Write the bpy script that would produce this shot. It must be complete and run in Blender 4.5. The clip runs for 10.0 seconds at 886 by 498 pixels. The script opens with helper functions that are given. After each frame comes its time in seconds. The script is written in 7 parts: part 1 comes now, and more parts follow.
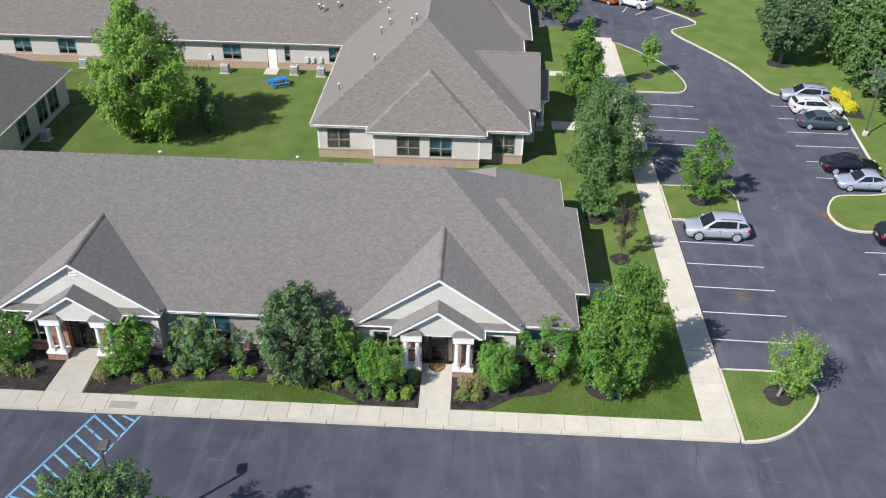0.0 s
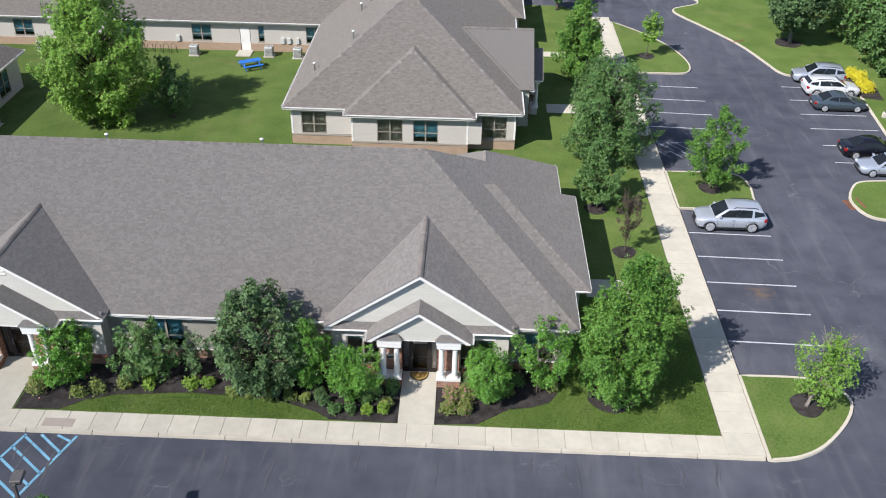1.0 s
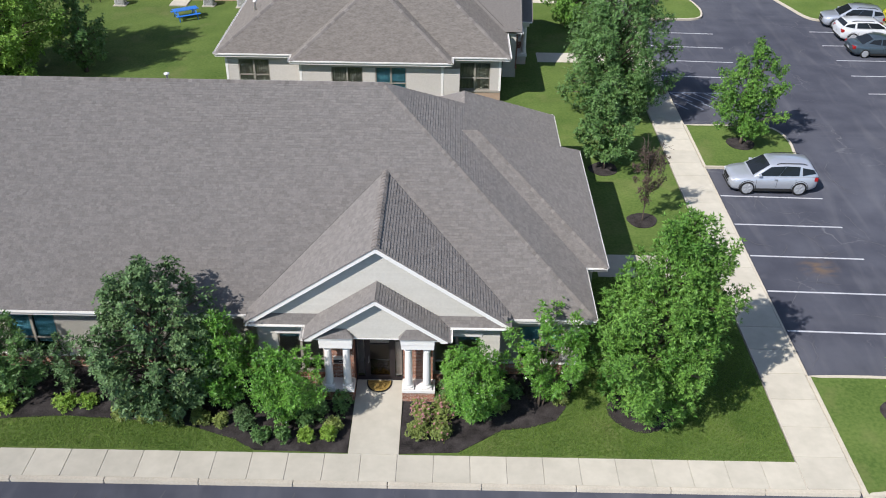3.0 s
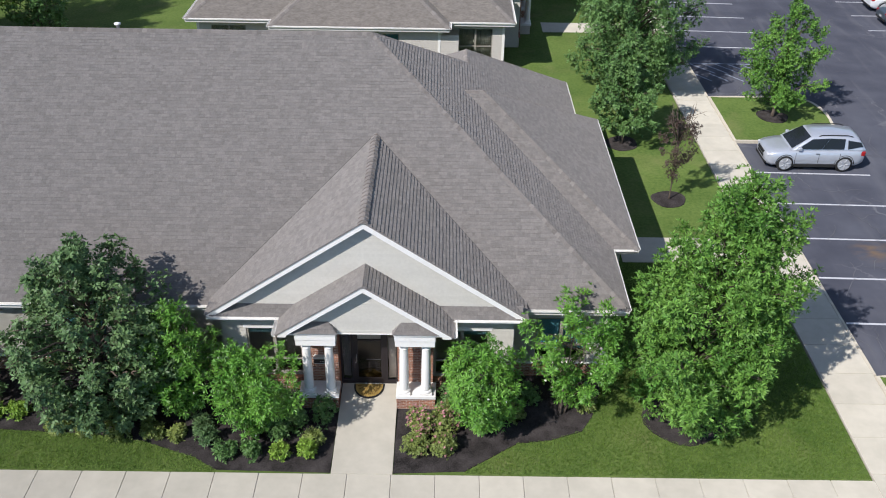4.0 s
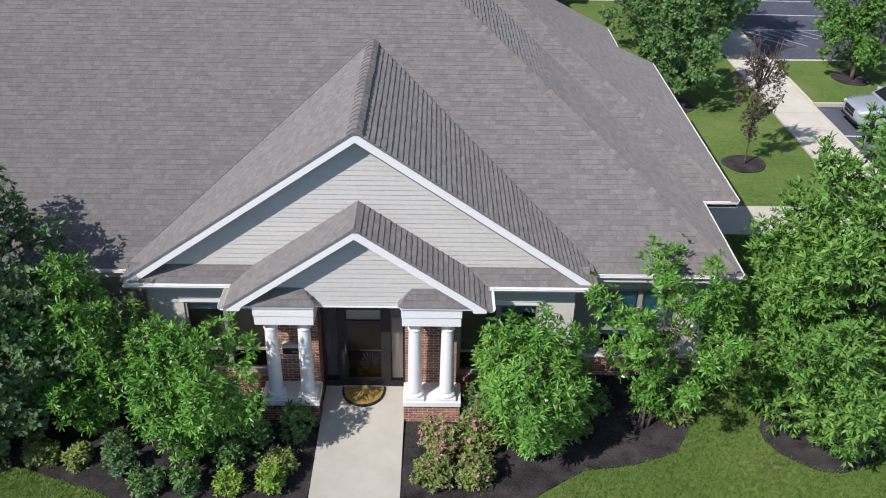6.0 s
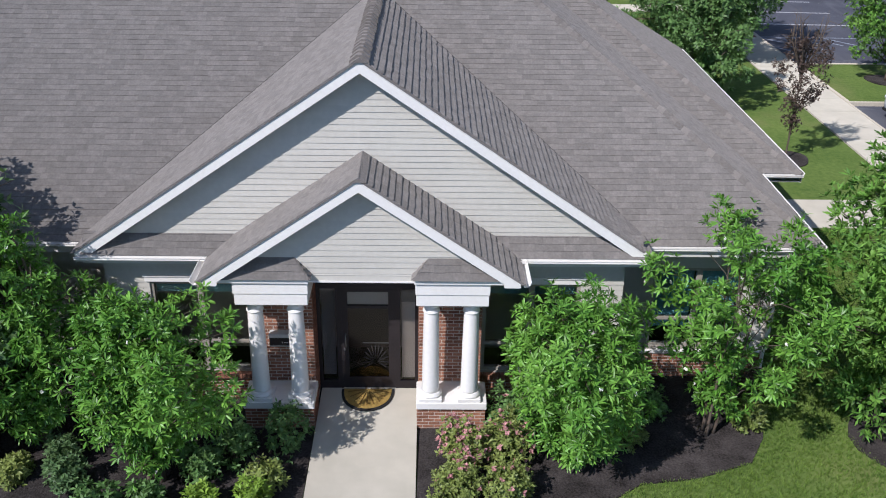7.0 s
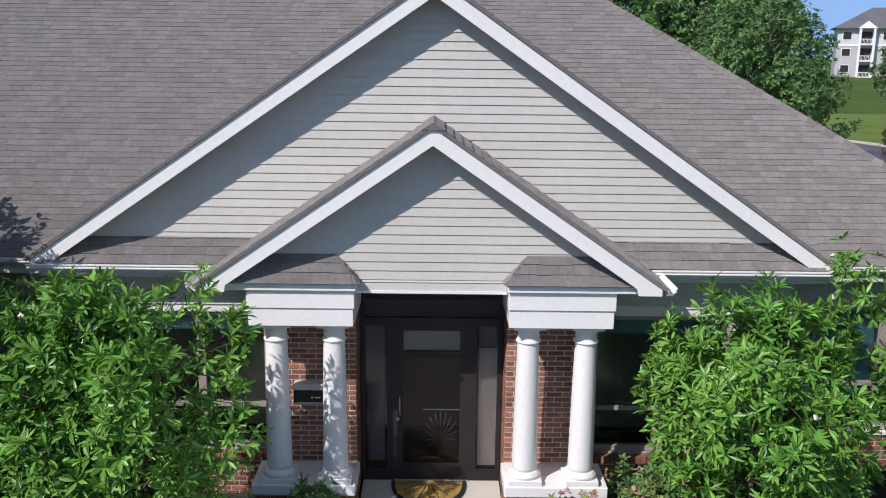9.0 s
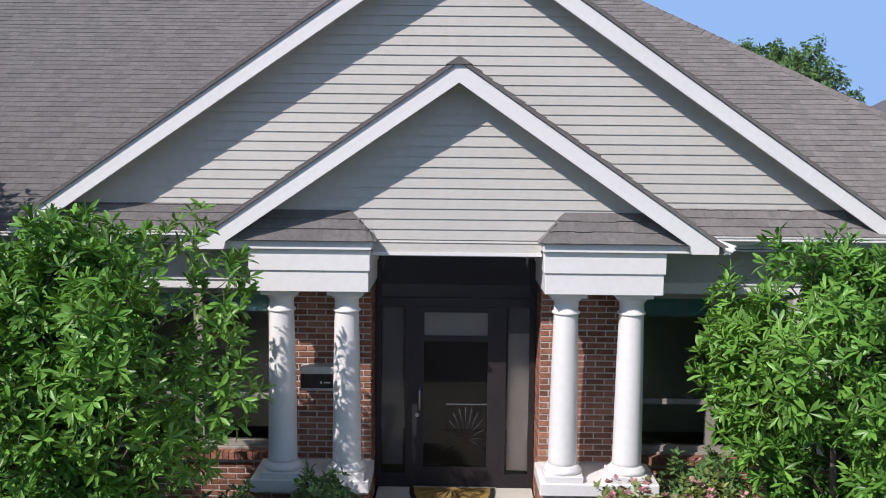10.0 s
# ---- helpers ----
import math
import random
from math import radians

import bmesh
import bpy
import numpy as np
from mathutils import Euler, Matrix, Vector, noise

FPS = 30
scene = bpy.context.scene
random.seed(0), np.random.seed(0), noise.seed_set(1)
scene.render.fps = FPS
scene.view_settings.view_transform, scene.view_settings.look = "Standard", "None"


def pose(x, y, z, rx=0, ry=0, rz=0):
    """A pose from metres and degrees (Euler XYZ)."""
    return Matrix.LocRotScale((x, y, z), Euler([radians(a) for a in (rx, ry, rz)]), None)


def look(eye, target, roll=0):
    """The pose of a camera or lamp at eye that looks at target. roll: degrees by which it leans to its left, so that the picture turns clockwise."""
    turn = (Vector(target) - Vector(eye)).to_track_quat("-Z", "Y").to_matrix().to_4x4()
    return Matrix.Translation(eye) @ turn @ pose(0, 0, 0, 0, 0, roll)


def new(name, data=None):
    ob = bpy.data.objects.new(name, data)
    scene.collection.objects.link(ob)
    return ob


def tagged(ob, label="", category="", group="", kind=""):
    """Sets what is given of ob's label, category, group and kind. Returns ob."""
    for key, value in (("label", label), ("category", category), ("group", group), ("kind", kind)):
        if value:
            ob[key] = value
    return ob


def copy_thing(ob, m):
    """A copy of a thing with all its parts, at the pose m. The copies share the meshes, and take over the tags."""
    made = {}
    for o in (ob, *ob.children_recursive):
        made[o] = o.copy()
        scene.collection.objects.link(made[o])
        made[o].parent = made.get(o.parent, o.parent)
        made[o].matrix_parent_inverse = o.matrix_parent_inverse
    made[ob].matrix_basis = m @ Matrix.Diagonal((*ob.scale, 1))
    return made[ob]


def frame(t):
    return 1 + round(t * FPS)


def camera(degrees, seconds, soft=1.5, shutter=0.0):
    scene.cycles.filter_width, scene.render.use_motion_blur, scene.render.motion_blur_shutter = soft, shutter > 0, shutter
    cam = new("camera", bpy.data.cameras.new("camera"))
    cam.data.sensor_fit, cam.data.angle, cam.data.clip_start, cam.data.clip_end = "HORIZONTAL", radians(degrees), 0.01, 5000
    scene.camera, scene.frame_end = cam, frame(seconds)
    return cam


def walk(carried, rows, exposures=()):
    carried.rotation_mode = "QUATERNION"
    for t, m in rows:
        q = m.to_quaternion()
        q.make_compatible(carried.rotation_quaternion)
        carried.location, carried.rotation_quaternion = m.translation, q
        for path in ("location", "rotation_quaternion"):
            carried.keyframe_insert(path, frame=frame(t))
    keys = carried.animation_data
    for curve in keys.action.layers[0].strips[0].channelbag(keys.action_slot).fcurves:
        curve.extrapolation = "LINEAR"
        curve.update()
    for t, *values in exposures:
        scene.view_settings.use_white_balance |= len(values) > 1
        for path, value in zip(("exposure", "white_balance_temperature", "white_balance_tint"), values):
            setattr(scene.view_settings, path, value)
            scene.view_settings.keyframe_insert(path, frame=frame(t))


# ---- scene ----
cam = camera(51.9, 10.0, 1.05)
PATH = [
    (0, (1.713, -41.55, 34.707), (1.651, -39.859, 33.642), 1.2),
    (0.5, (1.836, -38.856, 32.919), (1.783, -37.167, 31.849), 1.2),
    (1, (2.091, -36.214, 31.135), (2.044, -34.526, 30.063), 1.1),
    (1.5, (2.233, -33.659, 29.287), (2.199, -31.973, 28.212), 0.9),
    (2, (2.46, -31.129, 27.41), (2.437, -29.446, 26.33), 0.8),
    (2.5, (2.51, -28.709, 25.486), (2.493, -27.027, 24.404), 0.8),
    (4, (2.138, -21.957, 19.861), (2.148, -20.276, 18.778), 1.0),
    (4.5, (1.977, -20.08, 18.219), (1.987, -18.395, 17.141), 0.9),
    (5, (1.775, -18.517, 16.461), (1.787, -16.819, 15.404), 0.8),
    (5.5, (1.647, -17.102, 14.839), (1.661, -15.39, 13.805), 0.9),
    (7, (1.039, -13.671, 10.237), (1.076, -11.884, 9.341), 1.0),
    (7.5, (0.745, -12.779, 9.02), (0.779, -10.954, 8.203), 1.1),
    (8, (0.368, -12.044, 7.682), (0.41, -10.163, 7.002), 0.9),
    (8.5, (0.09, -11.243, 6.705), (0.134, -9.326, 6.137), 0.7),
    (9, (0.056, -10.684, 5.772), (0.069, -8.729, 5.35), 0.7),
    (9.5, (0.036, -10.147, 4.914), (0.019, -8.169, 4.621), 0.7),
    (10, (-0.046, -9.812, 4.119), (-0.067, -7.824, 3.909), 0.6),
]
walk(cam, [(t, look(eye, target, roll)) for t, eye, target, roll in PATH],
     exposures=[(0.0, 0.34, 6480, 12.5), (2.5, 0.23, 6500, 12.5), (4.5, 0.14, 6420, 13.5), (5.5, 0.11, 6360, 15), (7.0, 0.03, 6230, 16), (8.5, -0.01, 6320, 17.5), (10.0, -0.01, 6420, 18.5)])

# ---- world, sun, exposure ----
SUN = Vector((-0.70 * math.cos(radians(42)), -0.714 * math.cos(radians(42)), math.sin(radians(42))))
world = bpy.data.worlds.new("sky")
scene.world = world
world.use_nodes = True
_sky = world.node_tree.nodes.new("ShaderNodeTexSky")
_sky.sky_type, _sky.sun_disc = "NISHITA", False
_sky.sun_elevation, _sky.sun_rotation = radians(42), radians(224.5)
_sky.air_density, _sky.dust_density, _sky.ozone_density = 0.9, 0.4, 1.6
_bg = world.node_tree.nodes["Background"]
_bg.inputs["Strength"].default_value = 0.15
_cap = world.node_tree.nodes.new("ShaderNodeVectorMath")      # keeps the low sky blue instead of burnt out
_cap.operation = "MINIMUM"
_cap.inputs[1].default_value = (1.75, 3.65, 6.8)
world.node_tree.links.new(_sky.outputs[0], _cap.inputs[0])
_tone = world.node_tree.nodes.new("ShaderNodeVectorMath")     # a little summer haze in the blue
_tone.operation = "MULTIPLY"
_tone.inputs[1].default_value = (1.15, 0.95, 0.86)
world.node_tree.links.new(_cap.outputs[0], _tone.inputs[0])
world.node_tree.links.new(_tone.outputs[0], _bg.inputs["Color"])
sun = new("sun", bpy.data.lights.new("sun", "SUN"))
sun.data.energy, sun.data.angle, sun.data.color = 4.4, radians(0.55), (1.0, 0.97, 0.935)
sun.matrix_basis = look(SUN * 60, (0, 0, 0))


# ---- materials ----
def material(name, c1, c2, coarse=0.5, fine=30.0, rough=0.85, bump=0.2, metal=0.0, vary="", amount=0.2, spec=0.4, bump_scale=None, stretch=(1, 1, 1), mid=(0.35, 0.65)):
    """Two-scale procedural surface in world metres; vary: 'island' or 'object' gives each piece its own tone."""
    m = bpy.data.materials.new(name)
    m.use_nodes = True
    nt = m.node_tree
    N, L = nt.nodes, nt.links
    b = N["Principled BSDF"]
    b.inputs["Roughness"].default_value, b.inputs["Metallic"].default_value = rough, metal
    b.inputs["Specular IOR Level"].default_value = spec
    geo = N.new("ShaderNodeNewGeometry")
    mp = N.new("ShaderNodeVectorMath")
    mp.operation = "MULTIPLY"
    mp.inputs[1].default_value = stretch
    L.new(geo.outputs["Position"], mp.inputs[0])
    n1, n2 = N.new("ShaderNodeTexNoise"), N.new("ShaderNodeTexNoise")
    n1.inputs["Scale"].default_value, n1.inputs["Detail"].default_value = coarse, 5
    n2.inputs["Scale"].default_value, n2.inputs["Detail"].default_value = fine, 3
    L.new(mp.outputs[0], n1.inputs["Vector"])
    L.new(mp.outputs[0], n2.inputs["Vector"])
    add = N.new("ShaderNodeMath")
    add.operation = "MULTIPLY_ADD"
    add.inputs[1].default_value = 0.5
    half = N.new("ShaderNodeMath")
    half.operation = "MULTIPLY"
    half.inputs[1].default_value = 0.5
    L.new(n2.outputs["Fac"], half.inputs[0])
    L.new(n1.outputs["Fac"], add.inputs[0])
    L.new(half.outputs[0], add.inputs[2])
    ramp = N.new("ShaderNodeMapRange")
    ramp.inputs["From Min"].default_value, ramp.inputs["From Max"].default_value = mid
    L.new(add.outputs[0], ramp.inputs["Value"])
    mix = N.new("ShaderNodeMix")
    mix.data_type = "RGBA"
    mix.inputs["A"].default_value, mix.inputs["B"].default_value = (*c1, 1), (*c2, 1)
    L.new(ramp.outputs[0], mix.inputs["Factor"])
    col = mix.outputs["Result"]
    if vary:
        rnd = geo.outputs["Random Per Island"] if vary == "island" else N.new("ShaderNodeObjectInfo").outputs["Random"]
        mr = N.new("ShaderNodeMapRange")
        mr.inputs["To Min"].default_value, mr.inputs["To Max"].default_value = 1 - amount, 1 + amount
        L.new(rnd, mr.inputs["Value"])
        hs = N.new("ShaderNodeHueSaturation")
        L.new(mr.outputs[0], hs.inputs["Value"])
        L.new(col, hs.inputs["Color"])
        col = hs.outputs["Color"]
    L.new(col, b.inputs["Base Color"])
    if bump:
        n3 = N.new("ShaderNodeTexNoise")
        n3.inputs["Scale"].default_value, n3.inputs["Detail"].default_value = bump_scale or fine, 4
        L.new(mp.outputs[0], n3.inputs["Vector"])
        bp = N.new("ShaderNodeBump")
        bp.inputs["Strength"].default_value, bp.inputs["Distance"].default_value = bump, 0.02
        L.new(n3.outputs["Fac"], bp.inputs["Height"])
        L.new(bp.outputs[0], b.inputs["Normal"])
    return m


def leaf_material(name, c1, c2, amount=0.35, rough=0.45):
    """Leaf: tone per leaf, a little light through the blade."""
    m = material(name, c1, c2, coarse=0.7, fine=6, rough=rough, bump=0, vary="island", amount=amount, spec=0.33)
    nt = m.node_tree
    b = nt.nodes["Principled BSDF"]
    tr = nt.nodes.new("ShaderNodeBsdfTranslucent")
    hs = nt.nodes.new("ShaderNodeHueSaturation")
    hs.inputs["Hue"].default_value, hs.inputs["Saturation"].default_value, hs.inputs["Value"].default_value = 0.485, 1.05, 1.4
    nt.links.new(b.inputs["Base Color"].links[0].from_socket, hs.inputs["Color"])
    nt.links.new(hs.outputs["Color"], tr.inputs["Color"])
    ms = nt.nodes.new("ShaderNodeMixShader")
    ms.inputs[0].default_value = 0.16
    nt.links.new(b.outputs[0], ms.inputs[1])
    nt.links.new(tr.outputs[0], ms.inputs[2])
    nt.links.new(ms.outputs[0], nt.nodes["Material Output"].inputs["Surface"])
    return m


def glass(name, tint, rough=0.02):
    m = bpy.data.materials.new(name)
    m.use_nodes = True
    b = m.node_tree.nodes["Principled BSDF"]
    b.inputs["Base Color"].default_value = (*tint, 1)
    b.inputs["Transmission Weight"].default_value, b.inputs["Roughness"].default_value = 1.0, rough
    b.inputs["IOR"].default_value = 1.5
    return m


def worn_asphalt(m):
    """Adds long pale smears, a web of dusty cracks and one rusty oil stain to the lot surface."""
    nt = m.node_tree
    N, L = nt.nodes, nt.links
    b = N["Principled BSDF"]
    col = b.inputs["Base Color"].links[0].from_socket
    geo = N.new("ShaderNodeNewGeometry")

    def noise(stretch, scale, lo, hi, to, distort=0.0):
        v = N.new("ShaderNodeVectorMath")
        v.operation = "MULTIPLY"
        v.inputs[1].default_value = stretch
        L.new(geo.outputs["Position"], v.inputs[0])
        n = N.new("ShaderNodeTexNoise")
        n.inputs["Scale"].default_value, n.inputs["Detail"].default_value, n.inputs["Distortion"].default_value = scale, 5, distort
        L.new(v.outputs[0], n.inputs["Vector"])
        r = N.new("ShaderNodeMapRange")
        r.inputs["From Min"].default_value, r.inputs["From Max"].default_value, r.inputs["To Max"].default_value = lo, hi, to
        L.new(n.outputs["Fac"], r.inputs["Value"])
        return r.outputs[0]

    def blend(col, fac, c):
        x = N.new("ShaderNodeMix")
        x.data_type = "RGBA"
        x.inputs["B"].default_value = (*c, 1)
        L.new(fac, x.inputs["Factor"])
        L.new(col, x.inputs["A"])
        return x.outputs["Result"]

    def times(a, c):
        x = N.new("ShaderNodeMath")
        x.operation = "MULTIPLY"
        L.new(a, x.inputs[0])
        L.new(c, x.inputs[1])
        return x.outputs[0]

    col = blend(col, noise((0.75, 0.10, 1), 1.0, 0.52, 0.76, 0.30, 1.2), (0.165, 0.165, 0.175))
    col = blend(col, noise((0.10, 0.75, 1), 0.8, 0.56, 0.80, 0.14, 1.2), (0.15, 0.15, 0.16))
    warp = N.new("ShaderNodeTexNoise")
    warp.inputs["Scale"].default_value, warp.inputs["Detail"].default_value = 0.9, 4
    L.new(geo.outputs["Position"], warp.inputs["Vector"])
    mad = N.new("ShaderNodeVectorMath")
    mad.operation = "MULTIPLY_ADD"
    mad.inputs[1].default_value = (1.6, 1.6, 0)
    L.new(warp.outputs["Color"], mad.inputs[0])
    L.new(geo.outputs["Position"], mad.inputs[2])
    vo = N.new("ShaderNodeTexVoronoi")
    vo.feature = "DISTANCE_TO_EDGE"
    vo.inputs["Scale"].default_value = 0.42
    L.new(mad.outputs[0], vo.inputs["Vector"])
    thin = N.new("ShaderNodeMapRange")
    thin.inputs["From Min"].default_value, thin.inputs["From Max"].default_value = 0.013, 0.004
    L.new(vo.outputs["Distance"], thin.inputs["Value"])
    col = blend(col, times(thin.outputs[0], noise((1, 1, 1), 0.22, 0.52, 0.66, 0.42)), (0.20, 0.20, 0.21))
    far = N.new("ShaderNodeVectorMath")
    far.operation = "DISTANCE"
    far.inputs[1].default_value = STAIN_AT
    L.new(geo.outputs["Position"], far.inputs[0])
    near = N.new("ShaderNodeMapRange")
    near.inputs["From Min"].default_value, near.inputs["From Max"].default_value = 1.1, 0.1
    L.new(far.outputs["Value"], near.inputs["Value"])
    col = blend(col, times(near.outputs[0], noise((0.8, 2.0, 1), 1.6, 0.40, 0.62, 0.8)), (0.15, 0.10, 0.06))
    L.new(col, b.inputs["Base Color"])
    return m


STAIN_AT = (19.86, 9.17, 0.0)
ASPHALT = worn_asphalt(material("asphalt", (0.045, 0.048, 0.064), (0.082, 0.086, 0.106), coarse=0.09, fine=0.6, rough=0.9, bump=0.2, bump_scale=60, mid=(0.36, 0.66)))
CONCRETE = material("concrete", (0.432, 0.402, 0.331), (0.502, 0.467, 0.388), coarse=0.7, fine=3, rough=0.9, bump=0.06, vary="object", amount=0.05, bump_scale=90)
CURB = material("curb_concrete", (0.42, 0.378, 0.305), (0.53, 0.483, 0.395), coarse=0.8, fine=14, rough=0.9, bump=0.2, bump_scale=80)
LAWN = material("lawn", (0.062, 0.108, 0.023), (0.126, 0.178, 0.046), coarse=0.35, fine=7, rough=0.95, bump=1.0, bump_scale=45, spec=0.15)


def patchy(m, tan, lo, hi, amount):
    """Thin, straw-coloured patches worn into the turf."""
    nt = m.node_tree
    b = nt.nodes["Principled BSDF"]
    geo = nt.nodes.new("ShaderNodeNewGeometry")
    n = nt.nodes.new("ShaderNodeTexNoise")
    n.inputs["Scale"].default_value, n.inputs["Detail"].default_value, n.inputs["Roughness"].default_value = 0.33, 7, 0.62
    r = nt.nodes.new("ShaderNodeMapRange")
    r.inputs["From Min"].default_value, r.inputs["From Max"].default_value, r.inputs["To Max"].default_value = lo, hi, amount
    x = nt.nodes.new("ShaderNodeMix")
    x.data_type = "RGBA"
    x.inputs["B"].default_value = (*tan, 1)
    nt.links.new(geo.outputs["Position"], n.inputs["Vector"])
    nt.links.new(n.outputs["Fac"], r.inputs["Value"])
    nt.links.new(r.outputs[0], x.inputs["Factor"])
    nt.links.new(b.inputs["Base Color"].links[0].from_socket, x.inputs["A"])
    nt.links.new(x.outputs["Result"], b.inputs["Base Color"])


patchy(LAWN, (0.17, 0.175, 0.07), 0.54, 0.72, 0.6)
GROUND = material("rough_grass", (0.045, 0.085, 0.016), (0.095, 0.145, 0.032), coarse=0.05, fine=2, rough=0.95, bump=0.6, bump_scale=8, spec=0.1)
MULCH = material("mulch", (0.013, 0.011, 0.010), (0.076, 0.066, 0.063), coarse=2.5, fine=30, rough=0.95, bump=1.0, bump_scale=35, spec=0.2, mid=(0.36, 0.70))
SHINGLE = material("shingles", (0.171, 0.156, 0.143), (0.255, 0.235, 0.216), coarse=11.0, fine=26, rough=0.8, bump=0.4, vary="island", amount=0.11, bump_scale=120, spec=0.3, mid=(0.30, 0.70))
VALLEY_SHADE = material("valley_shade_line", (0.085, 0.077, 0.070), (0.120, 0.109, 0.100), coarse=2, fine=25, rough=0.9, bump=0.2)
CAP = material("ridge_caps", (0.172, 0.154, 0.139), (0.240, 0.216, 0.195), coarse=0.8, fine=25, rough=0.8, bump=0.4, vary="island", amount=0.15, bump_scale=120, spec=0.35)
CAP_PALE = material("ridge_caps_pale", (0.215, 0.194, 0.175), (0.275, 0.249, 0.226), coarse=0.8, fine=25, rough=0.8, bump=0.4, vary="island", amount=0.12, bump_scale=120, spec=0.3)
for m_ in (SHINGLE, CAP, CAP_PALE, ASPHALT, CONCRETE, CURB, LAWN, MULCH):      # gritty surfaces scatter light back at low sun
    m_.node_tree.nodes["Principled BSDF"].inputs["Diffuse Roughness"].default_value = 0.9
SIDING = material("siding", (0.533, 0.509, 0.448), (0.598, 0.573, 0.507), coarse=0.4, fine=12, rough=0.55, bump=0.04, vary="object", amount=0.025)
WHITE = material("white_trim", (0.790, 0.768, 0.722), (0.855, 0.833, 0.786), coarse=0.9, fine=16, rough=0.5, bump=0.04)
SOFFIT = material("soffit_vinyl", (0.62, 0.60, 0.56), (0.70, 0.68, 0.64), coarse=0.8, fine=10, rough=0.6, bump=0.03)
BRICK = material("brick", (0.205, 0.083, 0.052), (0.37, 0.18, 0.112), coarse=2.2, fine=26, rough=0.9, bump=0.35, vary="object", amount=0.36, bump_scale=70)
BRICK_ROW = material("brick_row", (0.195, 0.079, 0.048), (0.34, 0.16, 0.098), coarse=2.2, fine=26, rough=0.9, bump=0.35, vary="island", amount=0.34, bump_scale=70)
MORTAR = material("mortar", (0.54, 0.49, 0.42), (0.66, 0.60, 0.52), coarse=3, fine=40, rough=0.95, bump=0.3)
BRONZE = material("bronze_frame", (0.038, 0.032, 0.033), (0.056, 0.047, 0.047), coarse=2, fine=30, rough=0.4, bump=0.02, metal=0.4)
CLAY = material("window_frame_clay", (0.30, 0.275, 0.23), (0.36, 0.33, 0.28), coarse=1, fine=20, rough=0.5, bump=0.02)
DOOR_GLASS = glass("door_glass", (0.76, 0.74, 0.72))
DOOR_DARK = glass("door_glass_dark", (0.30, 0.255, 0.225))
FROND = material("etched_glass", (0.018, 0.016, 0.015), (0.030, 0.027, 0.025), coarse=3, fine=30, rough=0.7, bump=0)
TEAL_GLASS = glass("window_glass", (0.56, 0.72, 0.77))
CLEAR_GLASS = glass("window_glass_clear", (0.70, 0.73, 0.72))
BLIND = material("blind", (0.20, 0.42, 0.48), (0.28, 0.54, 0.60), coarse=1, fine=14, rough=0.8, bump=0.05)
CURTAIN = material("curtain", (0.22, 0.21, 0.17), (0.52, 0.49, 0.40), coarse=1, fine=5, rough=0.9, bump=0.2, stretch=(6, 6, 0.3))
# dark tone standing in for shade behind glass, in drains and in wheels
DARK = material("shade_tone", (0.100, 0.091, 0.090), (0.135, 0.122, 0.120), coarse=1, fine=10, rough=0.9, bump=0)
METAL = material("brushed_steel", (0.45, 0.45, 0.45), (0.6, 0.6, 0.6), coarse=3, fine=60, rough=0.3, bump=0.02, metal=1.0)
BARK = material("bark", (0.075, 0.055, 0.040), (0.16, 0.125, 0.095), coarse=3, fine=25, rough=0.95, bump=0.8, stretch=(1, 1, 0.25))
PALE_BARK = material("pale_bark", (0.20, 0.175, 0.14), (0.34, 0.30, 0.25), coarse=3, fine=25, rough=0.9, bump=0.6, stretch=(1, 1, 0.25))
PAINT_WHITE = material("line_paint_white", (0.42, 0.42, 0.44), (0.66, 0.66, 0.67), coarse=1.6, fine=22, rough=0.8, bump=0.2, mid=(0.3, 0.6))
PAINT_PALE = material("line_paint_worn", (0.16, 0.19, 0.24), (0.44, 0.48, 0.54), coarse=2.5, fine=16, rough=0.85, bump=0.2, mid=(0.42, 0.62))
PAINT_BLUE = material("line_paint_blue", (0.10, 0.27, 0.40), (0.22, 0.45, 0.58), coarse=1.6, fine=22, rough=0.8, bump=0.2)
TACTILE = material("tactile_red", (0.11, 0.045, 0.035), (0.16, 0.065, 0.05), coarse=2, fine=20, rough=0.85, bump=0.4)
AC_METAL = material("ac_paint", (0.52, 0.53, 0.50), (0.62, 0.63, 0.60), coarse=2, fine=20, rough=0.5, bump=0.05)
PLASTIC_BLUE = material("blue_plastic", (0.022, 0.16, 0.56), (0.035, 0.21, 0.66), coarse=2, fine=20, rough=0.5, bump=0.05)
RUBBER = material("rubber", (0.012, 0.012, 0.012), (0.022, 0.022, 0.022), coarse=4, fine=40, rough=0.8, bump=0.1)
LAMP_BRONZE = material("lamp_paint", (0.085, 0.078, 0.074), (0.13, 0.12, 0.115), coarse=2, fine=20, rough=0.5, bump=0.05)

LEAF_BRIGHT = leaf_material("leaf_bright", (0.066, 0.194, 0.025), (0.186, 0.374, 0.060), amount=0.45, rough=0.36)
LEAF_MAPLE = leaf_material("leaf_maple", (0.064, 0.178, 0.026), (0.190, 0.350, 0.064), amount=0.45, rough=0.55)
LEAF_DEEP = leaf_material("leaf_deep", (0.07, 0.155, 0.042), (0.15, 0.265, 0.080), rough=0.5)
LEAF_DARK = leaf_material("leaf_dark", (0.066, 0.130, 0.048), (0.145, 0.235, 0.088), amount=0.45, rough=0.5)
LEAF_PURPLE = leaf_material("leaf_purple", (0.066, 0.044, 0.036), (0.13, 0.092, 0.070))
LEAF_FRESH = leaf_material("leaf_fresh", (0.125, 0.260, 0.036), (0.27, 0.44, 0.078), rough=0.5)
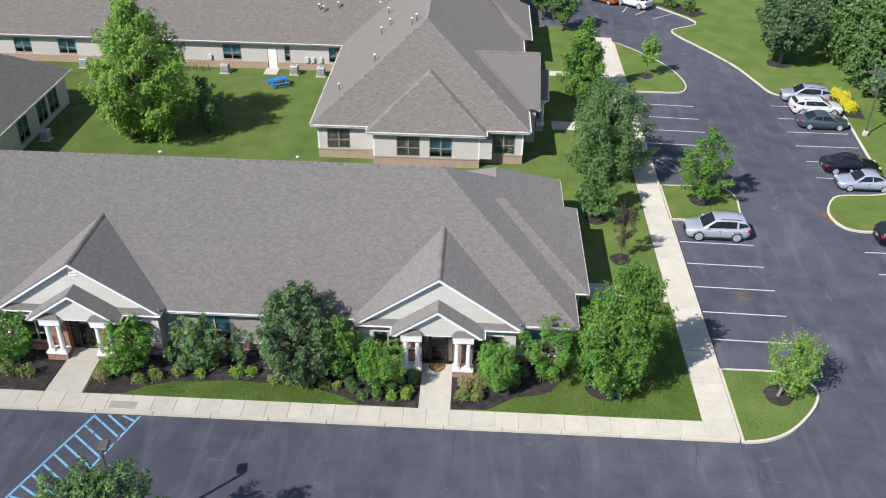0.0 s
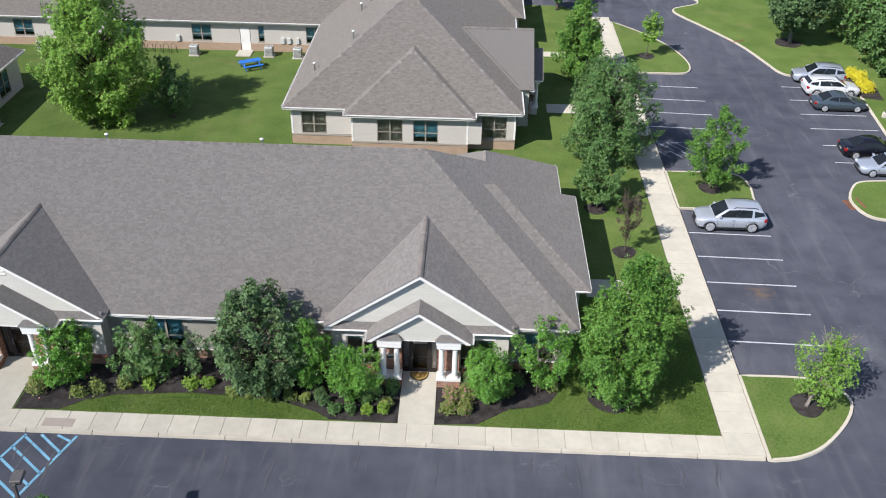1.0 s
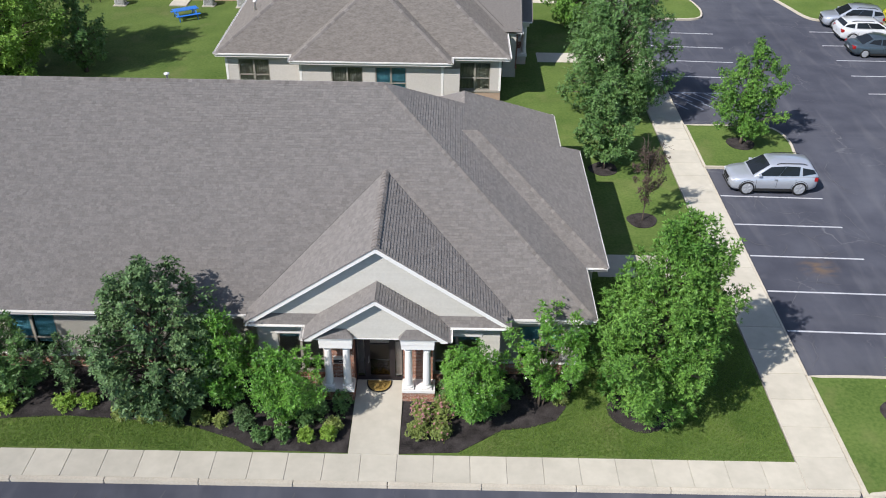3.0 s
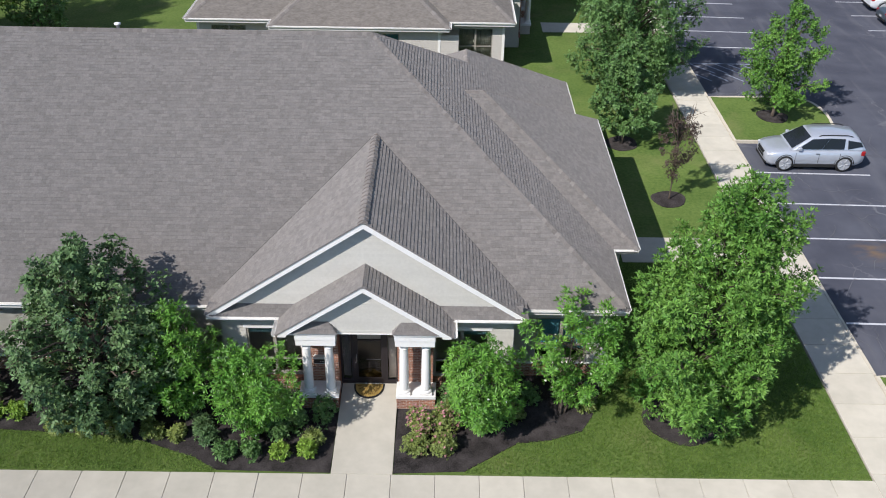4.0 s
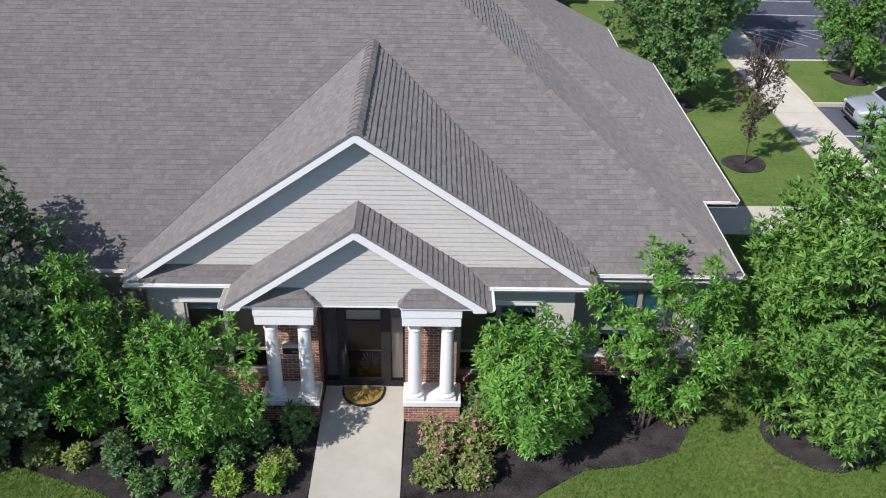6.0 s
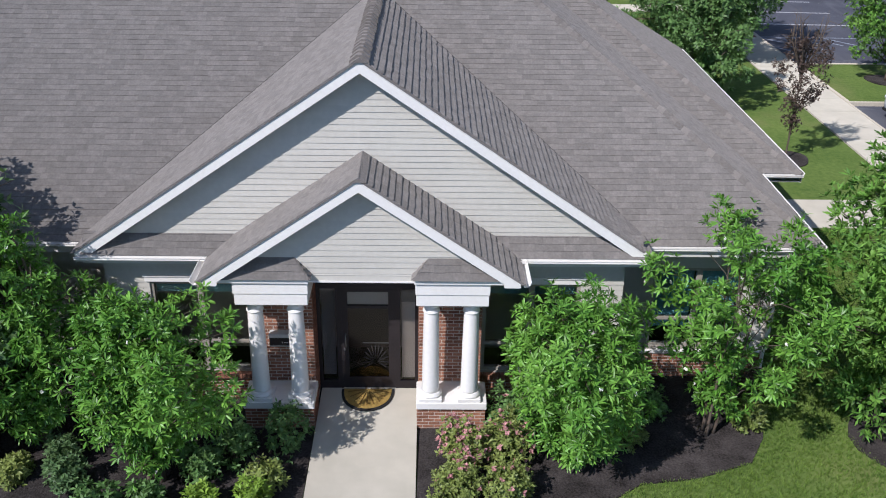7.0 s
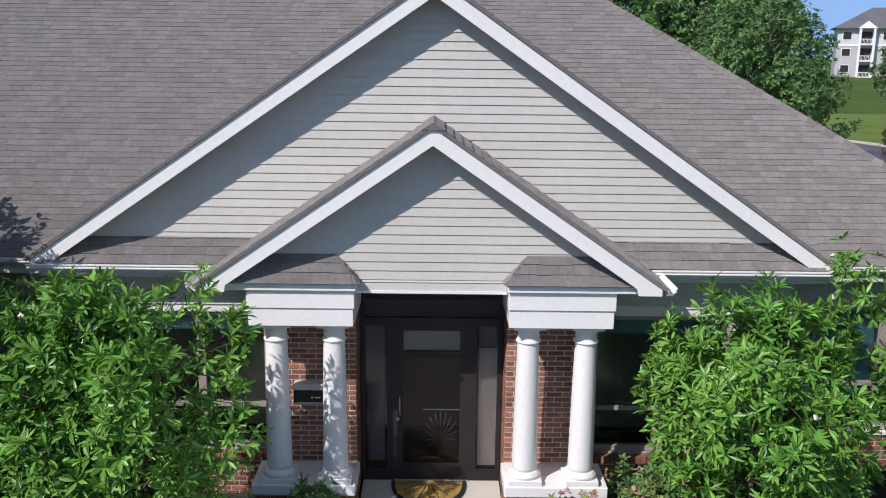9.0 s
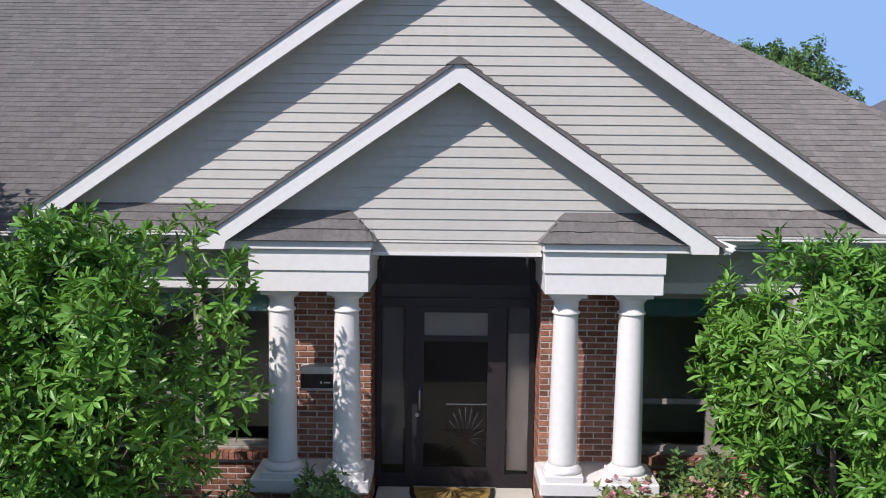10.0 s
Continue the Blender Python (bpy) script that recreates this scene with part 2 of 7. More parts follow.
LEAF_OLIVE = leaf_material("leaf_olive", (0.135, 0.185, 0.046), (0.26, 0.315, 0.085))
LEAF_YELLOW = leaf_material("leaf_yellow", (0.68, 0.62, 0.030), (0.84, 0.78, 0.070), amount=0.10, rough=0.6)
LEAF_YG = leaf_material("leaf_yellow_green", (0.15, 0.265, 0.034), (0.27, 0.41, 0.065))
PETAL_PINK = material("petal_pink", (0.38, 0.16, 0.16), (0.54, 0.28, 0.27), rough=0.7, bump=0, vary="island", amount=0.4)
PETAL_WHITE = material("petal_white", (0.70, 0.70, 0.60), (0.80, 0.80, 0.72), rough=0.6, bump=0)
GRASS_BLADE = leaf_material("grass_blade", (0.102, 0.190, 0.030), (0.205, 0.308, 0.058), amount=0.25, rough=0.6)


# ---- building helpers ----
def thing(name, at, label, category, group="", kind="", turn=0):
    ob = new(name)
    ob.empty_display_size = 0.2
    ob.matrix_basis = pose(*at, 0, 0, turn)
    return tagged(ob, label, category, group, kind)


def part(name, bm, mat, parent, label=""):
    me = bpy.data.meshes.new(name)
    bm.to_mesh(me)
    bm.free()
    me.materials.append(mat)
    ob = new(name, me)
    ob.parent = parent
    return tagged(ob, label)


def raw(name, verts, faces, mat, parent=None, label="", smooth=False):
    me = bpy.data.meshes.new(name)
    me.from_pydata(verts, [], faces)
    me.materials.append(mat)
    if smooth:
        me.shade_smooth()
    ob = new(name, me)
    ob.parent = parent
    return tagged(ob, label)


def box(bm, x0, x1, y0, y1, z0, z1, bevel=0.0, M=None):
    vs = [bm.verts.new((x, y, z)) for z in (z0, z1) for x, y in ((x0, y0), (x1, y0), (x1, y1), (x0, y1))]
    fs = [bm.faces.new([vs[i] for i in f]) for f in ((3, 2, 1, 0), (4, 5, 6, 7), (0, 1, 5, 4), (1, 2, 6, 5), (2, 3, 7, 6), (3, 0, 4, 7))]
    if M is not None:
        for v in vs:
            v.co = M @ v.co
    if bevel:
        es = list({e for f in fs for e in f.edges})
        bmesh.ops.bevel(bm, geom=es, offset=bevel, segments=1, affect="EDGES")
    return vs


def boxes(specs, bevel=0.0, M=None):
    bm = bmesh.new()
    for s in specs:
        box(bm, *s, bevel=bevel, M=M)
    return bm


def prism(poly, z0, z1):
    """Upright slab over a plan outline, in counter-clockwise order."""
    bm = bmesh.new()
    lo = [bm.verts.new((x, y, z0)) for x, y in poly]
    hi = [bm.verts.new((x, y, z1)) for x, y in poly]
    bm.faces.new(hi)
    n = len(poly)
    for i in range(n):
        bm.faces.new((lo[i], lo[(i + 1) % n], hi[(i + 1) % n], hi[i]))
    bmesh.ops.recalc_face_normals(bm, faces=bm.faces)
    return bm


def extrude_y(poly, y0, y1, bm=None, M=None):
    """Slab whose outline lies in the x-z plane, from y0 to y1."""
    bm = bm or bmesh.new()
    a = [bm.verts.new((x, y0, z)) for x, z in poly]
    b = [bm.verts.new((x, y1, z)) for x, z in poly]
    n = len(poly)
    fs = [bm.faces.new(a), bm.faces.new(b[::-1])]
    for i in range(n):
        fs.append(bm.faces.new((a[i], b[i], b[(i + 1) % n], a[(i + 1) % n])))
    if M is not None:
        for v in a + b:
            v.co = M @ v.co
    bmesh.ops.recalc_face_normals(bm, faces=fs)
    return bm


def smooth_loop(pts, steps=5, closed=True):
    out, n = [], len(pts)
    for i in range(n if closed else n - 1):
        p = [Vector(pts[(i + k) % n] if closed else pts[min(max(i + k, 0), n - 1)]) for k in (-1, 0, 1, 2)]
        for s in range(steps):
            t = s / steps
            out.append(0.5 * (2 * p[1] + (p[2] - p[0]) * t + (2 * p[0] - 5 * p[1] + 4 * p[2] - p[3]) * t * t + (3 * p[1] - p[0] - 3 * p[2] + p[3]) * t ** 3))
    if not closed:
        out.append(Vector(pts[-1]))
    return [tuple(v) for v in out]


def ribbon(pts, width, z0, z1, closed=False):
    """A kerb or strip of that width along a plan line, with its top at z1 and a worn round edge."""
    n = len(pts)
    P = [Vector((p[0], p[1])) for p in pts]
    bm = bmesh.new()
    rows = []
    for i in range(n):
        a = P[(i - 1) % n] if (closed or i) else P[i]
        c = P[(i + 1) % n] if (closed or i < n - 1) else P[i]
        t = (c - a).normalized()
        nrm = Vector((-t.y, t.x)) * (width / 2)
        r = []
        for k, z in ((-1, z0), (-1, z1 - 0.025), (-0.75, z1), (0.75, z1), (1, z1 - 0.025), (1, z0)):
            q = P[i] + nrm * k
            r.append(bm.verts.new((q.x, q.y, z)))
        rows.append(r)
    for i in range(n if closed else n - 1):
        a, b = rows[i], rows[(i + 1) % n]
        for k in range(5):
            bm.faces.new((a[k], b[k], b[k + 1], a[k + 1]))
    if not closed:
        bm.faces.new(rows[0])
        bm.faces.new(rows[-1][::-1])
    bmesh.ops.recalc_face_normals(bm, faces=bm.faces)
    return bm


def tube(bm, path, radii, sides=8, cap=True):
    rows = []
    for i, p in enumerate(path):
        p = Vector(p)
        d = (Vector(path[min(i + 1, len(path) - 1)]) - Vector(path[max(i - 1, 0)])).normalized()
        u = d.orthogonal().normalized()
        w = d.cross(u)
        rows.append([bm.verts.new(p + (u * math.cos(a) + w * math.sin(a)) * radii[i]) for a in (2 * math.pi * k / sides for k in range(sides))])
    for a, b in zip(rows, rows[1:]):
        for k in range(sides):
            f = bm.faces.new((a[k], a[(k + 1) % sides], b[(k + 1) % sides], b[k]))
            f.smooth = True
    if cap:
        bm.faces.new(rows[0][::-1])
        bm.faces.new(rows[-1])


def lathe(bm, profile, at=(0, 0, 0), sides=24, M=None):
    """Turned body: profile of (radius, z) from below to the top."""
    rows = [[bm.verts.new((at[0] + r * math.cos(2 * math.pi * k / sides), at[1] + r * math.sin(2 * math.pi * k / sides), at[2] + z)) for k in range(sides)] for r, z in profile]
    for a, b in zip(rows, rows[1:]):
        for k in range(sides):
            f = bm.faces.new((a[k], a[(k + 1) % sides], b[(k + 1) % sides], b[k]))
            f.smooth = True
    bm.faces.new(rows[0][::-1])
    bm.faces.new(rows[-1])
    if M is not None:
        for r in rows:
            for v in r:
                v.co = M @ v.co

# ---- ground, road, pavement, lawns ----
def ground_sheet():
    """One sheet to the horizon, rising gently far behind the site."""
    n, half = 60, 1500.0
    xs = [half * math.copysign(abs(k / n) ** 2.2, k) for k in range(-n, n + 1)]
    verts, faces = [], []
    for y in xs:
        for x in xs:
            d = max(0.0, y - 75.0)
            verts.append((x, y, -0.12 + min(2.3, d * 0.03)))
    m = 2 * n + 1
    for j in range(m - 1):
        for i in range(m - 1):
            a = j * m + i
            faces.append((a, a + 1, a + m + 1, a + m))
    return raw("ground", verts, faces, GROUND, None, smooth=True)


tagged(ground_sheet(), "grassy ground rising gently to the horizon", "ground", kind="structure")

ROAD = [(-70, -70), (60, -70), (60, 70), (30, 84), (-10, 84), (-10, 63), (-70, 63)]
tagged(part("road", prism(ROAD, -0.10, 0.0), ASPHALT, None), "dark sealed asphalt lanes and parking lot with faded streaks", "road", kind="structure")

LAWN_Z = 0.13
MAIN_LAWN = [(-69, -3.38), (14.80, -3.38), (14.80, 60.0), (12.0, 63.5), (-69, 63.5)]
tagged(part("lawn", prism(MAIN_LAWN, -0.06, LAWN_Z), LAWN, None), "mown green lawn round the office buildings", "lawn", kind="structure")

ISLANDS = [   # straight sides, then the rounded nose
    ([(16.78, -4.85), (16.78, 1.22)], [(16.78, 1.22), (19.9, 1.22), (21.3, 0.85), (22.0, -0.35), (21.4, -1.85), (19.8, -3.65), (18.3, -4.55), (16.78, -4.85)]),
    ([(22.2, 19.0), (16.80, 19.0), (16.80, 24.42)], [(16.80, 24.42), (20.8, 24.45), (22.1, 24.0), (22.5, 22.5), (22.35, 20.8), (22.2, 19.0)]),
    ([(16.78, 44.25), (16.78, 58.6)], [(16.78, 58.6), (19.3, 55.6), (21.6, 51.6), (22.6, 48.0), (22.6, 45.6), (21.8, 44.4), (19.5, 44.25), (16.78, 44.25)]),
]
for flat, nose in ISLANDS:
    ring = [tuple(p) for p in flat[:-1]] + smooth_loop(nose, 5, closed=False)[:-1]
    ring = ring[::-1]
    isl = thing("traffic_island", (0, 0, 0), "kerbed grass island beside the parking stalls", "island", "kerbed islands", "structure")
    part("turf", prism(ring, -0.06, LAWN_Z), LAWN, isl)
    part("kerb", ribbon(ring, 0.16, -0.06, 0.155, closed=True), CURB, isl, "pale concrete kerb")

FAR_EDGE = [(22.6, 73.6), (27.5, 66.8), (24.5, 63.9), (24.1, 62.6), (24.8, 60.8), (26.4, 57.8), (28.9, 52.5), (30.2, 47.8), (30.9, 45.3), (32.2, 44.5), (36.6, 44.3), (36.4, 38.5), (35.9, 32.5), (35.3, 25.6),
            (34.3, 24.2), (31.2, 23.8), (30.1, 23.0), (29.2, 20.9), (29.6, 18.9), (31.0, 18.2), (34.6, 18.0), (35.0, 12.0), (35.2, -10.0), (35.2, -68.0)]
edge = smooth_loop(FAR_EDGE, 4, closed=False)
far = [(300, -68), (300, 300), (10, 300), (10, 90)] + [(22.3, 76.0)] + edge
tagged(part("lawn", prism(far, -0.06, LAWN_Z), LAWN, None), "wide lawn beyond the parking lot kerb", "lawn", kind="structure")
tagged(part("kerb", ribbon(edge, 0.16, -0.06, 0.155), CURB, None), "pale concrete kerb along the lot", "kerb", kind="structure")

# front pavement with its kerb stones, and the pavement along the side of the building
pave = thing("pavement", (0, 0, 0), "pale concrete pavement slabs with scored joints", "pavement", kind="structure")
part("bedding", boxes([(-69, 16.66, -4.66, -3.42, -0.06, 0.125), (14.86, 16.66, -3.42, 60.0, -0.06, 0.125)]), MORTAR, pave)
slab_a = boxes([(-0.63, 0.63, -0.635, 0.635, -0.02, 0.025)], bevel=0.012)
first = part("slab", slab_a, CONCRETE, pave)
first.location = (14.2, -4.04, 0.125)
for i in range(1, 62):
    ob = new("slab", first.data)
    ob.parent, ob.location = pave, (14.2 - 1.27 * i, -4.04, 0.125 + 0.002 * math.sin(i * 2.3))
slab_b = part("slab", boxes([(-0.90, 0.90, -0.745, 0.745, -0.02, 0.025)], bevel=0.012), CONCRETE, pave)
slab_b.location = (15.76, -3.90, 0.125)
for i in range(1, 43):
    ob = new("slab", slab_b.data)
    ob.parent, ob.location = pave, (15.76, -3.90 + 1.5 * i, 0.125 + 0.002 * math.sin(i * 1.7))
stone = part("kerb_stone", boxes([(-1.59, 1.59, -0.09, 0.09, -0.14, 0.03)], bevel=0.02), CURB, pave)
stone.location = (15.0, -4.76, 0.125)
for i in range(1, 26):
    ob = new("kerb_stone", stone.data)
    ob.parent, ob.location = pave, (15.0 - 3.2 * i, -4.76, 0.125)
part("kerb_stone", ribbon([(16.70, 58.5), (16.70, 44.3)], 0.1, -0.06, 0.155), CURB, pave)
part("kerb_edge", ribbon([(16.72, 44.2), (16.72, 24.45)], 0.12, -0.06, 0.153), CURB, pave)
part("kerb_edge", ribbon([(16.72, 18.9), (16.72, 1.3)], 0.12, -0.06, 0.153), CURB, pave)
part("tactile_plate", boxes([(-18.0, -16.5, -4.52, -3.95, 0.14, 0.160)], bevel=0.004), material("tactile_grey", (0.30, 0.25, 0.21), (0.38, 0.33, 0.28), fine=30, bump=0.5), pave, "brown dotted warning plate")
part("tactile_plate", boxes([(15.75, 16.55, 29.0, 30.4, 0.14, 0.160)], bevel=0.004), TACTILE, pave, "dark red warning plate")

# garden walks to the doors
WALKS = [[(-0.88, -3.40), (0.90, -3.40), (0.90, 0.46), (-0.88, 0.46)], [(-22.0, -3.40), (-19.9, -3.40), (-19.92, 0.46), (-21.72, 0.46)]]
for w in WALKS:
    bm = bmesh.new()
    up = [bm.verts.new((x, y, 0.155 if y < -3 else 0.262)) for x, y in w]
    lo = [bm.verts.new((x, y, 0.0)) for x, y in w]
    bm.faces.new(up)
    for i in range(4):
        bm.faces.new((lo[i], lo[(i + 1) % 4], up[(i + 1) % 4], up[i]))
    tagged(part("entrance_walk", bm, CONCRETE, None), "pale concrete walk leading to the entrance door", "path", "entrance walks", "structure")
bm = boxes([(9.4, 14.82, 7.9, 9.75, 0.0, 0.150)], bevel=0.01)
tagged(part("side_walk", bm, CONCRETE, None), "pale concrete walk to the side door", "path", kind="structure")
bm = boxes([(8.6, 14.82, 34.4, 36.2, 0.0, 0.150), (7.2, 14.82, 47.6, 48.9, 0.0, 0.150)], bevel=0.01)
tagged(part("side_walk", bm, CONCRETE, None), "pale concrete walks to the rear building", "path", kind="structure")

# planting beds
BEDS = [
    ([(0.92, -3.36), (3.0, -3.25), (3.9, -2.6), (4.6, -2.1), (5.6, -1.95), (6.6, -1.55), (7.0, -0.9), (7.3, 0.0), (7.6, 1.2), (4.0, 1.2), (0.92, 0.6)], 0.16),
    ([(-0.90, -3.36), (-0.90, 0.6), (-4.2, 1.2), (-19.8, 1.2), (-19.8, -3.36), (-17.6, -3.3), (-16.6, -2.6), (-15.2, -2.1), (-11.5, -1.75), (-8.0, -1.95), (-6.6, -2.2), (-5.0, -2.8), (-4.2, -3.3)], 0.16),
    ([(-22.1, -3.36), (-21.8, 0.6), (-26, 1.2), (-40, 1.2), (-40, -3.3)], 0.16),
]
for pts, z in BEDS:
    tagged(part("planting_bed", prism(pts, 0.05, z), MULCH, None), "dark mulched planting bed along the facade", "planting bed", "beds", "structure")
for x, y, r in ((9.85, -0.80, 1.25), (19.65, -0.95, 0.85), (12.25, 12.95, 0.75), (19.5, 21.9, 0.8), (11.05, 18.45, 0.8), (18.95, 48.5, 0.8), (33.8, 53.4, 1.3), (13.4, 29.8, 1.2)):
    ring = [(x + r * (1 + 0.08 * math.sin(3 * a + x)) * math.cos(a), y + r * (1 + 0.08 * math.sin(2 * a + y)) * math.sin(a)) for a in (2 * math.pi * k / 20 for k in range(20))]
    tagged(part("mulch_ring", prism(ring, 0.05, 0.165), MULCH, None), "dark mulch ring round a tree", "mulch", "mulch rings", "structure")
tagged(part("planting_bed", prism([(36.7, 44.0), (36.5, 39.6), (38.2, 39.2), (38.8, 44.2), (37.8, 45.6)], 0.05, 0.165), MULCH, None), "brown mulched bed with yellow shrubs", "planting bed", "beds", "structure")
tagged(part("planting_bed", prism([(23.4, 73.6), (27.4, 68.3), (29.4, 69.9), (26.2, 74.6)], 0.05, 0.165), MULCH, None), "mulched bed at the lot corner", "planting bed", "beds", "structure")

# painted lines
def stripe(p, q, w, mat, name="parking_line", label="faded white parking line on asphalt"):
    a, b = Vector(p), Vector(q)
    n = Vector((a.y - b.y, b.x - a.x)).normalized() * w / 2
    bm = prism([tuple(a + n), tuple(a - n), tuple(b - n), tuple(b + n)], -0.01, 0.004)
    return tagged(part(name, bm, mat, None), label, "road marking", "road markings", "structure")


for k in range(5):
    stripe((16.92, 4.30 + 2.9 * k), (22.27, 4.16 + 2.9 * k), 0.10, PAINT_WHITE)
for y in (32.6, 35.5, 38.4, 41.4):
    stripe((16.92, y), (22.5, y - 0.25), 0.10, PAINT_WHITE)
for y in (27.0, 30.0, 33.1, 36.0, 39.0, 42.0, 15.4, 12.55, 9.7):
    stripe((30.1, y), (35.6, y), 0.10, PAINT_WHITE)
for x in (16.95, 17.7, 18.45, 19.2, 19.95):
    stripe((x, 29.6), (x + 1.15, 28.15), 0.09, PAINT_PALE, label="worn pale hatch line of an accessible bay")
for x in (16.8, 17.75, 18.65):
    stripe((x, 28.1), (x + 0.8, 27.0), 0.09, PAINT_PALE, label="worn pale hatch line of an accessible bay")
stripe((16.95, 29.72), (22.3, 29.62), 0.09, PAINT_PALE, label="worn pale edge line of an accessible bay")
for a, b in (((19.2, 70.0), (20.8, 74.6)), ((22.6, 67.8), (25.6, 70.3)), ((20.6, 69.0), (23.4, 72.6))):
    stripe(a, b, 0.11, PAINT_WHITE)
HA, HB, HC, HD = Vector((-16.1, -4.95)), Vector((-18.55, -4.95)), Vector((-20.9, -11.6)), Vector((-18.2, -11.6))
stripe(HA, HD, 0.13, PAINT_BLUE, label="blue access aisle line on asphalt")
stripe(HB, HC, 0.13, PAINT_BLUE, label="blue access aisle line on asphalt")
for k in range(9):
    f = (k + 0.15) / 9
    p = HB.lerp(HC, f)
    q = HA.lerp(HD, min(1, f + 0.24))
    stripe(p, q, 0.13, PAINT_BLUE, label="blue access aisle hatch on asphalt")

for p, q in ((HB.lerp(HA, 0.30), HA.lerp(HD, 0.17)), (HB.lerp(HA, 0.62), HA.lerp(HD, 0.06))):
    stripe(p, q, 0.13, PAINT_BLUE, label="blue access aisle hatch on asphalt")

# worn pale streaks before the kerb, and fine cracks in the lot
rs = random.Random(4)
verts, faces = [], []


def wiggle(x, y, length, ang, w, z, bend=0.55):
    px, py, q = x, y, None
    n = max(4, int(length / 0.25))
    for i in range(n + 1):
        a = ang + rs.uniform(-bend, bend)
        ww = w * rs.uniform(0.4, 1.0) * math.sin(math.pi * (i + 0.5) / (n + 1)) + 0.006
        verts.extend(((px - ww * math.sin(ang), py + ww * math.cos(ang), z), (px + ww * math.sin(ang), py - ww * math.cos(ang), z)))
        if i:
            k = len(verts)
            faces.append((k - 4, k - 3, k - 1, k - 2))
        px += math.cos(a) * length / n
        py += math.sin(a) * length / n


for i in range(26):
    wiggle(rs.uniform(-22, 15), rs.uniform(-5.9, -5.1), rs.uniform(0.6, 2.4), radians(-90 + rs.uniform(-7, 7)), rs.uniform(0.02, 0.08), 0.003 + 0.0004 * i, 0.18)
tagged(raw("road_streaks", verts, faces, material("streak", (0.066, 0.067, 0.078), (0.100, 0.100, 0.110), coarse=2, fine=20, rough=0.9, bump=0.2), None), "pale worn streaks on the asphalt before the kerb", "road marking", kind="stuff")
verts, faces = [], []
for i in range(60):
    wiggle(rs.uniform(17.2, 28), rs.uniform(-3, 44) if i % 2 else rs.uniform(3, 18), rs.uniform(0.8, 3.2), radians(rs.choice((0, 90, 45, 120)) + rs.uniform(-25, 25)), 0.012, 0.003 + 0.0003 * i)
tagged(raw("road_cracks", verts, faces, material("crack_filler", (0.085, 0.085, 0.095), (0.14, 0.14, 0.15), coarse=2, fine=20, rough=0.9, bump=0.2), None), "fine pale cracks across the parking lot", "road marking", kind="stuff")

# ---- roofs ----
def roof_plane(name, poly, parent, mat=None, exposure=0.127, tabs=True, thick=0.012, deck=0.14, seed=1, singles=0, deck_mat=None):
    """A roof slope over a flat outline whose first edge is its lower edge, laid with staggered shingle tabs in courses."""
    mat = mat or SHINGLE
    rng = random.Random(seed)
    P = [Vector(p) for p in poly]
    u = (P[1] - P[0]).normalized()
    n = u.cross(P[2] - P[0]).normalized()
    if n.z < 0:
        n = -n
    v = n.cross(u)
    if v.z < 0:
        v = -v
    o = P[0]
    Q = [((p - o).dot(u), (p - o).dot(v)) for p in P]
    bm = bmesh.new()
    top = [bm.verts.new(p) for p in P]
    low = [bm.verts.new(p - n * deck) for p in P]
    bm.faces.new(top)
    bm.faces.new(low[::-1])
    for i in range(len(P)):
        j = (i + 1) % len(P)
        bm.faces.new((low[i], low[j], top[j], top[i]))
    bmesh.ops.recalc_face_normals(bm, faces=bm.faces)
    roof = part(name, bm, deck_mat or mat, parent, "weathered grey-brown shingle slope")
    if not tabs:
        return roof

    def span(h):
        xs = []
        for (ua, va), (ub, vb) in zip(Q, Q[1:] + Q[:1]):
            if (va <= h) != (vb <= h):
                xs.append(ua + (ub - ua) * (h - va) / (vb - va))
        return sorted(xs)

    height = max(q[1] for q in Q)
    verts, faces, lone = [], [], []
    for c in range(int(math.ceil(height / exposure))):
        v0, v1 = c * exposure, min((c + 1) * exposure, height)
        s0, s1 = span(v0 + 1e-4), span(v1 - 1e-4)
        if len(s0) != len(s1):
            s0 = s1 = span((v0 + v1) / 2)
        for k in range(0, len(s0) - 1, 2):
            l0, r0, l1, r1 = s0[k], s0[k + 1], s1[k], s1[k + 1]
            a = min(l0, l1) - rng.uniform(0, 0.3)
            while a < max(r0, r1):
                b = a + rng.choice((0.10, 0.14, 0.17, 0.22, 0.28)) * rng.uniform(0.9, 1.1)
                bl, br, tl, tr = max(a, l0), min(b, r0), max(a, l1), min(b, r1)
                a = b
                if br - bl < 0.01 and tr - tl < 0.01:
                    continue
                br, tr = max(br, bl), max(tr, tl)
                h = thick * rng.choice((0.85, 0.95, 1.0, 1.15))
                vv = v0 - rng.uniform(0, 0.012) if c else v0 - 0.02
                tab = [o + u * x + v * y + n * z for x, y, z in ((bl, vv, h), (br, vv, h), (tr, v1 + 0.004, 0.003), (tl, v1 + 0.004, 0.003), (bl, vv, 0), (br, vv, 0))]
                if len(lone) < singles:
                    lone.append(tab)
                else:
                    q = len(verts)
                    verts.extend(tab)
                    faces.extend(((q, q + 1, q + 2, q + 3), (q + 4, q + 5, q + 1, q), (q + 4, q, q + 3), (q + 5, q + 2, q + 1)))
    if verts:
        tagged(raw("shingles", verts, faces, mat, roof), kind="stuff")
    for tab in lone:
        raw("shingle", tab, [(0, 1, 2, 3), (4, 5, 1, 0), (4, 0, 3), (5, 2, 1)], SHINGLE_PIECE, roof)
    return roof


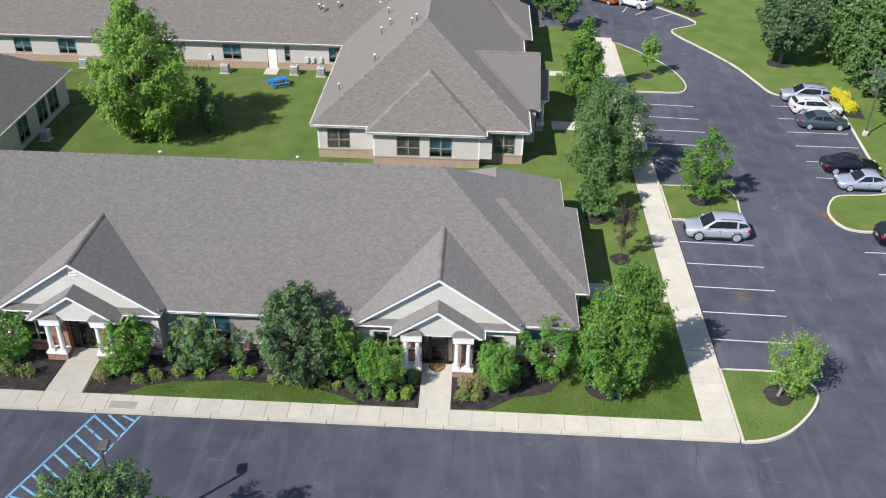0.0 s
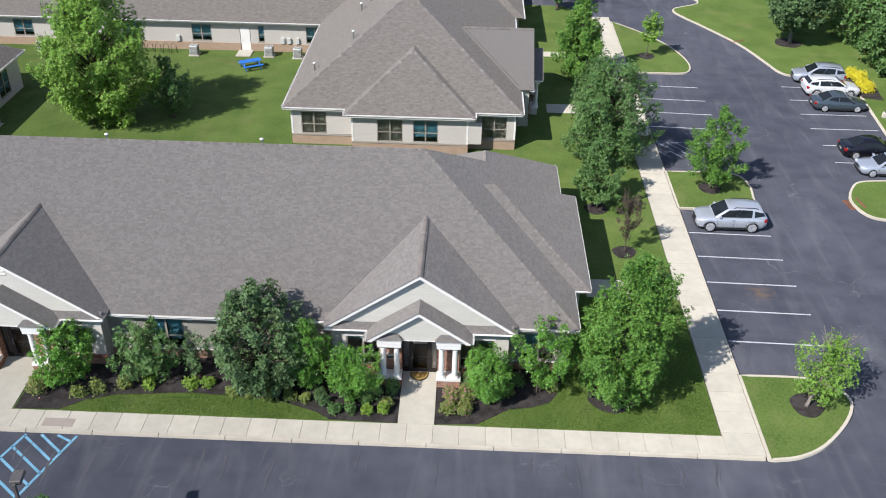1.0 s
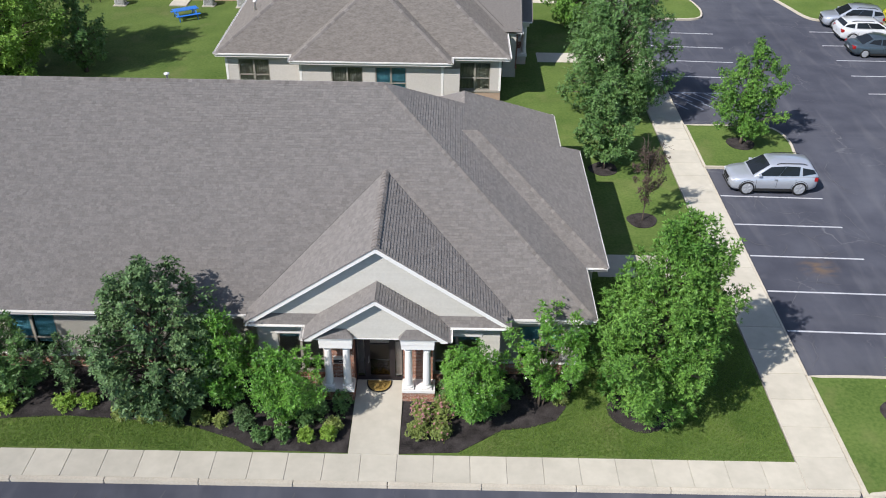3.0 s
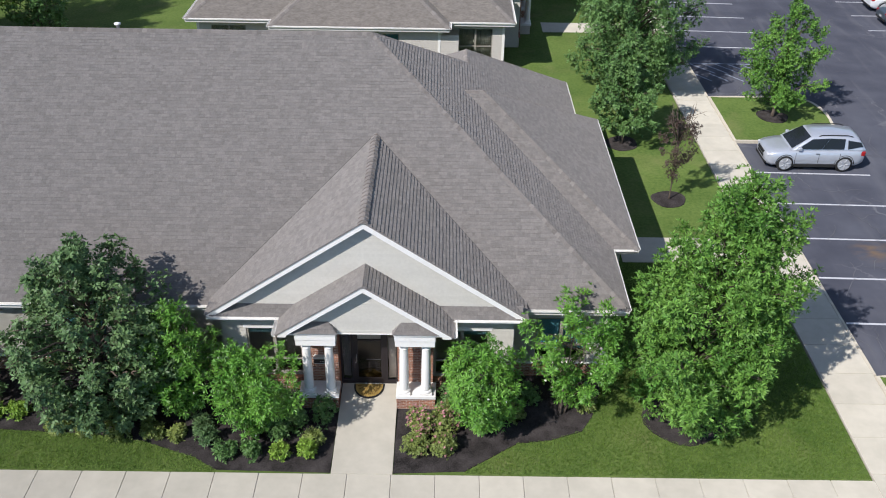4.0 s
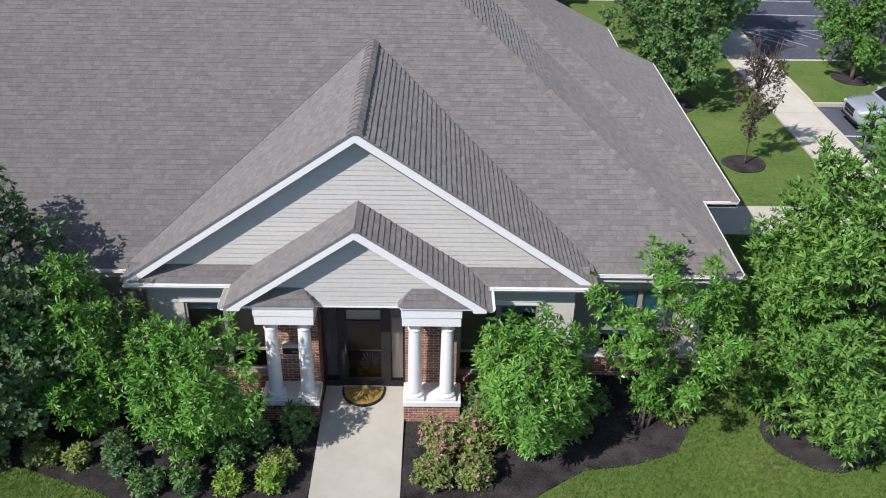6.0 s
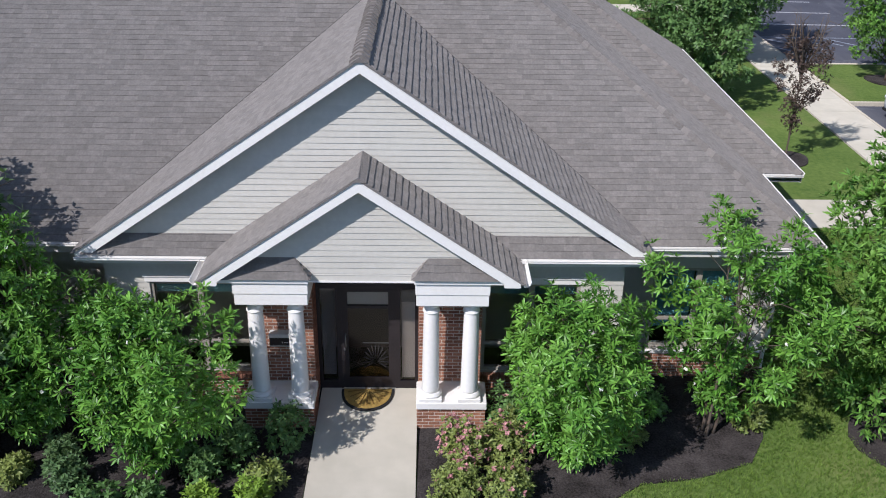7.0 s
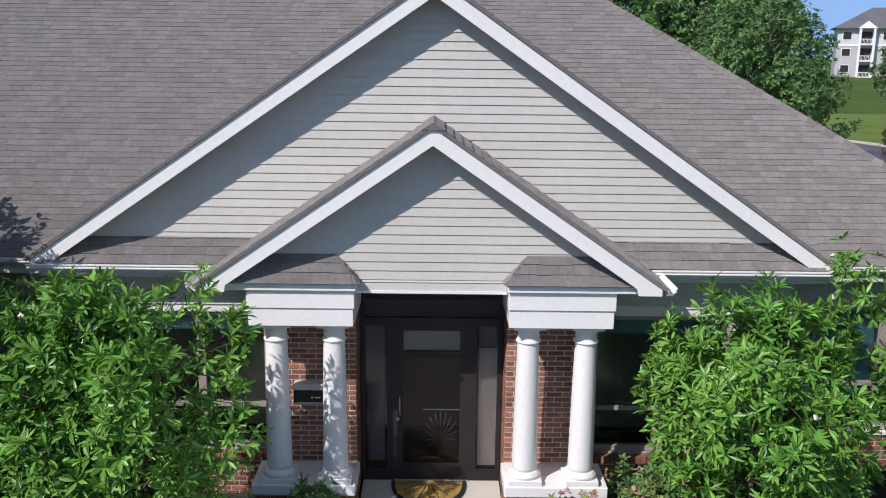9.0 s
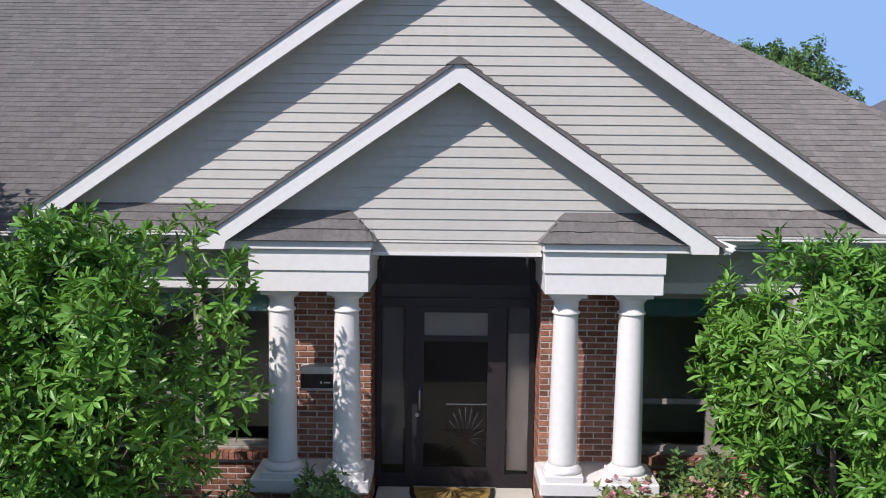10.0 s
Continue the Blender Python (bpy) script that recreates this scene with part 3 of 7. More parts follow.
SHINGLE_PIECE = material("shingle_piece", (0.171, 0.156, 0.143), (0.255, 0.235, 0.216), coarse=11.0, fine=26, rough=0.8, bump=0.4, vary="object", amount=0.11, bump_scale=120, spec=0.3, mid=(0.30, 0.70))
SHINGLE_PIECE.node_tree.nodes["Principled BSDF"].inputs["Diffuse Roughness"].default_value = 0.9


def ridge_caps(a, b, parent, slope=0.69, across=None, seed=3, width=0.13, step=0.16, lift=1.0, pale=4):
    """A line of folded cap shingles from a to b; across: the level way over the ridge; every few caps a paler one."""
    rng = random.Random(seed)
    a, b = Vector(a), Vector(b)
    d = (b - a).normalized()
    w = Vector(across).normalized() if across else Vector((d.y, -d.x, 0)).normalized()
    drop = slope * (0.72 if abs(d.z) > 0.1 else 1.0)
    sets = [([], []), ([], [])]
    k, i, L = 0.0, 0, (b - a).length
    while k < L:
        e = min(k + step, L)
        light = pale and i % pale == 0
        verts, faces = sets[1 if light else 0]
        h0, h1 = (0.015 + rng.uniform(0, 0.003)) * lift, 0.008 * lift
        wd = width * rng.uniform(0.94, 1.06)
        q = len(verts)
        for t, h in ((k, h0), (e + 0.02, h1)):
            p = a + d * t
            for f, hh in ((-1, h), (-0.25, h + 0.012), (0.25, h + 0.012), (1, h)):
                verts.append(p + w * wd * f + Vector((0, 0, hh - abs(f) * wd * drop)))
        p = a + d * k
        verts.append(p - w * wd + Vector((0, 0, -wd * drop)))
        verts.append(p + w * wd + Vector((0, 0, -wd * drop)))
        faces += [(q, q + 1, q + 5, q + 4), (q + 1, q + 2, q + 6, q + 5), (q + 2, q + 3, q + 7, q + 6), (q + 8, q + 9, q + 3, q + 2, q + 1, q), (q + 9, q + 7, q + 3), (q + 8, q, q + 4)]
        k, i = e, i + 1
    if sets[1][0]:
        tagged(raw("ridge_cap", *sets[1], CAP_PALE, parent, "paler ridge cap shingles"), kind="stuff")
    return tagged(raw("ridge_cap", *sets[0], CAP, parent, "ridge cap shingles"), kind="stuff")


def gutter(a, b, parent, outward, size=1.0):
    """White box gutter along an eave, hung below the roof edge."""
    a, b, w = Vector(a), Vector(b), Vector(outward)
    bm = bmesh.new()
    prof = [(0.0, -0.095), (0.062, -0.095), (0.094, -0.058), (0.112, -0.052), (0.112, -0.040), (0.100, -0.036), (0.100, -0.020), (0.118, -0.016), (0.118, -0.004), (0.108, -0.004), (0.094, -0.030), (0.058, -0.085), (0.010, -0.085), (0.010, 0.0), (0.0, 0.0)]
    rows = [[bm.verts.new(p + w * (x * size) + Vector((0, 0, z * size))) for x, z in prof] for p in (a, b)]
    for i in range(len(prof)):
        j = (i + 1) % len(prof)
        bm.faces.new((rows[0][i], rows[0][j], rows[1][j], rows[1][i]))
    bm.faces.new(rows[0])
    bm.faces.new(rows[1][::-1])
    bmesh.ops.recalc_face_normals(bm, faces=bm.faces)
    return part("gutter", bm, WHITE, parent, "white metal gutter")


def holed(x0, x1, z0, z1, holes, y0, y1):
    """Boxes of a wall in the x-z plane with rectangular openings through it."""
    xs = sorted({x0, x1, *[h[0] for h in holes], *[h[1] for h in holes]})
    out = []
    for xa, xb in zip(xs, xs[1:]):
        cuts = sorted((h[2], h[3]) for h in holes if h[0] <= xa + 1e-6 and h[1] >= xb - 1e-6)
        z = z0
        for lo, hi in cuts:
            if lo > z:
                out.append((xa, xb, y0, y1, z, min(lo, z1)))
            z = max(z, hi)
        if z < z1:
            out.append((xa, xb, y0, y1, z, z1))
    return out


def siding_boards(x0, x1, z0, z1, y, parent, holes=(), step=0.1045, M=None, mat=None, outline=None, single=True):
    """Lapped boards on a wall facing -y; outline(z) gives the half width of a gable."""
    mat = mat or SIDING
    z, sets = z0, []
    while z < z1 - 0.01:
        t = min(z + step, z1)
        if outline:
            spans = [(-outline(z), outline(z), -outline(t), outline(t))]
        else:
            cut = sorted((h[0], h[1]) for h in holes if h[2] < (z + t) / 2 < h[3])
            spans, a = [], x0
            for lo, hi in cut:
                if lo > a:
                    spans.append((a, lo, a, lo))
                a = max(a, hi)
            if a < x1:
                spans.append((a, x1, a, x1))
        for bl, br, tl, tr in spans:
            if br - bl < 0.03:
                continue
            tl, tr = min(tl, 0) if outline else tl, max(tr, 0) if outline else tr
            vs = [(bl, y - 0.015, z), (br, y - 0.015, z), (tr, y - 0.002, t + 0.004), (tl, y - 0.002, t + 0.004), (bl, y, z), (br, y, z)]
            sets.append([M @ Vector(q) if M is not None else Vector(q) for q in vs])
        z = t
    F = [(0, 1, 2, 3), (4, 5, 1, 0), (4, 0, 3), (5, 2, 1)]
    if single:
        for s in sets:
            raw("board", s, F, mat, parent)
    else:
        V, G = [], []
        for s in sets:
            G += [tuple(i + len(V) for i in f) for f in F]
            V += s
        tagged(raw("siding", V, G, mat, parent), kind="stuff")


BRICK_L, BRICK_H, JOINT = 0.191, 0.055, 0.012


def brick_face(x0, x1, z0, z1, y, parent, M=None, single=True, depth=0.008, holes=(), seed=5):
    """Running-bond bricks standing proud of a mortar face that looks to -y."""
    rng = random.Random(seed)
    cache, V, G = {}, [], []
    row, z = 0, z0
    while z + BRICK_H <= z1 + 0.02:
        a = x0 - (0.5 * (BRICK_L + JOINT) if row % 2 else 0)
        while a < x1 - 0.02:
            l, r = max(a, x0), min(a + BRICK_L, x1)
            if r - l > 0.03 and not any(h[0] < (l + r) / 2 < h[1] and h[2] < z + BRICK_H / 2 < h[3] for h in holes):
                d = depth + rng.uniform(-0.002, 0.003)
                w = round(r - l, 3)
                c = 0.004
                if single:
                    if w not in cache:
                        bm = bmesh.new()
                        box(bm, -w / 2, w / 2, -depth, 0.003, 0, BRICK_H, bevel=0)
                        for vtx in bm.verts:
                            if vtx.co.y < 0:
                                vtx.co.x *= 1 - 2 * c / w
                                vtx.co.z = BRICK_H / 2 + (vtx.co.z - BRICK_H / 2) * (1 - 2 * c / BRICK_H)
                        me = bpy.data.meshes.new("brick")
                        bm.to_mesh(me)
                        bm.free()
                        me.materials.append(BRICK)
                        cache[w] = me
                    ob = new("brick", cache[w])
                    ob.parent = parent
                    ob.matrix_basis = (M or Matrix.Identity(4)) @ pose((l + r) / 2, y + rng.uniform(-0.002, 0.002), z)
                else:
                    q = len(V)
                    for yy, e in ((y - d, c), (y + 0.003, 0)):
                        V += [(l + e, yy, z + e), (r - e, yy, z + e), (r - e, yy, z + BRICK_H - e), (l + e, yy, z + BRICK_H - e)]
                    G += [tuple(q + i for i in f) for f in ((0, 1, 2, 3), (0, 4, 5, 1), (1, 5, 6, 2), (2, 6, 7, 3), (3, 7, 4, 0))]
            a += BRICK_L + JOINT
        z += BRICK_H + JOINT
        row += 1
    if not single and V:
        if M is not None:
            V = [M @ Vector(p) for p in V]
        tagged(raw("bricks", V, G, BRICK_ROW, parent, "red-brown running-bond bricks"), kind="stuff")


def window(x0, x1, z0, z1, y, parent, M=None, rail=0.42, mull=True, frame_mat=None, backing=None, sill=True, cover=0.80, head=False):
    """Paired window set in its opening: frame, mullion, transom bar, panes and a covering behind."""
    fm = frame_mat or CLAY
    M = M if M is not None else Matrix.Identity(4)
    w = new("window")
    w.parent = parent
    w.empty_display_size = 0.1
    f = 0.06
    zr = z0 + (z1 - z0) * rail
    xm = (x0 + x1) / 2
    spec = [(x0, x1, y - 0.02, y + 0.08, z0, z0 + f), (x0, x1, y - 0.02, y + 0.08, z1 - f, z1), (x0, x0 + f, y - 0.02, y + 0.08, z0 + f, z1 - f), (x1 - f, x1, y - 0.02, y + 0.08, z0 + f, z1 - f)]
    cols = [(x0 + f, x1 - f)]
    if mull:
        spec.append((xm - 0.05, xm + 0.05, y - 0.022, y + 0.08, z0 + f, z1 - f))
        cols = [(x0 + f, xm - 0.05), (xm + 0.05, x1 - f)]
    for a, b in cols:
        spec.append((a, b, y - 0.012, y + 0.07, zr - 0.03, zr + 0.03))
    part("window_frame", boxes(spec, M=M), fm, w)
    for a, b in cols:
        for lo, hi in ((z0 + f, zr - 0.03), (zr + 0.03, z1 - f)):
            part("pane", boxes([(a, b, y + 0.025, y + 0.033, lo, hi)], M=M), CLEAR_GLASS if head or backing is CURTAIN else TEAL_GLASS, w)
    if backing:
        for a, b in cols:
            lo = z1 - f - (z1 - z0 - 2 * f) * (cover if backing is BLIND else 1.0)
            part("blind", boxes([(a + 0.01, b - 0.01, y + 0.11, y + 0.12, lo, z1 - f)], M=M), backing, w)
    if head:
        part("window_head", boxes([(x0 - 0.07, x1 + 0.07, y - 0.075, y - 0.022, z1 + 0.004, z1 + 0.105), (x0 - 0.09, x1 + 0.09, y - 0.095, y - 0.022, z1 + 0.105, z1 + 0.13)], bevel=0.004, M=M), WHITE, w, "pale head trim")
    if sill:
        part("sill", boxes([(x0 - 0.04, x1 + 0.04, y - 0.07, y - 0.022, z0 - 0.05, z0)], bevel=0.006, M=M), fm, w)
    return w


EZ, SL = 3.18, 0.69          # eave height and roof slope of the office building


PALE_SHADE = material("pale_shade", (0.70, 0.66, 0.58), (0.78, 0.74, 0.66), fine=18, rough=0.9)
GREY_SHADE = material("grey_shade", (0.26, 0.25, 0.24), (0.34, 0.33, 0.31), fine=18, rough=0.9)


def entrance(house, M, detail):
    """Gabled entrance: big gable, pent strips, small portico gable on paired columns, glazed door between brick piers. Built facing -y about x = 0."""
    HW, ZR = 4.86, 6.63                      # big gable: half span and ridge height
    ze = ZR - 0.685 * HW
    yv0, yv1 = 0.607 + (ze - EZ) / SL, 0.607 + (ZR - EZ) / SL
    T = lambda pts: [M @ Vector(p) for p in pts]
    up = M.to_3x3()
    sd = 11 if detail else 31
    roof_plane("gable_roof", T([(-HW, yv0 + 0.3, ze), (-HW, -0.10, ze), (0, -0.10, ZR), (0, yv1 + 0.3, ZR)]), house, seed=sd, deck=0.03, tabs=detail != 0)
    roof_plane("gable_roof", T([(HW, -0.10, ze), (HW, yv0 + 0.3, ze), (0, yv1 + 0.3, ZR), (0, -0.10, ZR)]), house, seed=sd + 1, thick=0.020, deck=0.03, tabs=detail != 0)
    part("ridge_board", extrude_y([(0, ZR + 0.016), (-0.13, ZR - 0.066), (0, ZR - 0.062), (0.13, ZR - 0.066)], -0.108, yv1, M=M), SHINGLE, house)
    ridge_caps(M @ Vector((0, -0.05, ZR)), M @ Vector((0, yv1, ZR)), house, lift=4.0, width=0.15, step=0.24, pale=0, across=up @ Vector((1, 0, 0)))
    # a slim dark strip paints the shadow line where the roofs meet
    for s in (-1, 1):
        lo, hi = Vector((s * HW, yv0, ze)), Vector((0, yv1, ZR))
        way = (hi - lo).normalized()
        side = Vector((-way.y, way.x, 0)).normalized() * 0.016
        rows = [M @ (p + side * f + Vector((0, 0, 0.016 + 0.006 * (f == 0)))) for p in (lo + way * 0.55, hi) for f in (-1, 0, 1)]
        raw("valley", rows + [p - Vector((0, 0, 0.03)) for p in rows], [(0, 1, 4, 3), (1, 2, 5, 4), (6, 0, 3, 9), (2, 8, 11, 5), (6, 7, 1, 0), (7, 8, 2, 1)], VALLEY_SHADE, house, "dark strip painting the shadow line along the cut shingle valley")
    # white rake boards, with a shadow board behind and the soffit under the overhang
    for s in (-1, 1):
        part("rake_board", extrude_y([(0, ZR - 0.040), (0, ZR - 0.235), (s * 4.60, ZR - 0.235 - 0.685 * 4.60), (s * 4.82, ZR - 0.225 - 0.685 * 4.82), (s * 4.82, ZR - 0.040 - 0.685 * 4.82)], -0.075, -0.035, M=M), WHITE, house, "white rake board")
        part("soffit", extrude_y([(0, ZR - 0.13), (0, ZR - 0.16), (s * 4.8, ZR - 0.16 - 0.685 * 4.8), (s * 4.8, ZR - 0.13 - 0.685 * 4.8)], -0.035, 0.22, M=M), SOFFIT, house)
    wall = part("gable_wall", extrude_y([(-4.5, 3.40), (4.5, 3.40), (4.5, 3.43), (0, 6.44), (-4.5, 3.43)], 0.22, 0.50, M=M), SIDING, house, "pale lap siding")
    siding_boards(0, 0, 3.50, 6.42, 0.215, wall, M=M, outline=lambda z: max(0.0, (6.46 - z) / 0.685), single=detail > 0)
    # pent strips below the siding
    for s in (-1, 1):
        a, b = (-4.72, -1.2) if s < 0 else (1.2, 4.72)
        roof_plane("pent_roof", T([(a, -0.09, 3.275), (b, -0.09, 3.275), (b, 0.23, 3.55), (a, 0.23, 3.55)]), house, seed=sd + 5 + s, thick=0.014, deck=0.05, tabs=detail != 0)
        x0, x1 = (-4.80, -2.62) if s < 0 else (2.62, 4.80)
        gutter(M @ Vector((x0, -0.09, 3.275)), M @ Vector((x1, -0.09, 3.275)), house, up @ Vector((0, -1, 0)))
        part("soffit", boxes([(x0 + 0.1, x1, -0.07, 0.30, 3.10, 3.12)], M=M), SOFFIT, house)
        part("frieze", boxes([(x0 + 0.1, x1, -0.09, -0.07, 3.13, 3.25)], M=M), SOFFIT, house)
    # block wall under the gable with windows beside the porch
    holes = [(-3.76, -2.05, 0.77, 2.585), (2.05, 3.76, 0.77, 2.585), (-2.02, 2.02, 0.0, 3.06)]
    for q in holed(-4.5, 4.5, 0.05, 3.08, holes, 0.26, 0.44) + [(-4.5, -4.34, 0.44, 1.06, 0.05, 3.08), (4.34, 4.5, 0.44, 1.06, 0.05, 3.08)]:
        part("front_wall", boxes([q], M=M), SIDING, house, "pale siding wall")
    fw = new("lap_siding")
    fw.parent = house
    siding_boards(-4.5, 4.5, 0.80, 3.06, 0.26, fw, holes=holes, M=M, single=detail == 1)
    for a, b in ((-4.5, -2.02), (2.02, 4.5)):
        base = part("brick_base", boxes([(a, b, 0.20, 0.26, 0.05, 0.66)], M=M), MORTAR, house, "brick base wall")
        brick_face(a, b, 0.14, 0.64, 0.20, base, M=M, single=False, seed=int(a * 7))
        bm = bmesh.new()
        x = a
        while x < b - 0.05:
            box(bm, x + 0.004, x + 0.063, 0.12, 0.27, 0.655, 0.745, M=M)
            x += 0.0675
        part("sill_course", bm, BRICK_ROW, base, "row of upright sill bricks")
    for a, b in ((-3.76, -2.05), (2.05, 3.76)):
        window(a, b, 0.77, 2.585, 0.30, house, M=M, rail=0.317, backing=BLIND, cover=0.13, head=True)
    # added dark panels behind the glass, coloured for the unlit rooms
    part("shade_backing", boxes([(-4.2, 4.2, 2.4, 2.45, 0.1, 3.1), (-4.2, 4.2, 0.62, 2.4, 3.09, 3.10), (-4.2, 4.2, 0.62, 2.4, 0.08, 0.10)], M=M), DARK, house)
    # portico gable
    PW, PZ = 2.62, 5.03
    pe = PZ - 0.685 * PW
    roof_plane("portico_roof", T([(-PW, 0.36, pe), (-PW, -0.96, pe), (0, -0.96, PZ), (0, 0.36, PZ)]), house, seed=sd + 8, deck=0.03, tabs=detail != 0)
    roof_plane("portico_roof", T([(PW, -0.96, pe), (PW, 0.36, pe), (0, 0.36, PZ), (0, -0.96, PZ)]), house, seed=sd + 9, thick=0.018, deck=0.03, tabs=detail != 0, singles=300 if detail == 1 else 0)
    part("ridge_board", extrude_y([(0, PZ + 0.016), (-0.13, PZ - 0.066), (0, PZ - 0.062), (0.13, PZ - 0.066)], -0.968, 0.36, M=M), SHINGLE, house)
    ridge_caps(M @ Vector((0, -0.90, PZ)), M @ Vector((0, 0.36, PZ)), house, lift=0.6, width=0.12, pale=0, across=up @ Vector((1, 0, 0)))
    for s in (-1, 1):
        part("rake_board", extrude_y([(0, PZ - 0.040), (0, PZ - 0.235), (s * 2.28, PZ - 0.235 - 0.685 * 2.28), (s * 2.30, 3.155), (s * 2.56, 3.155), (s * 2.56, PZ - 0.040 - 0.685 * 2.56)], -0.935, -0.895, M=M), WHITE, house, "white rake board")
        part("soffit", extrude_y([(0, PZ - 0.12), (0, PZ - 0.15), (s * 2.55, PZ - 0.15 - 0.685 * 2.55), (s * 2.55, PZ - 0.12 - 0.685 * 2.55)], -0.895, -0.63, M=M), SOFFIT, house)
        gutter(M @ Vector((s * PW, -0.90, pe + 0.01)), M @ Vector((s * PW, 0.2, pe + 0.01)), house, up @ Vector((s, 0, 0)))
        # beam of two stepped boards over each pair of columns
        x0, x1 = sorted((s * 0.87, s * 2.09))
        part("beam", boxes([(x0, x1, -0.785, 0.30, 2.93, 3.145), (x0 + 0.015, x1 - 0.015, -0.765, 0.30, 2.715, 2.93)], bevel=0.006, M=M), WHITE, house, "white stepped beam")
        x0, x1 = sorted((s * 0.85, s * 2.50))
        part("beam_cap", boxes([(x0, x1, -0.83, 0.30, 3.148, 3.245)], bevel=0.006, M=M), WHITE, house)
        # shingled skirt over the beam
        b0, b1, t0, t1 = s * 0.83, s * 2.45, s * 1.08, s * 2.05
        q = [(b0, -0.86, 3.25), (b1, -0.86, 3.25), (t1, -0.645, 3.53), (t0, -0.645, 3.53)]
        q = q if s > 0 else [q[1], q[0], q[3], q[2]]
        roof_plane("skirt_roof", T(q), house, seed=sd + 14 + s, thick=0.016, deck=0.03, tabs=detail != 0)
        e = [(b0, -0.645, 3.25), (b0, -0.86, 3.25), (t0, -0.645, 3.53)]
        e = e if s > 0 else [e[1], e[0], e[2]]
        roof_plane("skirt_roof", T(e), house, seed=sd + 17 + s, thick=0.016, deck=0.02, tabs=detail != 0)
    wall = part("portico_wall", extrude_y([(-2.35, 3.24), (-0.85, 3.24), (-0.85, 3.10), (0.85, 3.10), (0.85, 3.24), (2.35, 3.24), (0, 4.84)], -0.63, -0.50, M=M), SIDING, house, "pale lap siding")
    siding_boards(0, 0, 3.245, 4.80, -0.635, wall, M=M, outline=lambda z: max(0.0, (4.86 - z) / 0.685), single=detail > 0)
    siding_boards(-0.85, 0.85, 3.11, 3.24, -0.635, wall, M=M, single=detail > 0)
    part("drip_trim", boxes([(-0.86, 0.86, -0.662, -0.635, 3.085, 3.115)], M=M), WHITE, house)
    part("porch_ceiling", boxes([(-2.1, 2.1, -0.50, 0.42, 3.06, 3.085)], M=M), SOFFIT, house)
    # columns on a cast plinth over a brick base
    for s in (-1, 1):
        x0, x1 = sorted((s * 0.885, s * 2.12))
        plinth = part("plinth", boxes([(x0, x1, -0.72, -0.045, 0.60, 0.735)], bevel=0.01, M=M), WHITE, house, "white cast plinth slab")
        basep = part("plinth_base", boxes([(x0 + 0.02, x1 - 0.02, -0.66, -0.045, 0.05, 0.60)], M=M), MORTAR, house, "brick plinth base")
        brick_face(x0 + 0.02, x1 - 0.02, 0.11, 0.595, -0.66, basep, M=M, single=detail == 1, seed=9)
        inner = M @ (Matrix.Translation((s * 0.905, 0, 0)) @ Matrix.Rotation(radians(-90 * s), 4, "Z"))
        brick_face(-0.66 if s < 0 else 0.05, -0.05 if s < 0 else 0.66, 0.11, 0.595, 0.0, basep, M=inner, single=False, seed=10)
        for cx in (1.135, 1.81):
            col = new("column")
            col.parent = house
            bm = bmesh.new()
            prof = [(0.150, 0.0), (0.152, 0.05), (0.147, 0.5), (0.139, 1.1), (0.126, 1.68), (0.124, 1.72)]
            lathe(bm, [(r, q * 0.953) for r, q in prof], (s * cx, -0.50, 0.882), 28, M)
            part("shaft", bm, WHITE, col)
            bm = bmesh.new()
            box(bm, s * cx - 0.20, s * cx + 0.20, -0.70, -0.30, 0.735, 0.805, bevel=0.006, M=M)
            lathe(bm, [(0.190, 0.0), (0.202, 0.02), (0.198, 0.045), (0.175, 0.06), (0.165, 0.085)], (s * cx, -0.50, 0.805), 28, M)
            part("base", bm, WHITE, col)
            bm = bmesh.new()
            lathe(bm, [(0.128, 0.0), (0.146, 0.012), (0.146, 0.028), (0.127, 0.04), (0.125, 0.13), (0.165, 0.17), (0.172, 0.19)], (s * cx, -0.50, 2.475), 28, M)
            box(bm, s * cx - 0.185, s * cx + 0.185, -0.685, -0.315, 2.665, 2.715, bevel=0.004, M=M)
            part("capital", bm, WHITE, col)
        # brick pier behind the columns
        x0, x1 = sorted((s * 0.925, s * 2.02))
        pier = part("brick_pier", boxes([(x0, x1, -0.04, 0.55, 0.05, 2.75)], M=M), MORTAR, house, "red-brown brick pier")
        brick_face(x0, x1, 0.745, 2.72, -0.04, pier, M=M, single=detail == 1, seed=13 + s)
        inner = M @ (Matrix.Translation((s * 0.925, 0, 0)) @ Matrix.Rotation(radians(-90 * s), 4, "Z"))
        brick_face(-0.04 if s < 0 else -0.55, 0.55 if s < 0 else 0.04, 0.29, 2.72, 0.0, pier, M=inner, single=False, seed=15)
        outer = M @ (Matrix.Translation((s * 2.02, 0, 0)) @ Matrix.Rotation(radians(90 * s), 4, "Z"))
        brick_face(-0.04 if s > 0 else -0.55, 0.55 if s > 0 else 0.04, 0.29, 2.72, 0.0, pier, M=outer, single=False, seed=16)
        part("pier_head", boxes([(x0, x1, -0.04, 0.55, 2.75, 3.06)], M=M), SIDING, house)
    # glazed entrance: bronze frame, sidelights, door leaf, transom
    y0, y1 = 0.40, 0.48
    ent = new("door_screen")
    ent.parent = house
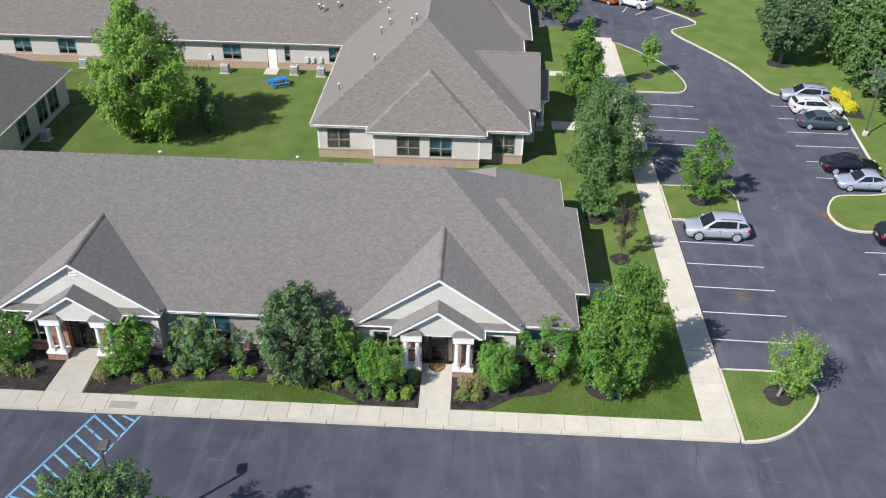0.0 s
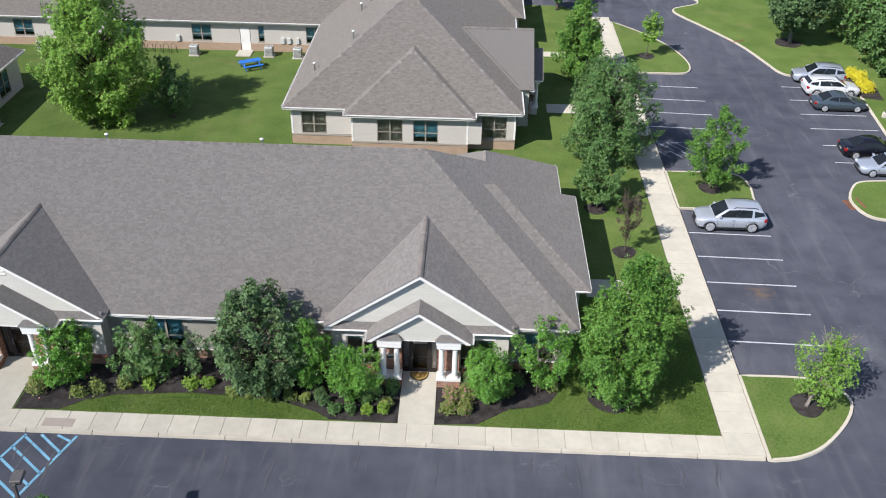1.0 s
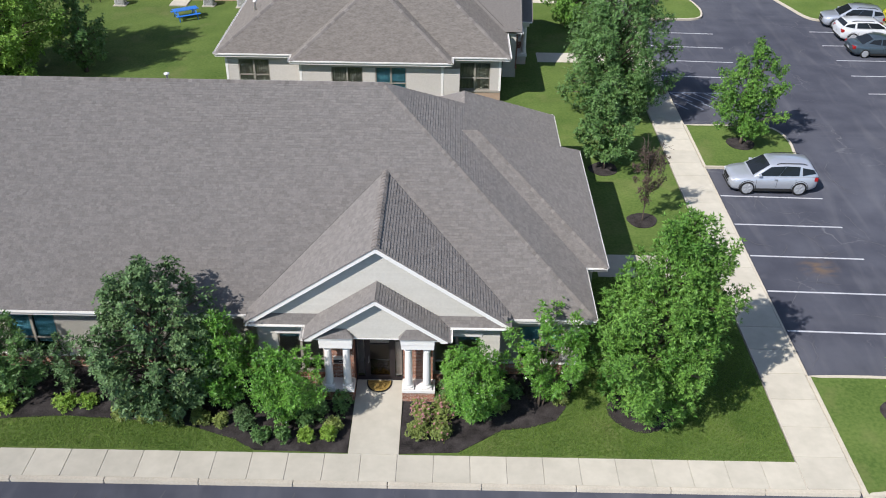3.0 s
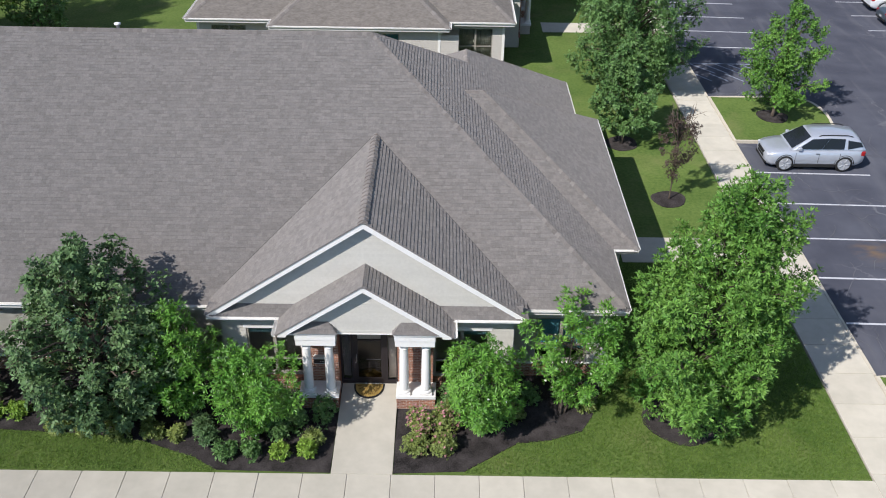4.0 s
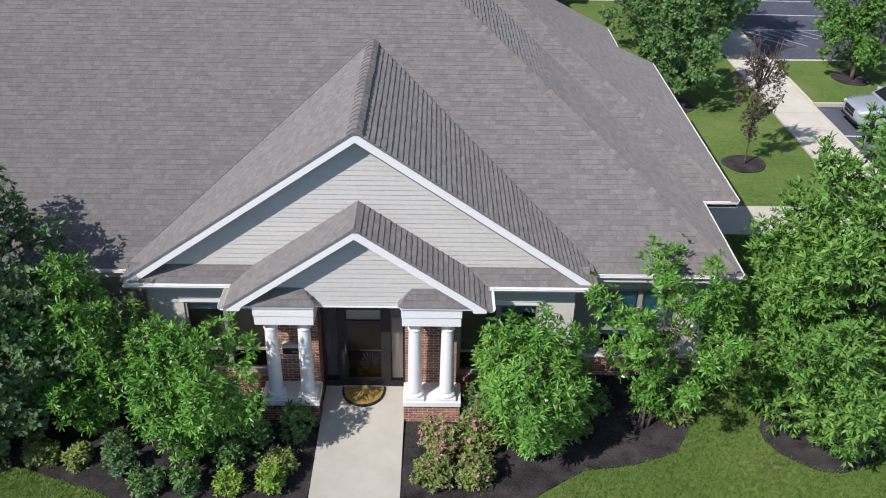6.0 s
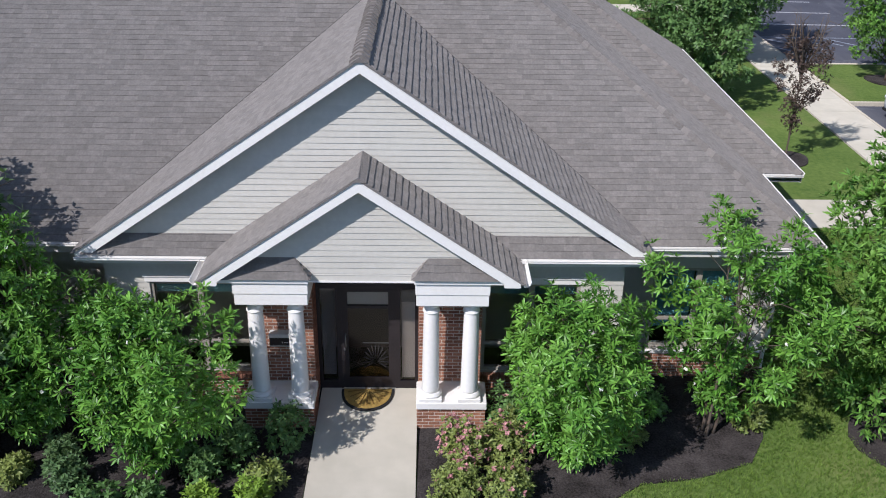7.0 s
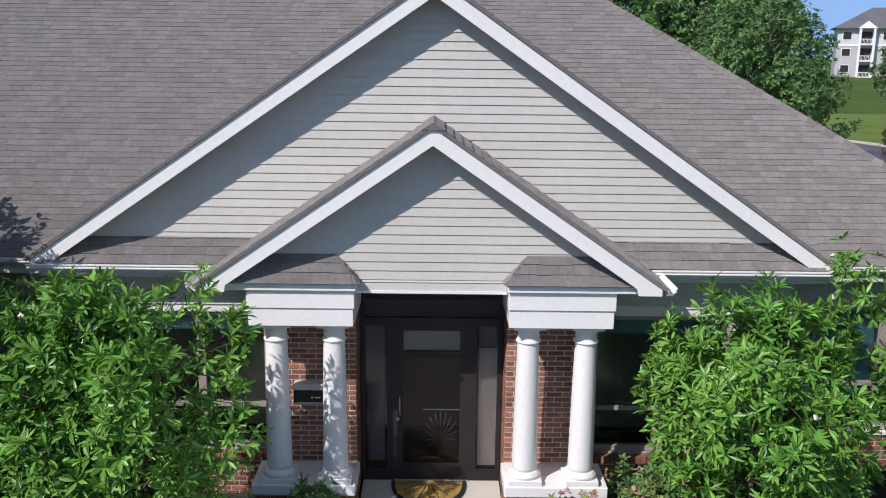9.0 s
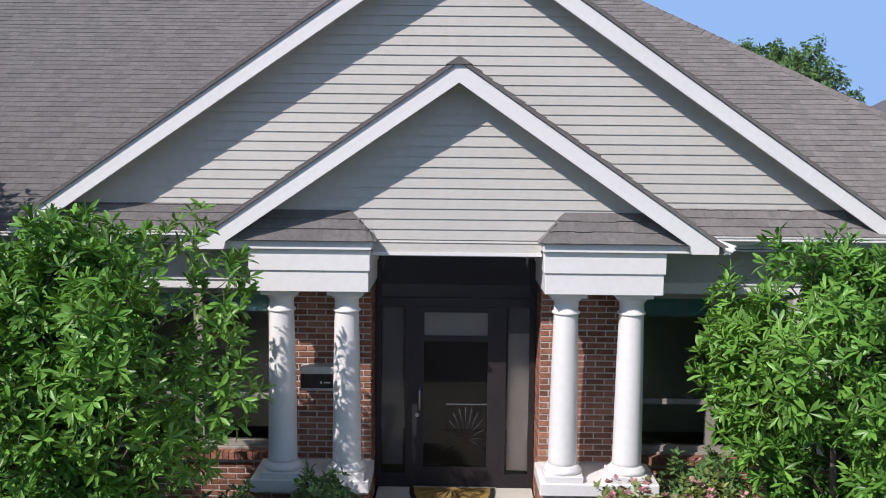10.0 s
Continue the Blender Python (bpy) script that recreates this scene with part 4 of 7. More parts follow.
    fr = [(-0.91, -0.85, y0, y1, 0.262, 3.06), (0.85, 0.91, y0, y1, 0.262, 3.06), (-0.85, 0.85, y0, y1, 2.38, 2.48), (-0.85, 0.85, y0, y1, 2.98, 3.06), (-0.57, -0.47, y0, y1, 0.262, 2.38), (0.49, 0.58, y0, y1, 0.262, 2.38),
          (-0.85, -0.57, y0, y1, 0.262, 0.42), (0.58, 0.85, y0, y1, 0.262, 0.42)]
    part("door_frame", boxes(fr, M=M), BRONZE, ent, "dark bronze door frame")
    for a, b, lo, hi in ((-0.85, -0.57, 0.42, 2.38), (0.58, 0.85, 0.42, 2.38), (-0.85, 0.85, 2.48, 2.98)):
        part("pane", boxes([(a, b, 0.436, 0.444, lo, hi)], M=M), DOOR_GLASS, ent)
    part("roller_blind", boxes([(0.61, 0.85, 0.50, 0.51, 0.44, 2.06)], M=M), PALE_SHADE, ent, "pale fabric shade behind glass")
    part("roller_blind", boxes([(0.61, 0.85, 0.52, 0.53, 2.0, 2.37)], M=M), GREY_SHADE, ent)
    part("roller_blind", boxes([(-0.84, -0.60, 0.50, 0.51, 0.50, 2.36)], M=M), GREY_SHADE, ent)
    leaf = part("door_leaf", boxes([(-0.47, -0.36, 0.405, 0.455, 0.275, 2.375), (0.37, 0.49, 0.405, 0.455, 0.275, 2.375), (-0.36, 0.37, 0.405, 0.455, 2.315, 2.375), (-0.36, 0.37, 0.405, 0.455, 0.275, 0.50), (-0.36, 0.37, 0.405, 0.455, 1.98, 2.035)], M=M), BRONZE, house, "dark bronze glazed door leaf")
    part("pane", boxes([(-0.36, 0.37, 0.428, 0.436, 0.50, 1.98)], M=M), DOOR_DARK, leaf)
    part("pane", boxes([(-0.36, 0.37, 0.428, 0.436, 2.035, 2.315)], M=M), DOOR_GLASS, leaf)
    part("shade", boxes([(-0.355, 0.365, 0.462, 0.468, 2.04, 2.31)], M=M), PALE_SHADE, leaf, "pale fabric shade behind glass")
    part("push_bar", boxes([(-0.10, 0.37, 0.418, 0.426, 1.238, 1.250)], M=M), METAL, leaf, "thin bright bar across the glass")
    bm = bmesh.new()
    for k in range(13):
        a = radians(-20 + 18.5 * k)
        tube(bm, [M @ Vector((0.13 + 0.05 * math.cos(a), 0.426, 0.84 + 0.06 * math.sin(a))), M @ Vector((0.13 + 0.23 * math.cos(a), 0.426, 0.84 + 0.37 * math.sin(a)))], [0.003, 0.013], 4)
    part("etched_frond", bm, FROND, leaf, "pale etched frond pattern")
    bm = bmesh.new()
    tube(bm, [M @ Vector(p) for p in ((-0.405, 0.405, 1.44), (-0.405, 0.34, 1.44), (-0.405, 0.325, 1.41), (-0.405, 0.325, 1.23), (-0.405, 0.34, 1.20), (-0.405, 0.405, 1.20))], [0.012] * 6, 8)
    part("handle", bm, METAL, leaf, "chrome pull handle")
    bm = bmesh.new()
    lathe(bm, [(0.022, 0), (0.022, 0.02)], (0, 0, 0), 12, M @ pose(-0.43, 0.405, 1.12, 90))
    part("lock", bm, METAL, leaf)


# ---- the office building with the gabled entrances ----
office = thing("office_building", (0, 0, 0), "low office building with grey shingle roof and gabled entrances", "building")
XL, XR, Y0, YR = -48.0, 8.05, 0.607, 8.95
ZR_MAIN = EZ + SL * (YR - Y0)
YB = 2 * YR - Y0
XH = XR - (YR - Y0)
roof_plane("front_slope", [(XL, Y0, EZ), (XR, Y0, EZ), (XH, YR, ZR_MAIN), (XL, YR, ZR_MAIN)], office, seed=101)
roof_plane("side_slope", [(XR, Y0, EZ), (XR, YB, EZ), (XH, YR, ZR_MAIN)], office, seed=102, thick=0.022)
roof_plane("rear_slope", [(XR, YB, EZ), (XL, YB, EZ), (XL, YR, ZR_MAIN), (XH, YR, ZR_MAIN)], office, seed=103, tabs=False)
roof_plane("end_slope", [(XL, YB, EZ), (XL, Y0, EZ), (XL + 0.3, YR, ZR_MAIN)], office, seed=104, tabs=False)
ridge_caps((XL, YR, ZR_MAIN), (XH, YR, ZR_MAIN), office, seed=5)
ridge_caps((XR, Y0, EZ), (XH, YR, ZR_MAIN), office, seed=6)
ridge_caps((XR, YB, EZ), (XH, YR, ZR_MAIN), office, seed=7)
# hipped bay on the side
BX, BA, BB = 8.95, 4.10, 14.56
BH = (BB - BA) / 2
BZ, BYC = EZ + 0.665 * BH, (BA + BB) / 2
XI = XR - 0.665 * BH / SL
roof_plane("bay_slope", [(XR - 1.2, BA, EZ), (BX, BA, EZ), (BX - BH, BYC, BZ), (XI - 0.3, BYC, BZ)], office, seed=111)
roof_plane("bay_slope", [(BX, BA, EZ), (BX, BB, EZ), (BX - BH, BYC, BZ)], office, seed=112, thick=0.022)
roof_plane("bay_slope", [(BX, BB, EZ), (XR - 1.2, BB, EZ), (XI - 0.3, BYC, BZ), (BX - BH, BYC, BZ)], office, seed=113)
ridge_caps((BX, BA, EZ), (BX - BH, BYC, BZ), office, seed=8)
ridge_caps((BX - BH, BYC, BZ), (XI, BYC, BZ), office, seed=9)
ridge_caps((BX, BB, EZ), (BX - BH, BYC, BZ), office, seed=10)
# hipped rear wing
RX0, RX1, RY = -1.75, 8.06, 18.72
RW = (RX1 - RX0) / 2
RXC, RZ = (RX0 + RX1) / 2, EZ + SL * RW
roof_plane("rear_wing_slope", [(RX1, YB - 1.5, EZ), (RX1, RY, EZ), (RXC, RY - RW, RZ), (RXC, YR + (ZR_MAIN - RZ) / SL - 0.3, RZ)], office, seed=121)
roof_plane("rear_wing_slope", [(RX0, RY, EZ), (RX0, YB - 1.5, EZ), (RXC, YR + (ZR_MAIN - RZ) / SL - 0.3, RZ), (RXC, RY - RW, RZ)], office, seed=122, tabs=False)
roof_plane("rear_wing_slope", [(RX1, RY, EZ), (RX0, RY, EZ), (RXC, RY - RW, RZ)], office, seed=123, tabs=False)
ridge_caps((RX1, RY, EZ), (RXC, RY - RW, RZ), office, seed=12)
ridge_caps((RXC, YR + (ZR_MAIN - RZ) / SL, RZ), (RXC, RY - RW, RZ), office, seed=13)
# gutters and soffits
for a, b in ((XL, -25.7), (-15.95, -4.86), (4.86, XR)):
    gutter((a, Y0, EZ), (b, Y0, EZ), office, (0, -1, 0))
    part("soffit", boxes([(a, b, Y0 + 0.01, 1.10, 2.98, 3.00)]), SOFFIT, office)
    part("frieze", boxes([(a, b, Y0 - 0.02, Y0, 2.97, 3.15)]), SOFFIT, office)
for a, b, x in ((Y0, BA, XR), (BA, BB, BX), (BB, RY, XR)):
    gutter((x, a, EZ), (x, b, EZ), office, (1, 0, 0), 0.62)
    part("soffit", boxes([(x - 0.9 if x == BX else x - 0.55, x - 0.01, a, b, 2.98, 3.00)]), SOFFIT, office)
    part("frieze", boxes([(x, x + 0.02, a, b, 2.97, 3.15)]), SOFFIT, office)
gutter((XR, BA, EZ), (BX, BA, EZ), office, (0, -1, 0))
gutter((XR, RY, EZ), (RX0, RY, EZ), office, (0, 1, 0))
# walls
WIN = [(5.25, 6.95, 0.80, 2.50), (-14.25, -12.35, 0.80, 2.72), (-10.2, -8.4, 0.80, 2.72), (-29.4, -27.6, 0.80, 2.72), (-35.0, -33.2, 0.80, 2.72)]
for q in holed(-47.5, 7.55, 0.05, 2.98, WIN + [(-25.2, -16.4, 0, 3.2), (-4.4, 4.4, 0, 3.2)], 1.06, 1.22):
    part("wall", boxes([q]), SIDING, office, "pale lap siding wall")
lap = new("lap_siding")
lap.parent = office
for a, b in ((4.5, 7.55), (-16.3, -4.5), (-47.5, -25.3)):
    siding_boards(a, b, 0.76, 2.97, 1.06, lap, holes=WIN, single=a > -20)
    base = part("brick_base", boxes([(a, b, 1.01, 1.06, 0.05, 0.70)]), MORTAR, office, "brick base wall")
    brick_face(a, b, 0.14, 0.68, 1.01, base, single=False, seed=int(40 + a))
    part("water_table", boxes([(a, b, 0.97, 1.06, 0.70, 0.76)], bevel=0.01), WHITE, office, "white water table trim")
for x0, x1, z0, z1 in WIN:
    window(x0, x1, z0, z1, 1.10, office, rail=0.36, backing=BLIND)
for spec in [(7.39, 7.55, 1.06, 4.6, 0.05, 2.98), (7.55, 8.45, 4.55, 4.7, 0.05, 2.98), (8.30, 8.45, 4.7, 14.2, 0.05, 2.98), (7.55, 8.45, 14.05, 14.2, 0.05, 2.98), (7.39, 7.55, 14.05, 18.2, 0.05, 2.98), (-47.5, 7.39, 16.6, 16.8, 0.05, 2.98), (-47.5, -47.3, 1.06, 16.8, 0.05, 2.98)]:
    part("wall", boxes([spec]), SIDING, office)
part("corner_board", boxes([(7.50, 7.60, 1.02, 1.08, 0.76, 2.97)]), WHITE, office)
# downspouts
for x, y in ((7.48, 0.98),):
    bm = bmesh.new()
    tube(bm, [(x, y - 0.42, 3.05), (x, y - 0.36, 2.95), (x, y - 0.06, 2.75), (x, y - 0.06, 0.45), (x, y - 0.18, 0.36)], [0.04] * 5, 8)
    part("downspout", bm, WHITE, office, "white metal downspout")
# roof vents by the ridge
for x in (-18.3, -9.5):
    bm = bmesh.new()
    lathe(bm, [(0.05, -0.3), (0.05, 0.25), (0.12, 0.28), (0.12, 0.33), (0.02, 0.36)], (x, YR + 0.9, ZR_MAIN - 0.45), 10)
    part("vent_pipe", bm, WHITE, office, "white vent pipe")
entrance(office, Matrix.Identity(4), 1)
entrance(office, Matrix.Translation((-20.82, 0, 0)), 2)

bm = boxes([(-20.95, -20.84, 0.165, 0.195, 5.62, 6.14), (-20.84, -20.48, 0.165, 0.195, 5.62, 5.72), (-20.84, -20.52, 0.165, 0.195, 5.83, 5.92), (-20.84, -20.48, 0.165, 0.195, 6.04, 6.14)], bevel=0.004)
part("letter", bm, WHITE, office, "raised white letter E")

# letter box, door mat, paper notice by the window
mail = thing("letter_box", (-1.45, -0.20, 1.545), "black wall letter box with a steel lid on the brick pier", "letter box")
bm = boxes([(-0.225, 0.225, 0.0, 0.145, 0.0, 0.19)], bevel=0.012)
part("body", bm, BRONZE, mail)
bm = boxes([(-0.23, 0.23, -0.012, 0.145, 0.185, 0.265)], bevel=0.012)
part("lid", bm, AC_METAL, mail, "steel lid")
part("bottom_rail", boxes([(-0.225, 0.225, -0.008, 0.02, 0.0, 0.03)], bevel=0.004), METAL, mail, "steel bottom rail")
part("lettering", boxes([(-0.01, 0.01, -0.004, 0.0, 0.08, 0.105), (0.03, 0.10, -0.004, 0.0, 0.085, 0.10)]), WHITE, mail, "small white marks")
mat_ = thing("door_mat", (-0.02, 0.36, 0.262), "half-round tan door mat with a black border", "door mat")
half = [(0.49 * math.cos(a), -0.68 * math.sin(a) ** 0.8) for a in (math.pi * k / 24 for k in range(25))]
part("border", prism(half, 0.0, 0.012), RUBBER, mat_, "black rubber border")
part("coir_top", prism([(x * 0.9, y * 0.88 - 0.012) for x, y in half], 0.004, 0.018), material("coir", (0.30, 0.19, 0.045), (0.50, 0.34, 0.10), coarse=5, fine=60, rough=0.95, bump=1.0), mat_, "tan coir pile")
bm = bmesh.new()
for k in range(9):
    a = math.pi * (k + 0.5) / 9
    tube(bm, [(0.08 * math.cos(a), -0.03 - 0.10 * math.sin(a), 0.018), (0.37 * math.cos(a), -0.02 - 0.50 * math.sin(a), 0.018)], [0.008, 0.014], 6)
part("rays", bm, material("coir_dark", (0.16, 0.09, 0.02), (0.26, 0.16, 0.05), fine=40, rough=0.95), mat_, "darker sun rays")

# ---- plants ----
def leaf_mesh(name, centres, axes, per, length, width, mat, parent, seed, fold=True, spread=(0.5, 1.35), droop=0.15, label=""):
    """One crown: whorls of blades about the given twig ends."""
    rng = np.random.default_rng(seed)
    C, A = np.repeat(centres, per, 0), np.repeat(axes, per, 0)
    n = len(C)
    ref = np.where(np.abs(A[:, 2:3]) < 0.9, [[0, 0, 1.0]], [[1.0, 0, 0]])
    U = np.cross(A, ref)
    U /= np.linalg.norm(U, axis=1, keepdims=True) + 1e-9
    W = np.cross(A, U)
    phi = np.tile(np.arange(per) * 2 * np.pi / per, len(centres)) + np.repeat(rng.uniform(0, 6.28, len(centres)), per) + rng.normal(0, 0.35, n)
    th = rng.uniform(*spread, n)
    side = U * np.cos(phi)[:, None] + W * np.sin(phi)[:, None]
    D = A * np.cos(th)[:, None] + side * np.sin(th)[:, None]
    D[:, 2] -= droop
    D /= np.linalg.norm(D, axis=1, keepdims=True)
    S = np.cross(D, A + rng.normal(0, 0.25, (n, 3)))
    S /= np.linalg.norm(S, axis=1, keepdims=True) + 1e-9
    Nn = np.cross(S, D)
    L = (length * rng.uniform(0.65, 1.2, n))[:, None]
    Wd = (width * rng.uniform(0.75, 1.2, n))[:, None] / 2
    base = C + D * L * 0.06
    mid = base + D * L * (0.55 if fold else 0.5)
    tip = base + D * L - Nn * L * 0.10
    if fold:
        end = base + D * L * 0.90 - Nn * L * 0.07
        V = np.stack([base, mid + S * Wd + Nn * Wd * 0.35, mid, mid - S * Wd + Nn * Wd * 0.35, end + S * Wd * 0.5 + Nn * Wd * 0.15, end - S * Wd * 0.5 + Nn * Wd * 0.15, tip], 1).reshape(-1, 3)
        F = np.array([[0, 1, 2], [0, 2, 3], [2, 1, 4], [2, 4, 6], [2, 6, 5], [2, 5, 3]])
        k = 7
    else:
        V = np.stack([base, mid + S * Wd, tip, mid - S * Wd], 1).reshape(-1, 3)
        F = np.array([[0, 1, 2], [0, 2, 3]])
        k = 4
    faces = (F[None] + (np.arange(n) * k)[:, None, None]).reshape(-1, 3)
    me = bpy.data.meshes.new(name)
    me.vertices.add(len(V))
    me.vertices.foreach_set("co", V.astype(np.float32).ravel())
    me.loops.add(len(faces) * 3)
    me.loops.foreach_set("vertex_index", faces.astype(np.int32).ravel())
    me.polygons.add(len(faces))
    me.polygons.foreach_set("loop_start", np.arange(0, len(faces) * 3, 3, dtype=np.int32))
    me.update(calc_edges=True)
    me.materials.append(mat)
    ob = new(name, me)
    ob.parent = parent
    return tagged(ob, label, kind="stuff" if name in ("blades", "blossom") else "")


def crown_points(blobs, n, rng, shell=0.5, axis=None):
    """Twig ends in long clumps that point outwards and up from the trunk."""
    vol = np.array([b[3] ** 2 for b in blobs])
    pick = rng.choice(len(blobs), n, p=vol / vol.sum())
    B = np.array(blobs)[pick]
    d = rng.normal(0, 1, (n, 3))
    d /= np.linalg.norm(d, axis=1, keepdims=True)
    if axis is None:
        axis = np.tile([0, 0, 1.0], (len(blobs), 1))
    A = np.asarray(axis)[pick]
    r = (shell + (1 - shell) * rng.random(n) ** 0.6) * rng.uniform(0.85, 1.1, n)
    shoot = rng.random(n) < 0.14
    r = np.where(shoot, rng.uniform(1.0, 1.2, n), r)
    along = (d * A).sum(1, keepdims=True)
    side = d - along * A
    taper = 0.86 - 0.30 * along
    off = (along * A * 1.30 + side * taper) * (r * B[:, 3])[:, None]
    ax = d * 0.8 + A * 0.35 + np.array([0, 0, 0.4]) + rng.normal(0, 0.2, (n, 3))
    ax /= np.linalg.norm(ax, axis=1, keepdims=True)
    return B[:, :3] + off, ax


def outside(pts, ax, x, y, z):
    """Keep twigs that stay clear of the front wall and its roof."""
    X, Y, Z = pts[:, 0] + x, pts[:, 1] + y, pts[:, 2] + z
    roof = 3.35 + 0.69 * np.maximum(Y - 0.6, 0)
    bad = (Y > 0.30) & (Y < 9.0) & (Z < roof) & (X < 8.3)
    bad |= (Y > 2.0) & (Y < 9.0) & (X < 8.9) & (Z < roof)
    bad |= Z < 0.22
    return pts[~bad], ax[~bad]


OVAL = ((0.0, 0.35), (0.12, 0.72), (0.30, 0.97), (0.45, 1.0), (0.62, 0.88), (0.80, 0.60), (0.92, 0.34), (1.0, 0.10))
CONE = ((0.0, 0.50), (0.10, 0.86), (0.24, 1.0), (0.42, 0.93), (0.60, 0.74), (0.78, 0.48), (0.92, 0.22), (1.0, 0.05))
ROUND = ((0.0, 0.55), (0.15, 0.85), (0.35, 1.0), (0.60, 1.0), (0.80, 0.85), (0.93, 0.58), (1.0, 0.30))
SPIRE = ((0.0, 0.45), (0.12, 0.80), (0.28, 1.0), (0.42, 0.97), (0.58, 0.82), (0.75, 0.62), (0.90, 0.40), (1.0, 0.14))
SHADE = ((0.0, 0.28), (0.18, 0.56), (0.40, 0.90), (0.62, 1.0), (0.80, 0.90), (0.93, 0.62), (1.0, 0.30))
VASE = ((0.0, 0.22), (0.20, 0.55), (0.45, 0.88), (0.68, 1.0), (0.85, 0.86), (1.0, 0.45))


def along_form(form, f):
    """Relative crown radius at height f of the crown."""
    for (fa, ra), (fb, rb) in zip(form, form[1:]):
        if f <= fb:
            return ra + (rb - ra) * (f - fa) / (fb - fa)
    return form[-1][1]


def tree(x, y, H, R, hb, mat, label, seed, z=0.14, clumps=60, clump=0.5, form=OVAL, clusters=900, per=6, leaf=0.2, width=0.07, fold=False, shift=(0, 0), trunk_r=None, bark=None, stems=1, uneven=0.10, name="tree", category="tree", group="", bare=0, flowers=0, droop=0.15, shell=0.45, inner=0.25, relief=0.86, spread=(0.5, 1.35)):
    """Trunk and limbs with a crown of many leaf whorls on outward shoots, grouped in uneven clumps.
    H, R: crown top and spread; hb: crown base; clump: radius of one clump; shift: crown axis off the trunk;
    relief: how far in the outer clumps may sit (1: all on the outline)."""
    rng = np.random.default_rng(seed)
    t = thing(name, (x, y, z), label, category, group)
    table = np.array([along_form(form, q) for q in np.linspace(0, 1, 101)])
    cdf = np.cumsum(table + 0.12)
    cdf /= cdf[-1]
    ph = rng.uniform(0, 6.28, 4)
    bl, axis = [], []
    for k in range(clumps):
        f = float(np.interp((k + rng.uniform(0.2, 0.8)) / clumps, cdf, np.linspace(0, 1, 101)))
        a = k * 2.39996 + rng.uniform(-0.35, 0.35)
        prof = along_form(form, f) * (1 + uneven * (math.sin(2 * a + 3 * f + ph[0]) + 0.7 * math.sin(3 * a - 5 * f + ph[1]) + 0.6 * math.sin(5 * a + 9 * f + ph[2])))
        br = clump * rng.uniform(0.65, 1.2) * (0.75 + 0.35 * along_form(form, f))
        deep = rng.random() < inner
        rr = max(0.0, R * prof * (rng.uniform(0.15, 0.6) if deep else rng.uniform(relief, 1.03)) - 0.75 * br)
        zz = hb + (H - hb) * f
        bl.append((shift[0] * min(1, 0.35 + f) + rr * math.cos(a), shift[1] * min(1, 0.35 + f) + rr * math.sin(a), min(max(zz, hb + 0.5 * br), H - br * 0.9), br))
        d = Vector((math.cos(a), math.sin(a), (0.25 + 1.5 * f) * rng.uniform(0.6, 1.5)))
        axis.append(tuple(d.normalized()))
    bm = bmesh.new()
    tr = trunk_r or 0.018 * H + 0.02
    for s in range(stems):
        off = Vector((0, 0, 0)) if stems == 1 else Vector((0.10 * math.cos(s * 2.1), 0.10 * math.sin(s * 2.1), 0))
        top = Vector((shift[0], shift[1], H * 0.80)) + off * (4 if stems > 1 else 1)
        path = [off + (top - off) * q + Vector((rng.normal(0, 0.03), rng.normal(0, 0.03), 0)) * (H * 0.2 * (q > 0.1)) for q in (0, 0.06, 0.25, 0.5, 0.75, 1.0)]
        rs = tr / math.sqrt(stems)
        tube(bm, path, [rs * 1.5, rs * 1.1, rs * 0.9, rs * 0.65, rs * 0.4, rs * 0.15], 8)
        for b in bl[s::stems]:
            c = Vector(b[:3])
            f = min(max((c.z - 0.22 * (H - hb)) / (H * 0.80), 0.12), 0.92)
            root = path[0] + (path[-1] - path[0]) * f
            m = root.lerp(c, 0.55) + Vector((0, 0, 0.05 * H))
            tube(bm, [root, m, c, c + (c - m) * 0.5], [rs * 0.36, rs * 0.22, rs * 0.12, rs * 0.04], 5)
            for q in range(2):
                e = c + Vector(rng.normal(0, 1, 3)).normalized() * b[3] * 0.85
                tube(bm, [m.lerp(c, 0.6), c.lerp(e, 0.5) + Vector((0, 0, 0.03)), e], [rs * 0.14, rs * 0.08, rs * 0.03], 4)
    for q in range(bare):
        a = rng.uniform(0, 6.28)
        p = Vector((shift[0], shift[1], H * 0.66))
        e = p + Vector((math.cos(a) * R * 0.5, math.sin(a) * R * 0.5, H * rng.uniform(0.34, 0.50)))
        m = p.lerp(e, 0.5) + Vector((rng.normal(0, 0.1), rng.normal(0, 0.1), 0.1))
        tube(bm, [p, m, e], [0.03, 0.018, 0.006], 5)
        for w in range(4):
            g = m.lerp(e, rng.uniform(0, 0.9))
            tube(bm, [g, g + Vector(rng.normal(0, 0.22, 3)) + Vector((0, 0, 0.18))], [0.010, 0.004], 4)
    part("trunk", bm, bark or BARK, t, "branching trunk with bark")
    pts, ax = outside(*crown_points(bl, clusters, rng, shell, axis), x, y, z)
    leaf_mesh("crown", pts, ax, per, leaf, width, mat, t, seed + 1, fold, spread=spread, droop=droop)
    if flowers:
        pf, af = outside(*crown_points(bl, flowers, rng, 0.97, axis), x, y, z)
        leaf_mesh("blossom", pf, af, 8, 0.042, 0.036, PETAL_WHITE, t, seed + 2, False, label="white blossoms")
    return t


